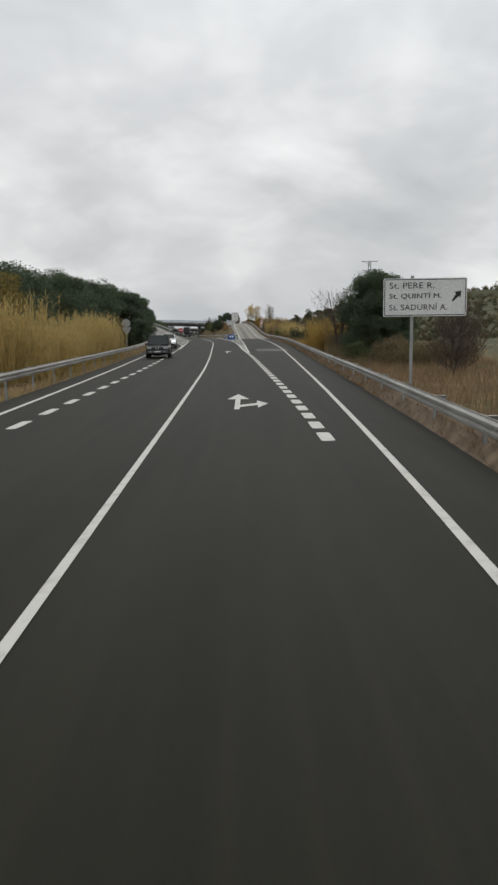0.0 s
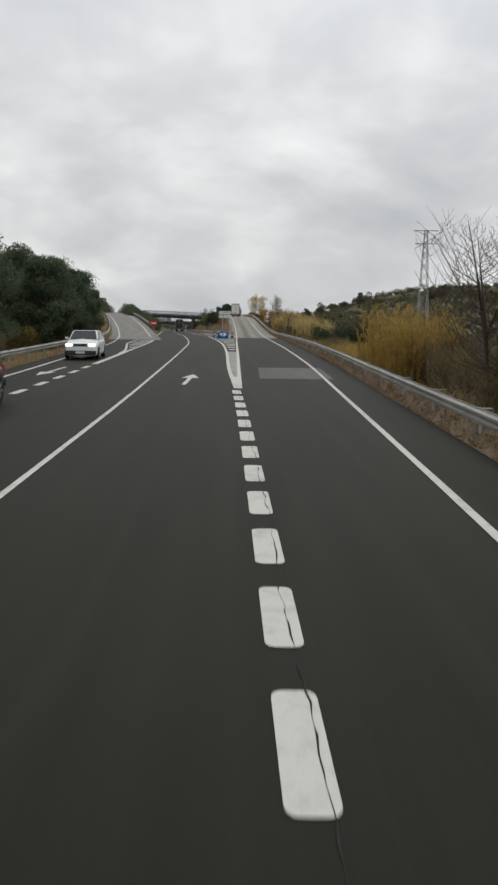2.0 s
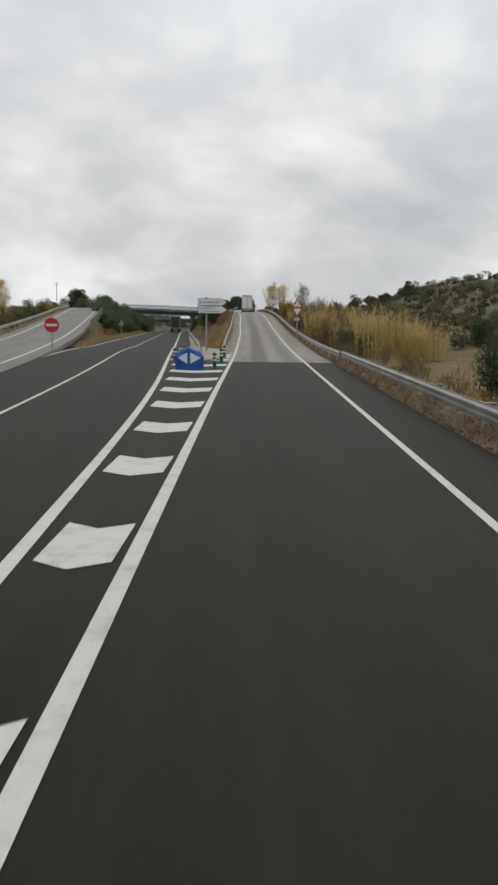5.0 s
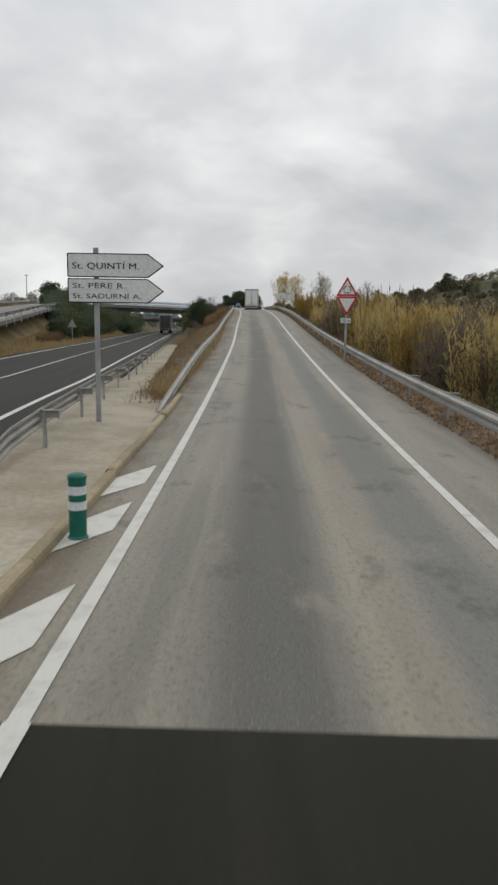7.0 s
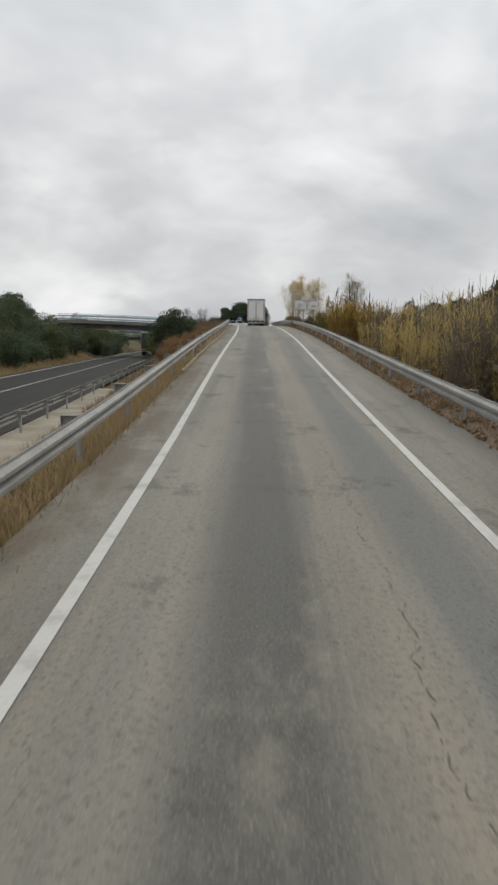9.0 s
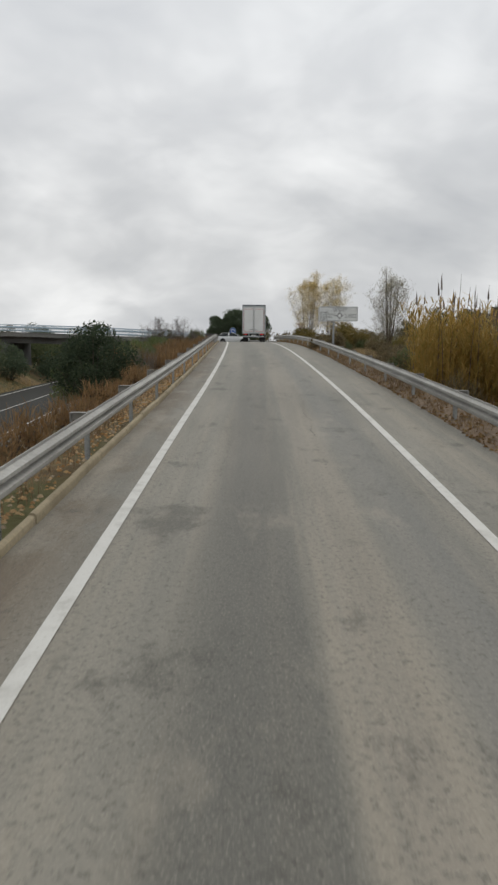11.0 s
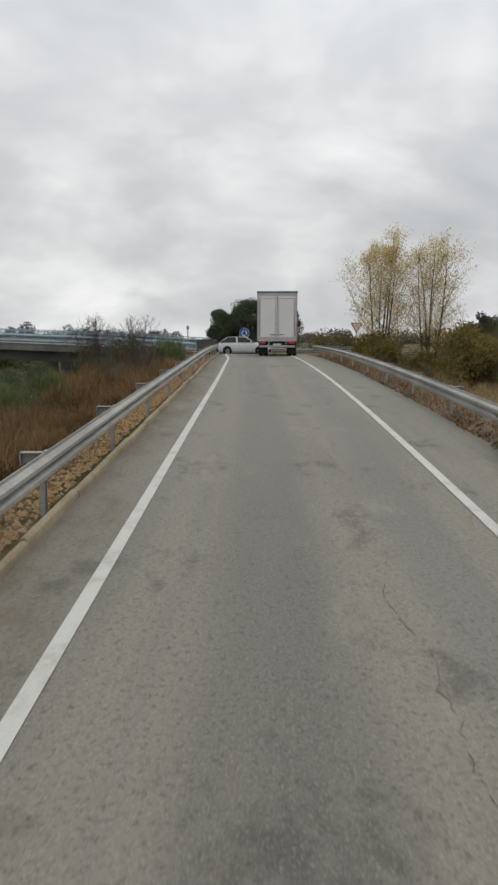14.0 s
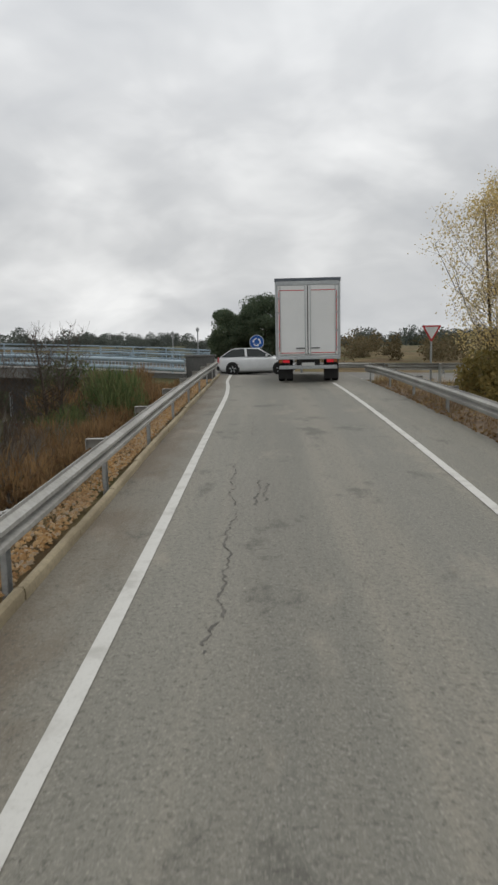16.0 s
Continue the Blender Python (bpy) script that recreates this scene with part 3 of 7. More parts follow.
def arrow(y, x, two, turn=1, label=""):
    """A road arrow, with a second head to the side if two; turn -1 points it back."""
    th = empty("lane_arrow")

    def flat(pts, name):
        verts = [(x + turn * px, y + turn * py, float(main_z(y + turn * py)) + 0.009) for px, py in pts]
        bm = bmesh.new()
        f = bm.faces.new([bm.verts.new(v) for v in verts])
        bmesh.ops.triangulate(bm, faces=[f])
        part(name, bm, WHITE_LINE, th)
    flat(((-0.08, 0), (0.08, 0), (0.08, 3.1), (-0.08, 3.1)), "shaft")
    flat(((-0.36, 3.1), (0.36, 3.1), (0.0, 5.0)), "head")
    if two:
        flat(((0.08, 0.6), (0.6, 1.15), (0.6, 1.75), (0.08, 1.25)), "side_shaft")
        flat(((0.6, 0.35), (0.92, 1.6), (0.6, 2.6)), "side_head")
    return tag_line(th, label)


arrow(16.7, -0.22, True, 1, "white straight-and-right lane arrow on the asphalt")
arrow(65.1, -1.70, False, 1, "white straight-ahead lane arrow on the asphalt")
arrow(73.5, -8.0, False, -1, "white lane arrow on the far merging lane")


# ---------- guardrails ----------
BEAM = [(0.0, -0.155), (0.0, -0.12), (0.075, -0.085), (0.075, -0.045), (0.0, -0.012), (0.0, 0.012), (0.075, 0.045), (0.075, 0.085), (0.0, 0.12), (0.0, 0.155)]


def beam_mesh(pts, side, drop_start=False, drop_end=False):
    """W-shaped beam along points at its mid height; side is +1 when its face looks to +x."""
    verts, faces = [], []
    k = len(BEAM)
    outline = [(o, h) for o, h in BEAM] + [(o - 0.012, h) for o, h in reversed(BEAM)]
    k = len(outline)
    for i, p in enumerate(pts):
        a, b = Vector(pts[max(i - 1, 0)]), Vector(pts[min(i + 1, len(pts) - 1)])
        d = (b - a).normalized()
        out = Vector((d.y, -d.x, 0)) * side
        for o, h in outline:
            q = Vector(p) + out * o + Vector((0, 0, h))
            verts.append(tuple(q))
    for i in range(len(pts) - 1):
        for j in range(k):
            a, b = i * k + j, i * k + (j + 1) % k
            faces.append((a, b, b + k, a + k))
    faces.append(tuple(range(k)))
    faces.append(tuple(range(len(verts) - k, len(verts))[::-1]))
    return verts, faces


post_proto = []


def rail_post(parent, at, yaw, side, height):
    """A C-section post with its spacer, made once and then shared."""
    if not post_proto:
        bm = bmesh.new()
        box(bm, (0.006, 0.12, 1.05), (-0.10, 0, -0.42))
        box(bm, (0.055, 0.006, 1.05), (-0.075, 0.057, -0.42))
        box(bm, (0.055, 0.006, 1.05), (-0.075, -0.057, -0.42))
        a = part("post", bm, POST_ZINC)
        bm = bmesh.new()
        box(bm, (0.30, 0.12, 0.012), (-0.165, 0, 0.125))
        box(bm, (0.012, 0.12, 0.15), (-0.309, 0, 0.056))
        box(bm, (0.29, 0.008, 0.12), (-0.16, 0, 0.062))
        box(bm, (0.05, 0.10, 0.12), (-0.03, 0, 0.09))
        b = part("spacer", bm, ZINC)
        post_proto.extend((a, b))
        first = True
    else:
        a, b = post_proto
        first = False
    m = Matrix.Translation(at) @ Matrix.Rotation(yaw, 4, "Z") @ (Matrix() if side > 0 else Matrix.Rotation(math.pi, 4, "Z"))
    if first:
        a.parent = b.parent = parent
        a.matrix_basis = b.matrix_basis = m
    else:
        shared("post", a, m, parent)
        shared("spacer", b, m, parent)


def guardrail(line, z, y0, y1, side, label, spacing=4.0, phase=1.0, height=0.58, sink_start=0.0, sink_end=0.0, tail=()):
    th = empty("guardrail")
    pts = []
    for yy in np.arange(y0, y1 + 0.01, 2.0):
        h = float(z(yy)) + height
        if sink_start and yy < y0 + sink_start:
            h -= (height + 0.1) * (1 - (yy - y0) / sink_start) ** 2
        if sink_end and yy > y1 - sink_end:
            h -= (height + 0.1) * (1 - (y1 - yy) / sink_end)
        pts.append((float(line(yy)), yy, h))
    pts += list(tail)
    v, f = beam_mesh(pts, side)
    mesh_object("beam", v, f, ZINC, th)
    yy = math.ceil((y0 - phase) / spacing) * spacing + phase
    while yy < y1:
        if not (sink_start and yy < y0 + sink_start * 0.35):
            slope = float(line(yy + 1) - line(yy - 1)) / 2
            rail_post(th, (float(line(yy)), yy, float(z(yy)) + height), -math.atan(slope), side, height)
        yy += spacing
    for a, b in zip(tail[:-1], tail[1:]):
        a, b = Vector(a), Vector(b)
        rail_post(th, (a + b) / 2, math.atan2(b.y - a.y, b.x - a.x) - math.pi / 2, side, height)
    return tagged(th, label, "guardrail")


def verge_top(y):
    """Height of the earth banked up under the right-hand rail, above the pavement."""
    return np.interp(y, [-30, 118, 140, 250, 272], [0.33, 0.33, 0.12, 0.12, 0.05])


def earth_verge():
    lay = random.Random(61)
    shape = ((1.44, -0.06), (1.50, 0.03), (1.60, 0.45), (1.72, 0.85), (1.95, 1.0), (2.4, 0.7), (3.0, -0.3))
    verts, faces, k = [], [], len(shape)
    ys = np.arange(-24, 272.1, 0.6)
    for yy in ys:
        z = float(main_z(yy)) if yy < 131 else float(ramp_z(yy))
        for d, t in shape:
            bump_ = lay.uniform(-0.03, 0.03) if t > 0 else 0
            verts.append((float(ramp_right(yy)) + d + lay.uniform(-0.03, 0.03), yy, z + t * float(verge_top(yy)) + bump_ * 0.8))
    for j in range(len(ys) - 1):
        for i in range(k - 1):
            p = j * k + i
            faces.append((p, p + 1, p + k + 1, p + k))
    return tagged(mesh_object("verge", verts, faces, LITTER_EARTH), "brown earth and dead leaves banked under the guardrail", "verge", kind="structure")


earth_verge()
guardrail(offset(ramp_right, 1.56), main_z, -24, 131, -1, "galvanised steel guardrail along the exit lane", phase=0.5)
guardrail(offset(ramp_right, 1.56), ramp_z, 131, 271, -1, "galvanised steel guardrail along the outer side of the slip road", height=0.51,
          tail=((-1.6, 272.6, 4.9), (-1.3, 274.2, 4.87), (-0.2, 275.2, 4.8), (3.5, 275.6, 4.72)))
guardrail(offset(ramp_left, -1.0), ramp_z, 146, 280, 1, "galvanised steel guardrail above a kerb and gravel strip", sink_start=18.0, phase=1.0, height=0.54)
guardrail(offset(main_right, 1.75), main_z, 135, 300, -1, "galvanised steel guardrail between main road and slip road", sink_start=5.0)
guardrail(offset(left_edge, -1.35), left_ramp_z, -24, 270, 1, "galvanised steel guardrail on the far side of the road", phase=2.0)
guardrail(offset(left_ramp_right, 1.1), left_ramp_z, 170, 270, -1, "galvanised steel guardrail on the inner side of the far slip road", phase=2.0)


def cross_guardrail(x0, x1, yv, label):
    th = empty("guardrail")
    xs = np.arange(x0, x1 + 0.01, 2.0)
    v, f = beam_mesh([(x, yv, float(cross_z(x)) + 0.44) for x in xs], 1)
    mesh_object("beam", v, f, ZINC, th)
    for x in np.arange(x0 + 1, x1, 4.0):
        rail_post(th, (x, yv, float(cross_z(x)) + 0.44), -math.pi / 2, 1, 0.44)
    return tagged(th, label, "guardrail")


cross_guardrail(-9.4, 24.0, CROSS_FAR - 0.8, "galvanised steel guardrail across the end of the slip road")


# bars between the edge line and the island kerb, and cracks in the worn surface
hatch = tag_line(empty("hatched_area"), "white slanting bars beside the island kerb")
for yb in (133.8, 136.6, 138.8):
    verts = [(float(ramp_left(yb + d)) + o, yb + d, float(ramp_z(yb + d)) + 0.009) for o, d in ((-0.70, -0.9), (-0.2, 0.0), (-0.2, 1.2), (-0.70, 0.15))]
    mesh_object("bar", verts, [(0, 1, 2, 3)], WHITE_LINE, hatch)
for yb, o in ((133.3, 0.12), (137.6, 0.32)):
    verts = [(float(main_right(yb + d)) + o + e, yb + d, float(main_z(yb + d)) + 0.009) for e, d in ((0, 0.35), (0.75, 0.0), (0.78, 0.7), (0, 1.1))]
    mesh_object("bar", verts, [(0, 1, 2, 3)], WHITE_LINE, hatch)
TAR = plain("dark_crack_filler", (0.10, 0.094, 0.083), (0.16, 0.15, 0.132), 0.95, 0, 3, 30, 0.3)


def crack(y0, y1, across, seed, width=0.03, drift=0.0):
    rnd = random.Random(seed)
    verts, faces, x, yy = [], [], 0.0, y0
    while yy < y1:
        x += rnd.uniform(-0.035, 0.035) - 0.08 * x + drift * 0.12
        w = width * rnd.uniform(0.15, 1.0)
        cx = float(ramp_left(yy)) + across + x
        verts += [(cx - w / 2, yy, float(ramp_z(yy)) + 0.004), (cx + w / 2, yy, float(ramp_z(yy)) + 0.004)]
        yy += rnd.uniform(0.03, 0.09)
    for i in range(len(verts) // 2 - 1):
        if rnd.random() < 0.72:
            faces.append((2 * i, 2 * i + 1, 2 * i + 3, 2 * i + 2))
    return tagged(mesh_object("road_crack", verts, faces, TAR), "thin dark jagged crack in the worn asphalt", "crack", kind="structure")


for y0, y1, across, w, drift in ((150, 157, 2.45, 0.016, 0.0), (163.3, 175, 2.44, 0.014, 0.0), (203, 214, 2.55, 0.022, 0.0), (219, 231, 2.42, 0.009, 0.0), (200, 206, 0.95, 0.013, 0.0), (202, 205, 1.05, 0.012, 0.0), (203.1, 204.6, 1.22, 0.014, 0.0),
                                 (235, 238.5, 2.5, 0.014, 0.0), (247.8, 254.6, 0.76, 0.034, 0.0), (251.9, 253.4, 1.02, 0.04, 0.0), (252.1, 253.2, 1.12, 0.04, 0.0), (257, 261, 0.9, 0.018, 0.0)):
    crack(y0, y1, across, int(y0 * 7), w, drift)


# ---------- kerb, gravel and island ----------
def kerb_strip(name, line, z, y0, y1, width, height, mat, label):
    """A kerb with a rounded top, laid in lengths of one metre."""
    th = empty(name)
    prof = [(-0.5, -0.1), (-0.5, 0.7), (-0.36, 0.95), (-0.15, 1.0), (0.25, 0.98), (0.44, 0.82), (0.5, 0.5), (0.5, -0.1)]
    rnd = random.Random(5)
    yy = y0
    while yy < y1:
        ln = 1.9 + rnd.uniform(-0.1, 0.1)
        dz, dx = rnd.uniform(-0.012, 0.012), rnd.uniform(-0.012, 0.012)
        verts, k = [], len(prof)
        for e in (yy + 0.012, yy + ln / 2, yy + ln):
            for px, pz in prof:
                verts.append((float(line(e)) + px * width + dx, e, float(z(e)) + pz * height + dz))
        faces = [(j * k + i, j * k + i + 1, (j + 1) * k + i + 1, (j + 1) * k + i) for j in range(2) for i in range(k - 1)]
        faces += [tuple(range(k)), tuple(range(3 * k - 1, 2 * k - 1, -1))]
        mesh_object("kerb_stone", verts, faces, mat, th)
        yy += ln
    return tagged(th, label, "kerb", kind="structure")


kerb_strip("kerb", offset(ramp_left, -0.865), ramp_z, 186, 279, 0.09, 0.105, KERB, "sandy concrete kerb along the slip road")
kerb_strip("kerb", offset(ramp_left, -0.72), ramp_z, 133.4, 147, 0.14, 0.11, KERB, "worn sandy kerb of the traffic island")
island = strip("traffic_island", lambda y: np.maximum(main_right(y) + 1.25, -2.95 - 0.2 * (y - 132.6)), lambda y: ramp_left(y) - 0.78 - 0.75 * np.exp(-(y - 132.6) / 0.5), main_z, 132.7, 158, PALE_CONCRETE, step=0.8, lift=0.09, thick=0.3, cols=3)
tagged(island, "stained sandy concrete traffic island between the roads", "traffic island", kind="structure")


def scatter_stones(name, label, n, place, size, mat, seed):
    rnd = random.Random(seed)
    verts, faces = [], []
    for _ in range(n):
        x, yy, z = place(rnd)
        s = size * rnd.uniform(0.5, 1.5)
        k = len(verts)
        a = rnd.uniform(0, 6.28)
        ca, sa = math.cos(a), math.sin(a)
        for px, py, pz in ((-1, -0.7, -0.3), (1, -0.6, -0.3), (0.8, 0.8, -0.3), (-0.8, 0.6, -0.3), (-0.4, -0.3, 0.6), (0.5, -0.2, 0.5), (0.3, 0.4, 0.55)):
            px, py, pz = px * rnd.uniform(0.7, 1.2), py * rnd.uniform(0.7, 1.2), pz * rnd.uniform(0.6, 1.2)
            verts.append((x + s * (px * ca - py * sa), yy + s * (px * sa + py * ca), z + s * pz))
        faces += [(k, k + 1, k + 5, k + 4), (k + 1, k + 2, k + 6, k + 5), (k + 2, k + 3, k + 6), (k + 3, k, k + 4, k + 6), (k + 4, k + 5, k + 6)]
    return tagged(mesh_object(name, verts, faces, mat), label, "gravel", kind="stuff")


GRAVEL = leafy("ochre_gravel", [(0.27, 0.145, 0.055), (0.40, 0.235, 0.095), (0.46, 0.31, 0.155), (0.36, 0.31, 0.24)], 0.95, 0.0)
LITTER = leafy("fallen_leaves", [(0.16, 0.085, 0.035), (0.28, 0.17, 0.07), (0.36, 0.26, 0.12), (0.10, 0.07, 0.04)], 0.95)


def beside_kerb(rnd):
    yy = 190 + 88 * math.sqrt(rnd.random())
    x = float(ramp_left(yy)) - 1.1 - abs(rnd.gauss(0, 0.38))
    return x, yy, float(land(x, yy)) + 0.03 + 0.06 * max(0, 1 - (float(ramp_left(yy)) - 1.1 - x))


def beside_rail(rnd):
    yy = rnd.uniform(20, 272)
    d = 1.4 + abs(rnd.gauss(0.2, 0.22))
    z = float(main_z(yy)) if yy < 131 else float(ramp_z(yy))
    return float(ramp_right(yy)) + d, yy, z + 0.02 + float(verge_top(yy)) * float(np.interp(d, [1.5, 1.72, 2.0, 3.0], [0.03, 0.85, 1.0, -0.3]))


scatter_stones("gravel_strip", "loose ochre gravel behind the kerb under the guardrail", 12000, beside_kerb, 0.028, GRAVEL, 3)
scatter_stones("leaf_litter", "brown fallen leaves and grit along the pavement edge", 9000, beside_rail, 0.03, LITTER, 4)


# ---------- bridge ----------
BLUE_PAINT = plain("faded_blue_paint", (0.32, 0.41, 0.47), (0.42, 0.50, 0.55), 0.55, 0.1, 1.2, 20, 0.08)
RAIL_PAINT = plain("pale_grey_paint", (0.26, 0.35, 0.42), (0.36, 0.45, 0.52), 0.55, 0.1, 1.0, 20, 0.06)


def curve_box(name, x0, x1, y0, y1, top, bottom, mat, parent, step=3.0, label=""):
    xs = np.linspace(x0, x1, max(2, int((x1 - x0) / step) + 1))
    verts, faces = [], []
    for x in xs:
        verts += [(x, y0, bottom(x)), (x, y1, bottom(x)), (x, y1, top(x)), (x, y0, top(x))]
    for i in range(len(xs) - 1):
        for j in range(4):
            a, b = i * 4 + j, i * 4 + (j + 1) % 4
            faces.append((a, a + 4, b + 4, b))
    faces += [(0, 1, 2, 3), tuple(range(len(verts) - 1, len(verts) - 5, -1))]
    return mesh_object(name, verts, faces, mat, parent, label=label)


def pipe_run(name, x0, x1, yv, height, r, mat, parent, deck, sides=10, label=""):
    xs = np.linspace(x0, x1, max(2, int((x1 - x0) / 3) + 1))
    verts, faces = [], []
    for x in xs:
        for k in range(sides):
            a = 2 * math.pi * k / sides
            verts.append((x, yv + r * math.cos(a), deck(x) + height + r * math.sin(a)))
    for i in range(len(xs) - 1):
        for k in range(sides):
            a, b = i * sides + k, i * sides + (k + 1) % sides
            faces.append((a, b, b + sides, a + sides))
    return mesh_object(name, verts, faces, mat, parent, smooth=True, label=label)


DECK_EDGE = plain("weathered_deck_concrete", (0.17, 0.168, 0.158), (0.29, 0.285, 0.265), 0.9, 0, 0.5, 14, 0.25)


def road_bridge(name, x0, x1, near, far, deck, piers, pipes, label):
    th = empty(name)
    curve_box("deck_edge", x0, x1, near - 0.75, near - 0.02, lambda x: float(deck(x)) + 0.12, lambda x: float(deck(x)) - 0.38, DECK_EDGE, th, label="pale concrete deck edge")
    curve_box("deck_edge", x0, x1, far + 0.02, far + 0.75, lambda x: float(deck(x)) + 0.12, lambda x: float(deck(x)) - 0.38, DECK_EDGE, th, label="pale concrete deck edge")
    n = 4
    for i in range(n):
        yv = near + 0.5 + (far - near - 1.0) * i / (n - 1)
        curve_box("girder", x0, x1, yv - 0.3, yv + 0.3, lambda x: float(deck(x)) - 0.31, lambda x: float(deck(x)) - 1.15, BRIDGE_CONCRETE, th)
    for x in piers:
        foot = float(land(x, near)) - 0.8
        for yv in (near + 1.4, (near + far) / 2, far - 1.4):
            top = float(deck(x)) - 1.35
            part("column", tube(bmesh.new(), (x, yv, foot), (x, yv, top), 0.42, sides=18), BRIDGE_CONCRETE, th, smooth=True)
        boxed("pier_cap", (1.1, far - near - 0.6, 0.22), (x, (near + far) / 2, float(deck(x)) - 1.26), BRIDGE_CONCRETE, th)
    for x, s in ((x0 + 0.6, -1), (x1 - 0.6, 1)):
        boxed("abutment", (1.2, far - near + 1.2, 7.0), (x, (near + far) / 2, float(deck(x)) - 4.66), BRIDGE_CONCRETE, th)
    for yv in (near - 0.5, far + 0.5):
        pipe_run("top_rail", x0, x1, yv, 1.02, 0.035, RAIL_PAINT, th, deck)
        pipe_run("mid_rail", x0, x1, yv, 0.82, 0.022, RAIL_PAINT, th, deck)
        pipe_run("low_rail", x0, x1, yv, 0.25, 0.022, RAIL_PAINT, th, deck)
        proto = None
        for x in np.arange(x0 + 0.2, x1, 2.0):
            m = Matrix.Translation((x, yv, float(deck(x)) + 0.55))
            if proto is None:
                proto = boxed("railing_post", (0.06, 0.08, 0.94), (0, 0, 0), RAIL_PAINT, th)
                proto.matrix_basis = m
            else:
                shared("railing_post", proto, m, th)
        if pipes and yv < near:
            proto = None
            for x in np.arange(x0 + 0.3, x1, 0.17):
                m = Matrix.Translation((x, yv, float(deck(x)) + 0.55))
                if proto is None:
                    proto = boxed("baluster", (0.034, 0.034, 0.62), (0, 0, 0), RAIL_PAINT, th)
                    proto.matrix_basis = m
                else:
                    shared("baluster", proto, m, th)
    if pipes:
        pipe_run("water_pipe", x0, x1, near - 0.95, 0.70, 0.095, BLUE_PAINT, th, deck, 14, "thick pale blue pipe")
        pipe_run("water_pipe", x0, x1, near - 0.95, 0.32, 0.095, BLUE_PAINT, th, deck, 14, "thick pale blue pipe")
    return tagged(th, label, "bridge")


road_bridge("road_bridge", -34.7, -9.85, CROSS_NEAR, CROSS_FAR, cross_z, (-17.6,), True, "concrete road bridge with pale railings and blue pipes")
road_bridge("road_bridge", -56.0, -14.0, 332, 340, lambda x: 2.9 + 0 * x, (-38.0, -19.5), False, "second concrete bridge over the main road, further off")
end_block = empty("parapet_block")
boxed("wall", (1.35, 0.32, 1.35), (-9.12, CROSS_NEAR - 0.5, 4.55), BRIDGE_CONCRETE, end_block, bevel=0.03)
boxed("coping", (1.5, 0.42, 0.09), (-9.12, CROSS_NEAR - 0.5, 5.27), BRIDGE_CONCRETE, end_block, bevel=0.02)
boxed("pilaster", (0.26, 0.40, 1.25), (-8.56, CROSS_NEAR - 0.52, 4.58), BRIDGE_CONCRETE, end_block, bevel=0.02)
tagged(end_block, "pale concrete parapet block at the end of the bridge", "parapet")

# ---------- signs ----------
SIGN_WHITE = plain("white_sign_sheet", (0.66, 0.68, 0.67), (0.76, 0.77, 0.75), 0.45, 0, 0.8, 14, 0.03)
SIGN_RED = plain("red_sign_sheet", (0.42, 0.025, 0.03), (0.52, 0.04, 0.045), 0.45, 0, 1.5, 20, 0.03)
SIGN_BLUE = plain("blue_sign_sheet", (0.012, 0.075, 0.30), (0.02, 0.11, 0.40), 0.45, 0, 1.5, 20, 0.03)
SIGN_BLACK = plain("black_sign_paint", (0.015, 0.015, 0.016), (0.03, 0.03, 0.03), 0.5, 0, 2, 20, 0.03)
SIGN_BACK = plain("grey_sign_back", (0.32, 0.34, 0.35), (0.42, 0.44, 0.44), 0.5, 0.4, 1.5, 20, 0.05)


def lettering(text, width, height, at, parent, mat=None):
    """Capitals fitted into a field; the field's lower left corner is at, in the sign's own plane."""
    cu = bpy.data.curves.new("lettering", "FONT")
    cu.body, cu.resolution_u = text, 3
    cu.offset, cu.space_character = (0.0 if "M" in text else 0.006), 1.04
    tmp = bpy.data.objects.new("lettering", cu)
    scene.collection.objects.link(tmp)
    me = bpy.data.meshes.new_from_object(tmp.evaluated_get(bpy.context.evaluated_depsgraph_get()))
    bpy.data.objects.remove(tmp)
    co = np.array([v.co for v in me.vertices])
    lo, hi = co.min(0), co.max(0)
    sx, sy = width / (hi[0] - lo[0]), height / (hi[1] - lo[1])
    for v in me.vertices:
        v.co = (at[0] + (v.co.x - lo[0]) * sx, at[1], at[2] + (v.co.y - lo[1]) * sy)
    if "M" in text:
        bm = bmesh.new()
        bm.from_mesh(me)
        more = bmesh.ops.duplicate(bm, geom=bm.verts[:] + bm.edges[:] + bm.faces[:])
        bmesh.ops.translate(bm, verts=[g for g in more["geom"] if isinstance(g, bmesh.types.BMVert)], vec=(0.028 * sx, -0.001, 0.008 * sy))
        bm.to_mesh(me)
        bm.free()
    me.materials.clear()
    me.materials.append(mat or SIGN_BLACK)
    ob = new("lettering", me)
    ob.parent = parent
    return ob


def plate(name, outline, thick, at_y, mat, parent, label=""):
    """A flat plate from an outline of (x, z), facing -y."""
    bm = bmesh.new()
    f = bm.faces.new([bm.verts.new((x, at_y, z)) for x, z in outline])
    bm.normal_update()
    if f.normal.y > 0:
        bmesh.ops.reverse_faces(bm, faces=[f])
    top = bmesh.ops.extrude_face_region(bm, geom=[f])
    bmesh.ops.translate(bm, vec=(0, thick, 0), verts=[v for v in top["geom"] if isinstance(v, bmesh.types.BMVert)])
    bmesh.ops.recalc_face_normals(bm, faces=bm.faces)
    return part(name, bm, mat, parent, label)


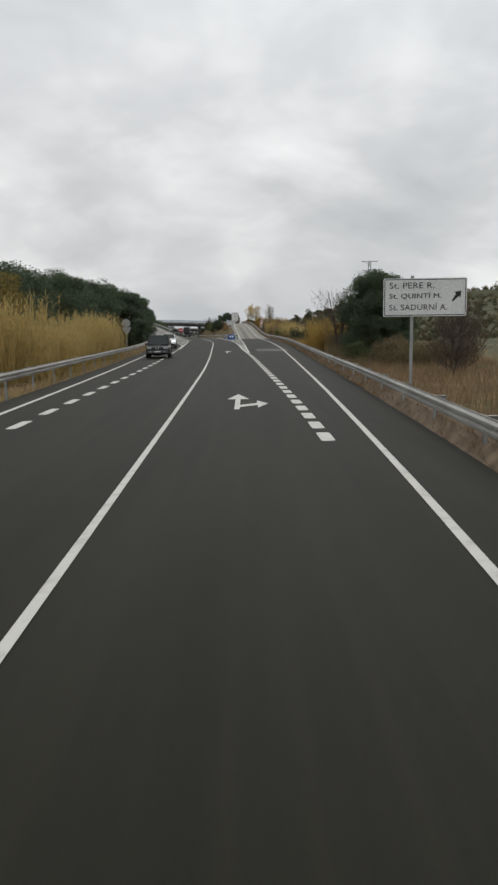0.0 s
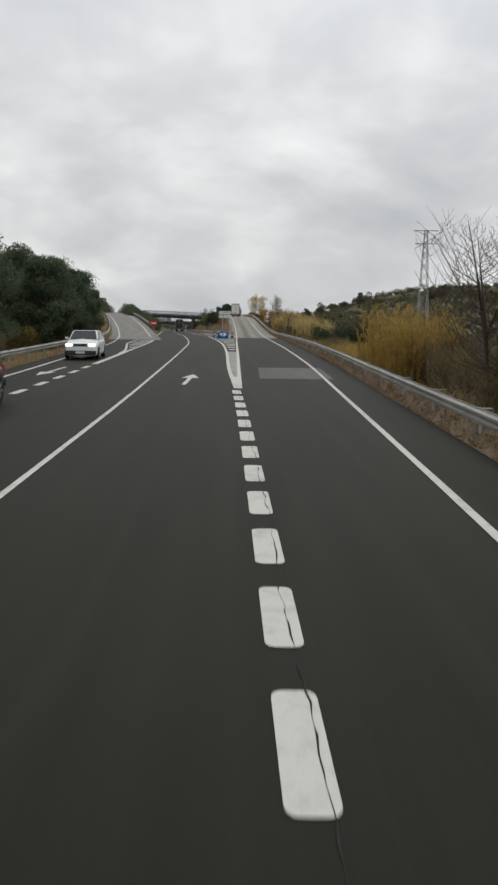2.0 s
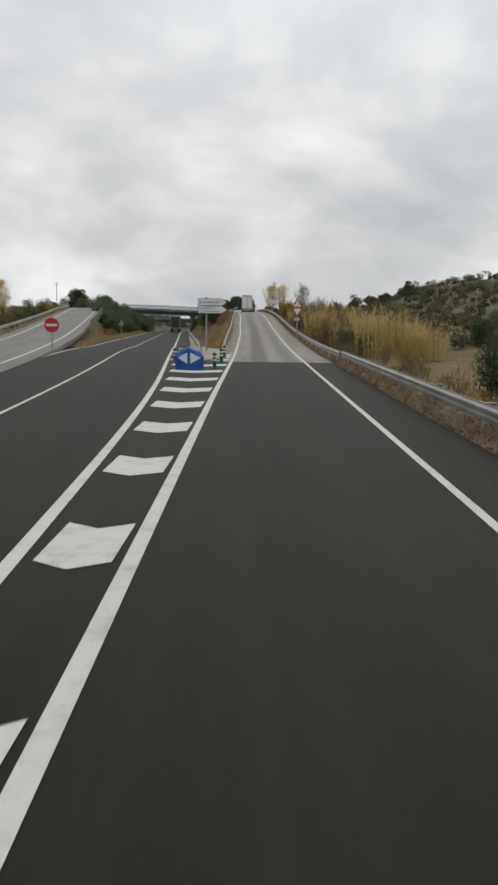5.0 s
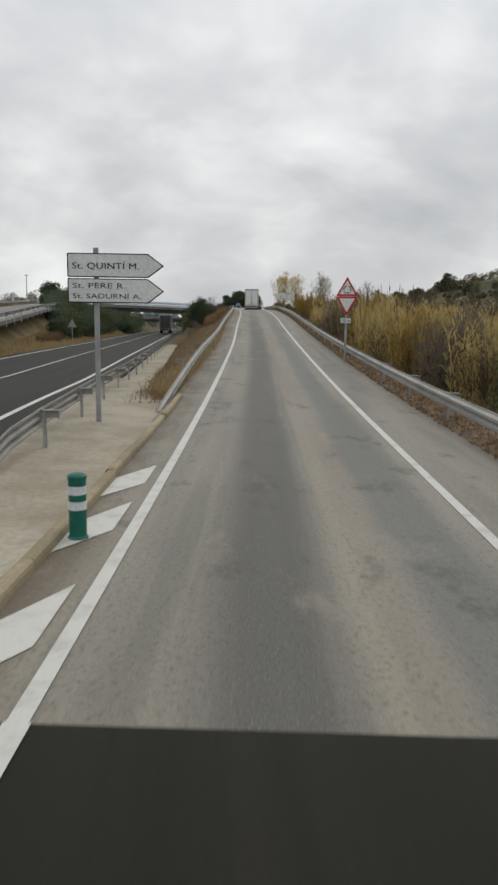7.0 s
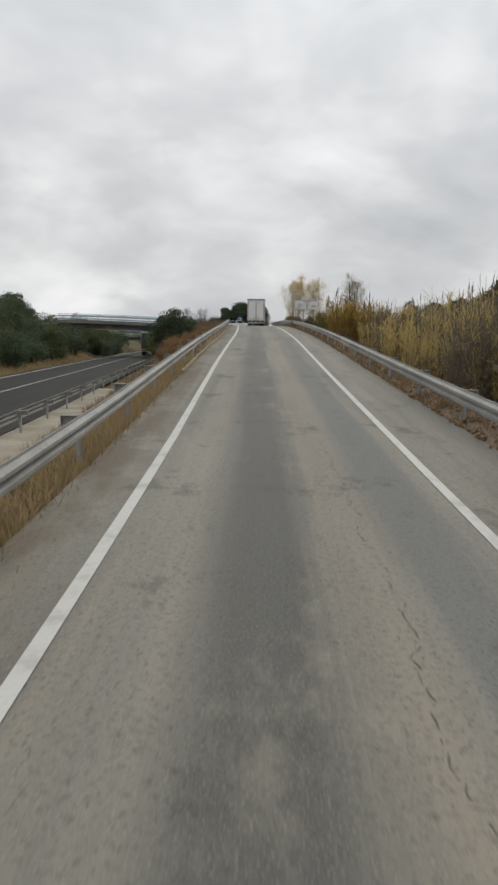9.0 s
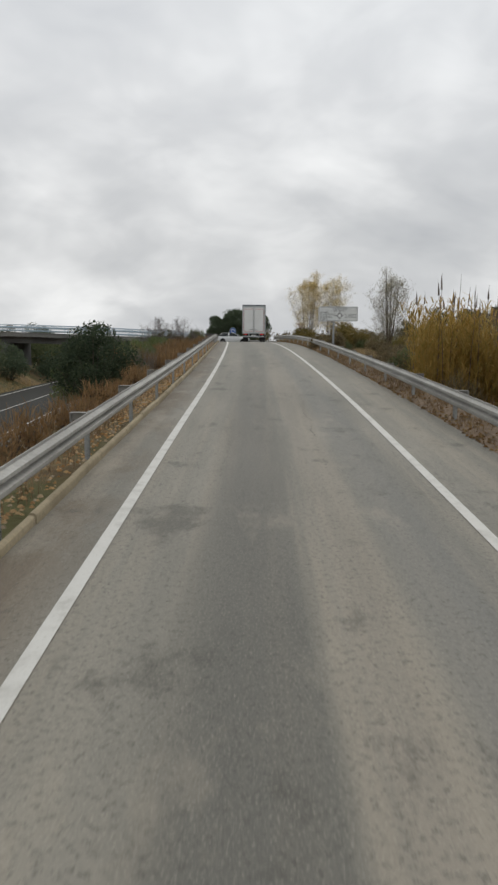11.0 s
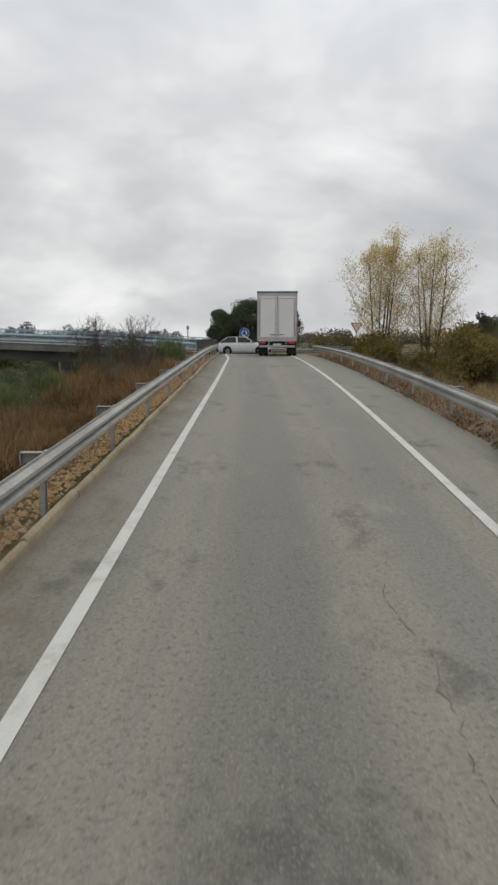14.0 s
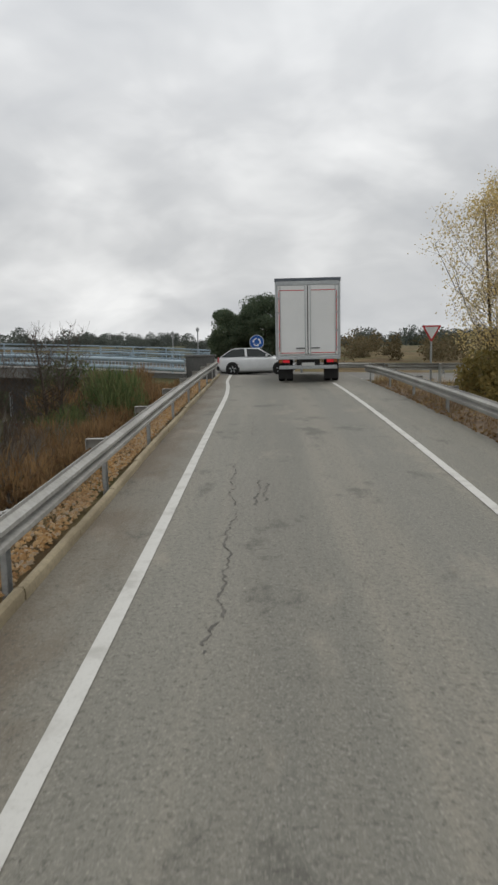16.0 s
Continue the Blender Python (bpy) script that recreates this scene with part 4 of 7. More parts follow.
def rounded(w, h, r, x=0.0, z=0.0, n=5):
    pts = []
    for cx, cz, a0 in ((w - r, h - r, 0), (r, h - r, 90), (r, r, 180), (w - r, r, 270)):
        for k in range(n + 1):
            a = radians(a0 + 90 * k / n)
            pts.append((x + cx + r * math.cos(a), z + cz + r * math.sin(a)))
    return pts


def round_poly(pts, r, n=4):
    """Corners of a polygon rounded off."""
    out = []
    for i, p in enumerate(pts):
        p, a, b = Vector(p), Vector(pts[i - 1]), Vector(pts[(i + 1) % len(pts)])
        s, e = p + (a - p).normalized() * r, p + (b - p).normalized() * r
        for k in range(n + 1):
            t = k / n
            out.append(tuple((1 - t) ** 2 * s + 2 * t * (1 - t) * p + t * t * e))
    return out


def border(name, w, h, inset, width, r, at_y, mat, parent, x=0, z=0):
    a, b = rounded(w - 2 * inset, h - 2 * inset, r, x + inset, z + inset), rounded(w - 2 * inset - 2 * width, h - 2 * inset - 2 * width, max(r - width, 0.005), x + inset + width, z + inset + width)
    k = len(a)
    verts = [(p[0], at_y, p[1]) for p in a] + [(p[0], at_y, p[1]) for p in b]
    return mesh_object(name, verts, [(i, (i + 1) % k, k + (i + 1) % k, k + i) for i in range(k)], mat, parent)


def pole(parent, x, yv, z0, z1, r=0.045, square=False):
    bm = bmesh.new()
    if square:
        box(bm, (0.1, 0.06, z1 - z0), (x, yv, (z0 + z1) / 2), bevel=0.008)
    else:
        tube(bm, (x, yv, z0), (x, yv, z1), r, sides=14)
    return part("pole", bm, POST_ZINC, parent)


def ring_arrows(parent, cx, cz, r, at_y, mat, n=3, width=0.05):
    for k in range(n):
        a0 = radians(90 + 360 / n * k)
        verts, faces = [], []
        span = radians(360 / n * 0.62)
        seg = 7
        for i in range(seg + 1):
            a = a0 + span * i / seg
            for rr in (r - width / 2, r + width / 2):
                verts.append((cx + rr * math.cos(a), at_y, cz + rr * math.sin(a)))
        faces = [(2 * i, 2 * i + 1, 2 * i + 3, 2 * i + 2) for i in range(seg)]
        a, tip = a0 + span, a0 + span + radians(360 / n * 0.24)
        b = len(verts)
        verts += [(cx + (r - width * 1.2) * math.cos(a), at_y, cz + (r - width * 1.2) * math.sin(a)), (cx + (r + width * 1.2) * math.cos(a), at_y, cz + (r + width * 1.2) * math.sin(a)), (cx + r * math.cos(tip), at_y, cz + r * math.sin(tip))]
        faces.append((b, b + 1, b + 2))
        mesh_object("circling_arrow", verts, faces, mat, parent)


def exit_board():
    th = empty("direction_sign", Matrix.Translation((4.74, 21.45, 2.61)) @ Matrix.Rotation(radians(-2), 4, "Z"))
    w, h = 2.8, 1.27
    plate("board", rounded(w, h, 0.05), 0.04, 0, SIGN_WHITE, th, "white board with rounded corners")
    border("border", w, h, 0.03, 0.025, 0.05, -0.004, SIGN_BLACK, th)
    for i, (text, ww) in enumerate((("St. PERE R.", 1.5), ("St. QUINTÍ M.", 1.74), ("St. SADURNÍ A.", 1.95))):
        lettering(text, ww, 0.2 if "Í" not in text else 0.235, (0.2, -0.005, 0.93 - 0.36 * i), th)
    plate("exit_arrow", [(2.30, 0.52), (2.34, 0.48), (2.52, 0.66), (2.58, 0.60), (2.62, 0.84), (2.38, 0.80), (2.44, 0.74)], 0.003, -0.006, SIGN_BLACK, th)
    pole(th, 0.98, 0.09, -2.75, 1.36, square=True)
    boxed("bracket", (0.9, 0.03, 0.05), (0.98, 0.055, 0.3), POST_ZINC, th)
    boxed("bracket", (0.9, 0.03, 0.05), (0.98, 0.055, 1.0), POST_ZINC, th)
    return tagged(th, "white exit board with three black place names and arrow", "road sign")


def arrow_board():
    th = empty("direction_sign", Matrix.Translation((-3.69, 144.15, 3.09)) @ Matrix.Rotation(radians(3), 4, "Z"))
    for z, h, lines in ((0.5, 0.47, (("St. QUINTÍ M.", 1.32, 0.12),)), (0.0, 0.48, (("St. PERE R.", 1.05, 0.285), ("St. SADURNÍ A.", 1.36, 0.085)))):
        out = round_poly([(0, z), (1.6, z), (1.92, z + h / 2), (1.6, z + h), (0, z + h)], 0.03)
        inner = round_poly([(0.025, z + 0.022), (1.59, z + 0.022), (1.885, z + h / 2), (1.59, z + h - 0.022), (0.025, z + h - 0.022)], 0.025)
        b = plate("arrow_plate", out, 0.035, 0, SIGN_BLACK, th, "white arrow-shaped plate with a black rim")
        plate("face", inner, 0.003, -0.004, SIGN_WHITE, b)
        for text, ww, zz in lines:
            hh = 0.105 if len(lines) > 1 else 0.15
            lettering(text, ww, hh * (1.17 if "Í" in text else 1), (0.1, -0.008, z + zz + (0.02 if len(lines) == 1 else 0)), b)
    pole(th, 0.56, 0.08, -2.66, 1.08, square=True)
    return tagged(th, "two white arrow-shaped direction plates on a steel pole", "road sign")


def triangle_sign(parent, cx, cz, side, up, at_y, thick=0.02):
    """A red-bordered triangle; cz is the middle of its height."""
    h = side * 0.866
    s = 1 if up else -1
    out = round_poly([(cx - side / 2, cz - s * h / 2), (cx + side / 2, cz - s * h / 2), (cx, cz + s * h / 2)], 0.05)
    k = 0.72
    g = cz - s * h / 6
    inn = round_poly([(cx - side / 2 * k, g - s * h / 3 * k), (cx + side / 2 * k, g - s * h / 3 * k), (cx, g + s * h * 2 / 3 * k)], 0.03)
    b = plate("triangle_plate", out, thick, at_y, SIGN_RED, parent, "red-bordered white triangle")
    plate("face", inn, 0.003, at_y - 0.005, SIGN_WHITE, b)
    return b, g


def warning_sign():
    th = empty("warning_sign", Matrix.Translation((3.49, 161.3, 0)) @ Matrix.Rotation(radians(2), 4, "Z"))
    b, g = triangle_sign(th, 0, 4.23, 0.92, True, 0)
    ring_arrows(b, 0, g, 0.15, -0.009, SIGN_BLACK, 3, 0.035)
    triangle_sign(th, 0, 3.41, 0.92, False, 0)
    p = plate("distance_plate", rounded(0.46, 0.22, 0.02, -0.25, 2.70), 0.02, 0, SIGN_WHITE, th, "small white distance plate")
    border("border", 0.46, 0.22, 0.008, 0.012, 0.02, -0.004, SIGN_BLACK, p, -0.25, 2.70)
    lettering("150 m", 0.32, 0.11, (-0.18, -0.006, 2.755), p)
    pole(th, 0, 0.06, 0.2, 4.55, square=True)
    return tagged(th, "roundabout warning over a give-way triangle and distance plate", "road sign")


def roundabout_board():
    th = empty("direction_sign", Matrix.Translation((0.97, 230.2, 5.56)) @ Matrix.Rotation(radians(3), 4, "Z"))
    w, h = 2.08, 0.77
    plate("board", rounded(w, h, 0.04), 0.04, 0, SIGN_WHITE, th, "white board with rounded corners")
    border("border", w, h, 0.02, 0.015, 0.04, -0.004, SIGN_BLACK, th)
    for text, x, z, ww, hh in (("VILAFRANCA", 0.82, 0.70, 0.76, 0.095), ("DEL PENEDÈS", 0.87, 0.585, 0.62, 0.085), ("St. PERE", 0.10, 0.47, 0.46, 0.09), ("DE RIUDEBITLLES", 0.10, 0.345, 0.86, 0.075),
                               ("St. SADURNÍ", 0.10, 0.20, 0.66, 0.11), ("D'ANOIA", 0.10, 0.085, 0.42, 0.075), ("St. QUINTÍ", 1.50, 0.34, 0.58, 0.11), ("DE MEDIONA", 1.50, 0.225, 0.60, 0.075)):
        lettering(text, 0.945 * ww, 0.885 * hh, (0.945 * x, -0.005, 0.885 * z), th)
    verts, faces = [], []
    for k in range(25):
        a = 2 * math.pi * k / 24
        for rr in (0.095, 0.125):
            verts.append((1.115 + rr * math.cos(a), -0.005, 0.29 + rr * math.sin(a)))
        if k:
            faces.append((2 * k - 2, 2 * k - 1, 2 * k + 1, 2 * k))
    mesh_object("roundabout_symbol", verts, faces, SIGN_BLACK, th)
    for a in (0, 90, 180, 270):
        c, s = math.cos(radians(a)), math.sin(radians(a))
        pts = [(0.125, -0.018), (0.2, -0.018), (0.2, 0.018), (0.125, 0.018)]
        mesh_object("symbol_arm", [(1.115 + x * c - z * s, -0.006, 0.29 + x * s + z * c) for x, z in pts], [(0, 1, 2, 3)], SIGN_BLACK, th)
    pole(th, 0.82, 0.08, -2.2, 0.76, square=True)
    return tagged(th, "white roundabout direction board with black place names", "road sign")


def give_way():
    th = empty("give_way_sign", Matrix.Translation((1.32, 275.55, 0)) @ Matrix.Rotation(radians(4), 4, "Z"))
    triangle_sign(th, 0, 6.13, 0.82, False, 0)
    pole(th, 0, 0.05, 3.4, 6.42)
    return tagged(th, "red-bordered give-way triangle on a thin pole", "road sign")


def disc(r, cx, cz, n=32):
    return [(cx + r * math.cos(2 * math.pi * k / n), cz + r * math.sin(2 * math.pi * k / n)) for k in range(n)]


def roundabout_disc():
    th = empty("roundabout_sign", Matrix.Translation((-7.01, 287.0, 0)) @ Matrix.Rotation(radians(5), 4, "Z"))
    b = plate("disc", disc(0.42, 0, 5.75), 0.02, 0, SIGN_WHITE, th, "blue disc with a thin white rim")
    plate("face", disc(0.395, 0, 5.75), 0.003, -0.005, SIGN_BLUE, b)
    ring_arrows(b, 0, 5.75, 0.2, -0.010, SIGN_WHITE, 3, 0.07)
    pole(th, 0, 0.05, 3.2, 6.0)
    return tagged(th, "blue round roundabout sign with white circling arrows", "road sign")


def no_entry(x, yv, z):
    th = empty("no_entry_sign", Matrix.Translation((x, yv, 0)) @ Matrix.Rotation(radians(6), 4, "Z"))
    b = plate("disc", disc(0.45, 0, z), 0.02, 0, SIGN_RED, th)
    plate("white_bar", rounded(0.68, 0.15, 0.01, -0.34, z - 0.075), 0.003, -0.005, SIGN_WHITE, b)
    pole(th, 0, 0.05, float(land(x, yv)) - 0.4, z + 0.3)
    return tagged(th, "red no-entry disc with a white bar", "road sign")


def sign_backs():
    th = empty("give_way_sign", Matrix.Translation((-12.2, 73.5, 0)))
    plate("disc", disc(0.42, 0, 3.05), 0.02, 0, SIGN_BACK, th, "grey back of a round sign")
    out = round_poly([(-0.52, 2.62), (0.52, 2.62), (0, 1.72)], 0.05)
    plate("triangle_plate", out, 0.02, 0, SIGN_BACK, th, "grey back of a triangular sign")
    pole(th, 0, -0.05, -0.4, 3.35)
    return tagged(th, "grey backs of a round and a triangular sign", "road sign")


def far_triangle():
    x, yv = -21.8, 212.0
    th = empty("warning_sign", Matrix.Translation((x, yv, float(land(x, yv)))))
    plate("triangle_plate", round_poly([(-0.5, 1.75), (0.5, 1.75), (0, 2.65)], 0.05), 0.02, 0, SIGN_BACK, th, "grey back of a triangular sign")
    pole(th, 0, -0.05, -0.4, 2.7)
    return tagged(th, "grey back of a triangular sign beside the main road", "road sign")


exit_board(), arrow_board(), warning_sign(), roundabout_board(), give_way(), far_triangle(), roundabout_disc(), no_entry(-12.39, 140.8, 2.26), sign_backs()

# ---------- island furniture ----------
GREEN_PLASTIC = plain("green_plastic", (0.008, 0.105, 0.080), (0.012, 0.15, 0.11), 0.5, 0, 2, 30, 0.03)
BLUE_PLASTIC = plain("blue_plastic", (0.012, 0.05, 0.26), (0.016, 0.075, 0.36), 0.5, 0, 2, 30, 0.03)
REFLECT = plain("white_reflective_band", (0.62, 0.66, 0.66), (0.75, 0.78, 0.78), 0.4, 0, 3, 30, 0.02)


def lathe(prof, sides=20):
    bm = bmesh.new()
    rings = [[bm.verts.new((r * math.cos(2 * math.pi * k / sides), r * math.sin(2 * math.pi * k / sides), z)) for k in range(sides)] for r, z in prof]
    for a, b in zip(rings[:-1], rings[1:]):
        for k in range(sides):
            bm.faces.new((a[k], a[(k + 1) % sides], b[(k + 1) % sides], b[k]))
    bm.faces.new(rings[-1])
    bm.faces.new(rings[0][::-1])
    return bm


def bollard(mat, label):
    th = empty("bollard")
    part("body", lathe([(0.105, 0.0), (0.105, 0.015), (0.088, 0.03), (0.088, 0.60), (0.096, 0.61), (0.096, 0.64), (0.07, 0.66), (0.028, 0.67)]), mat, th, smooth=False)
    for z in (0.30, 0.455):
        part("reflective_band", lathe([(0.091, z), (0.091, z + 0.085)]), REFLECT, th)
    return tagged(th, label, "bollard", group="bollards on the traffic island")


first_green = bollard(GREEN_PLASTIC, "green plastic bollard with two white bands")
spots = ((-1.47, 128.0, 0), (-1.42, 132.2, 0), (-1.5, 136.3, 0), (-3.95, 136.0, 7), (-3.0, 125.2, 0), (-1.1, 124.6, 0))
for i, (x, yv, lean) in enumerate(spots):
    m = Matrix.Translation((x, yv, float(main_z(yv)) + 0.01)) @ Matrix.Rotation(radians(lean), 4, "Y")
    if i == 0:
        first_green.matrix_basis = m
    elif i < 4:
        copy_thing(first_green, m)
first_blue = bollard(BLUE_PLASTIC, "blue plastic bollard with two white bands")
first_blue.matrix_basis = Matrix.Translation((-3.75, 132.2, float(main_z(132)) + 0.01))
copy_thing(first_blue, Matrix.Translation((-3.05, 127.2, float(main_z(127)) + 0.01)))


def divergence_marker():
    th = empty("divergence_marker", Matrix.Translation((-2.45, 126.4, float(main_z(126.4)))))
    # a rounded wedge, open towards the back
    sides, verts, faces = 18, [], []
    for z, grow in ((0.02, 1.0), (0.56, 1.03), (0.80, 0.72), (0.93, 0.18)):
        for k in range(sides + 1):
            a = radians(200 + 140 * k / sides)
            verts.append((0.60 * grow * math.cos(a) / math.cos(radians(20)), 0.42 + 0.5 * math.sin(a) * (1.0 if z < 0.6 else 0.95), z))
    w = sides + 1
    for j in range(3):
        for k in range(sides):
            faces.append((j * w + k, j * w + k + 1, (j + 1) * w + k + 1, (j + 1) * w + k))
    n0 = len(verts)
    verts += [(0.0, 0.62, z) for z in (0.02, 0.56, 0.80, 0.93)]
    for j in range(3):
        faces.append((j * w, (j + 1) * w, n0 + j + 1, n0 + j))
        faces.append((j * w + sides, n0 + j, n0 + j + 1, (j + 1) * w + sides))
    faces.append(tuple(3 * w + k for k in range(w)) + (n0 + 3,))
    mesh_object("shell", verts, faces, SIGN_BLUE, th, label="curved blue plastic shell")
    for s in (-1, 1):
        pts = [(s * 0.06, 0.75), (s * 0.06, 0.28), (s * 0.50, 0.52)]
        vv = []
        for t in np.linspace(0, 1, 5):
            for q in (0, 1):
                x = pts[0][0] + (pts[2][0] - pts[0][0]) * t
                zt, zb = 0.75 + (0.52 - 0.75) * t, 0.28 + (0.52 - 0.28) * t
                z = zt if q else zb
                yv = 0.42 - 0.5 * math.sqrt(max(0, 1 - (x / 0.66) ** 2)) - 0.012
                vv.append((x, yv, z))
        ff = [(2 * i, 2 * i + 2, 2 * i + 3, 2 * i + 1) for i in range(4)]
        mesh_object("white_arrow", vv, ff, REFLECT, th)
    boxed("foot", (1.2, 0.5, 0.04), (0, 0.25, 0.02), GREEN_PLASTIC, th, bevel=0.015, label="dark green foot")
    return tagged(th, "blue plastic divergence marker with two white arrows", "road marker")


divergence_marker()


# ---------- lattice mast ----------
def lattice_mast(x, yv, height, base):
    z0 = float(land(x, yv)) - 0.2
    th = empty("power_pylon", Matrix.Translation((x, yv, z0)))
    def half(z):
        return base / 2 * (1 - z / height) + 0.17
    levels = np.linspace(0, height, 12)
    for sx in (-1, 1):
        for sy in (-1, 1):
            part("leg", tube(bmesh.new(), (sx * half(0), sy * half(0), 0), (sx * half(height), sy * half(height), height), 0.04, sides=6), POST_ZINC, th)
    bm = bmesh.new()
    for a, b in zip(levels[:-1], levels[1:]):
        for sx, sy, tx, ty in ((-1, -1, 1, -1), (-1, 1, 1, 1), (-1, -1, -1, 1), (1, -1, 1, 1)):
            tube(bm, (sx * half(a), sy * half(a), a), (tx * half(b), ty * half(b), b), 0.02, sides=5)
            tube(bm, (tx * half(a), ty * half(a), a), (sx * half(b), sy * half(b), b), 0.02, sides=5)
    part("bracing", bm, POST_ZINC, th)
    for z, w in ((height - 0.1, 1.5), (height - 1.7, 1.35)):
        part("cross_arm", tube(tube(bmesh.new(), (-w, 0, z), (w, 0, z), 0.06, sides=6), (-w, 0, z), (0, 0, z - 0.5), 0.04, sides=5), POST_ZINC, th)
    return tagged(th, "grey steel lattice pylon standing behind the reeds", "power pylon")


lattice_mast(22.9, 136.0, 14.4, 1.25)


def utility_pole(x, yv, height):
    th = empty("utility_pole", on_ground(x, yv))
    part("pole", tube(bmesh.new(), (0, 0, -0.5), (0, 0, height), 0.13, 0.08, 10), POST_ZINC, th)
    boxed("cross_arm", (1.2, 0.08, 0.08), (0, 0, height - 0.4), POST_ZINC, th)
    return tagged(th, "slim grey utility pole in the distance", "utility pole")


def on_ground(x, yv):
    return Matrix.Translation((x, yv, float(land(x, yv))))


utility_pole(-59.5, 312, 8.0)


# ---------- vehicles ----------
def gloss(name, tone, rough=0.35, metal=0.0, coat=0.0):
    m, n, l, b = material(name, rough, metal, 0.5)
    f = noise_node(n, l, 2.5, 5)
    c = mix_colour(n, l, times(n, l, steps(n, l, f, 0.4, 0.75), 0.35), tone, tuple(0.75 * v + 0.02 for v in tone))
    l.new(c, b.inputs["Base Color"])
    b.inputs["Coat Weight"].default_value = coat
    return m


def lamp_glow(name, tone, strength):
    m, n, l, b = material(name, 0.3)
    b.inputs["Base Color"].default_value = (*tone, 1)
    b.inputs["Emission Color"].default_value = (*tone, 1)
    b.inputs["Emission Strength"].default_value = strength
    return m


RUBBER = plain("black_rubber", (0.012, 0.012, 0.012), (0.025, 0.024, 0.023), 0.85, 0, 3, 40, 0.2)
RIM_STEEL = gloss("grey_wheel_rim", (0.50, 0.51, 0.52), 0.4, 0.3)
BLACK_TRIM = gloss("black_plastic_trim", (0.02, 0.02, 0.021), 0.55)
GREY_TRIM = gloss("dark_grey_bumper", (0.06, 0.062, 0.063), 0.5)
TINTED = gloss("tinted_glass", (0.040, 0.047, 0.045), 0.12, 0.0, 0.0)
TINTED.node_tree.nodes["Principled BSDF"].inputs["Specular IOR Level"].default_value = 0.25
RED_LAMP = lamp_glow("red_tail_lamp", (0.55, 0.02, 0.03), 0.35)
AMBER_LAMP = gloss("amber_lamp", (0.35, 0.10, 0.015), 0.3)
HEADLAMP = lamp_glow("lit_headlamp", (0.95, 0.95, 0.9), 1.6)
HEADLAMP_OFF = gloss("clear_headlamp", (0.36, 0.38, 0.39), 0.15, 0.2, 0.4)
WHITE_BODY = gloss("white_car_paint", (0.74, 0.75, 0.75), 0.3, 0, 0.6)
DARK_BODY = gloss("dark_green_car_paint", (0.006, 0.009, 0.008), 0.3, 0.0, 0.15)
DARK_BODY.node_tree.nodes["Principled BSDF"].inputs["Specular IOR Level"].default_value = 0.3
TRUCK_BODY = plain("pale_grey_truck_panel", (0.78, 0.785, 0.77), (0.83, 0.835, 0.82), 0.5, 0, 0.6, 90.0, 0.01)
TRUCK_FRAME = plain("grey_aluminium_frame", (0.42, 0.44, 0.45), (0.52, 0.54, 0.54), 0.45, 0.3, 1.0, 12, 0.05)
TRUCK_ROOF = plain("dark_grey_roof_edge", (0.10, 0.115, 0.135), (0.15, 0.165, 0.185), 0.6, 0, 1.0, 12, 0.05)
RED_TAPE = gloss("red_reflective_tape", (0.55, 0.05, 0.05), 0.45)
CHASSIS = plain("dirty_black_chassis", (0.02, 0.02, 0.02), (0.045, 0.043, 0.04), 0.8, 0, 2, 20, 0.1)
DARK_TARP = plain("dark_grey_tarpaulin", (0.075, 0.08, 0.082), (0.12, 0.125, 0.125), 0.7, 0, 0.8, 8, 0.1)
PLATE = gloss("plain_white_plate", (0.6, 0.6, 0.58), 0.5)


def wheel(parent, at, r, width, spokes=5, rim_mat=None):
    """A wheel whose axle lies along x."""
    th = part("tyre", lathe([(r * 0.62, -width / 2), (r * 0.93, -width / 2), (r, -width * 0.34), (r, width * 0.34), (r * 0.93, width / 2), (r * 0.62, width / 2)], 26), RUBBER, parent)
    th.matrix_basis = Matrix.Translation(at) @ Matrix.Rotation(math.copysign(math.pi / 2, at[0]), 4, "Y")
    bm = lathe([(r * 0.62, -width * 0.42), (r * 0.64, width * 0.44), (r * 0.55, width * 0.40), (r * 0.2, width * 0.36), (r * 0.14, width * 0.46), (0.01, width * 0.46)], 26)
    for k in range(spokes):
        a = 2 * math.pi * k / spokes
        box(bm, (r * 0.42, r * 0.13, 0.03), (r * 0.37 * math.cos(a), r * 0.37 * math.sin(a), width * 0.43), Matrix.Rotation(a, 3, "Z"))
        box(bm, (r * 0.42, r * 0.13, 0.03), (r * 0.37 * math.cos(a), r * 0.37 * math.sin(a), -width * 0.40), Matrix.Rotation(a, 3, "Z"))
    rim = part("rim", bm, rim_mat or RIM_STEEL, th)
    return th


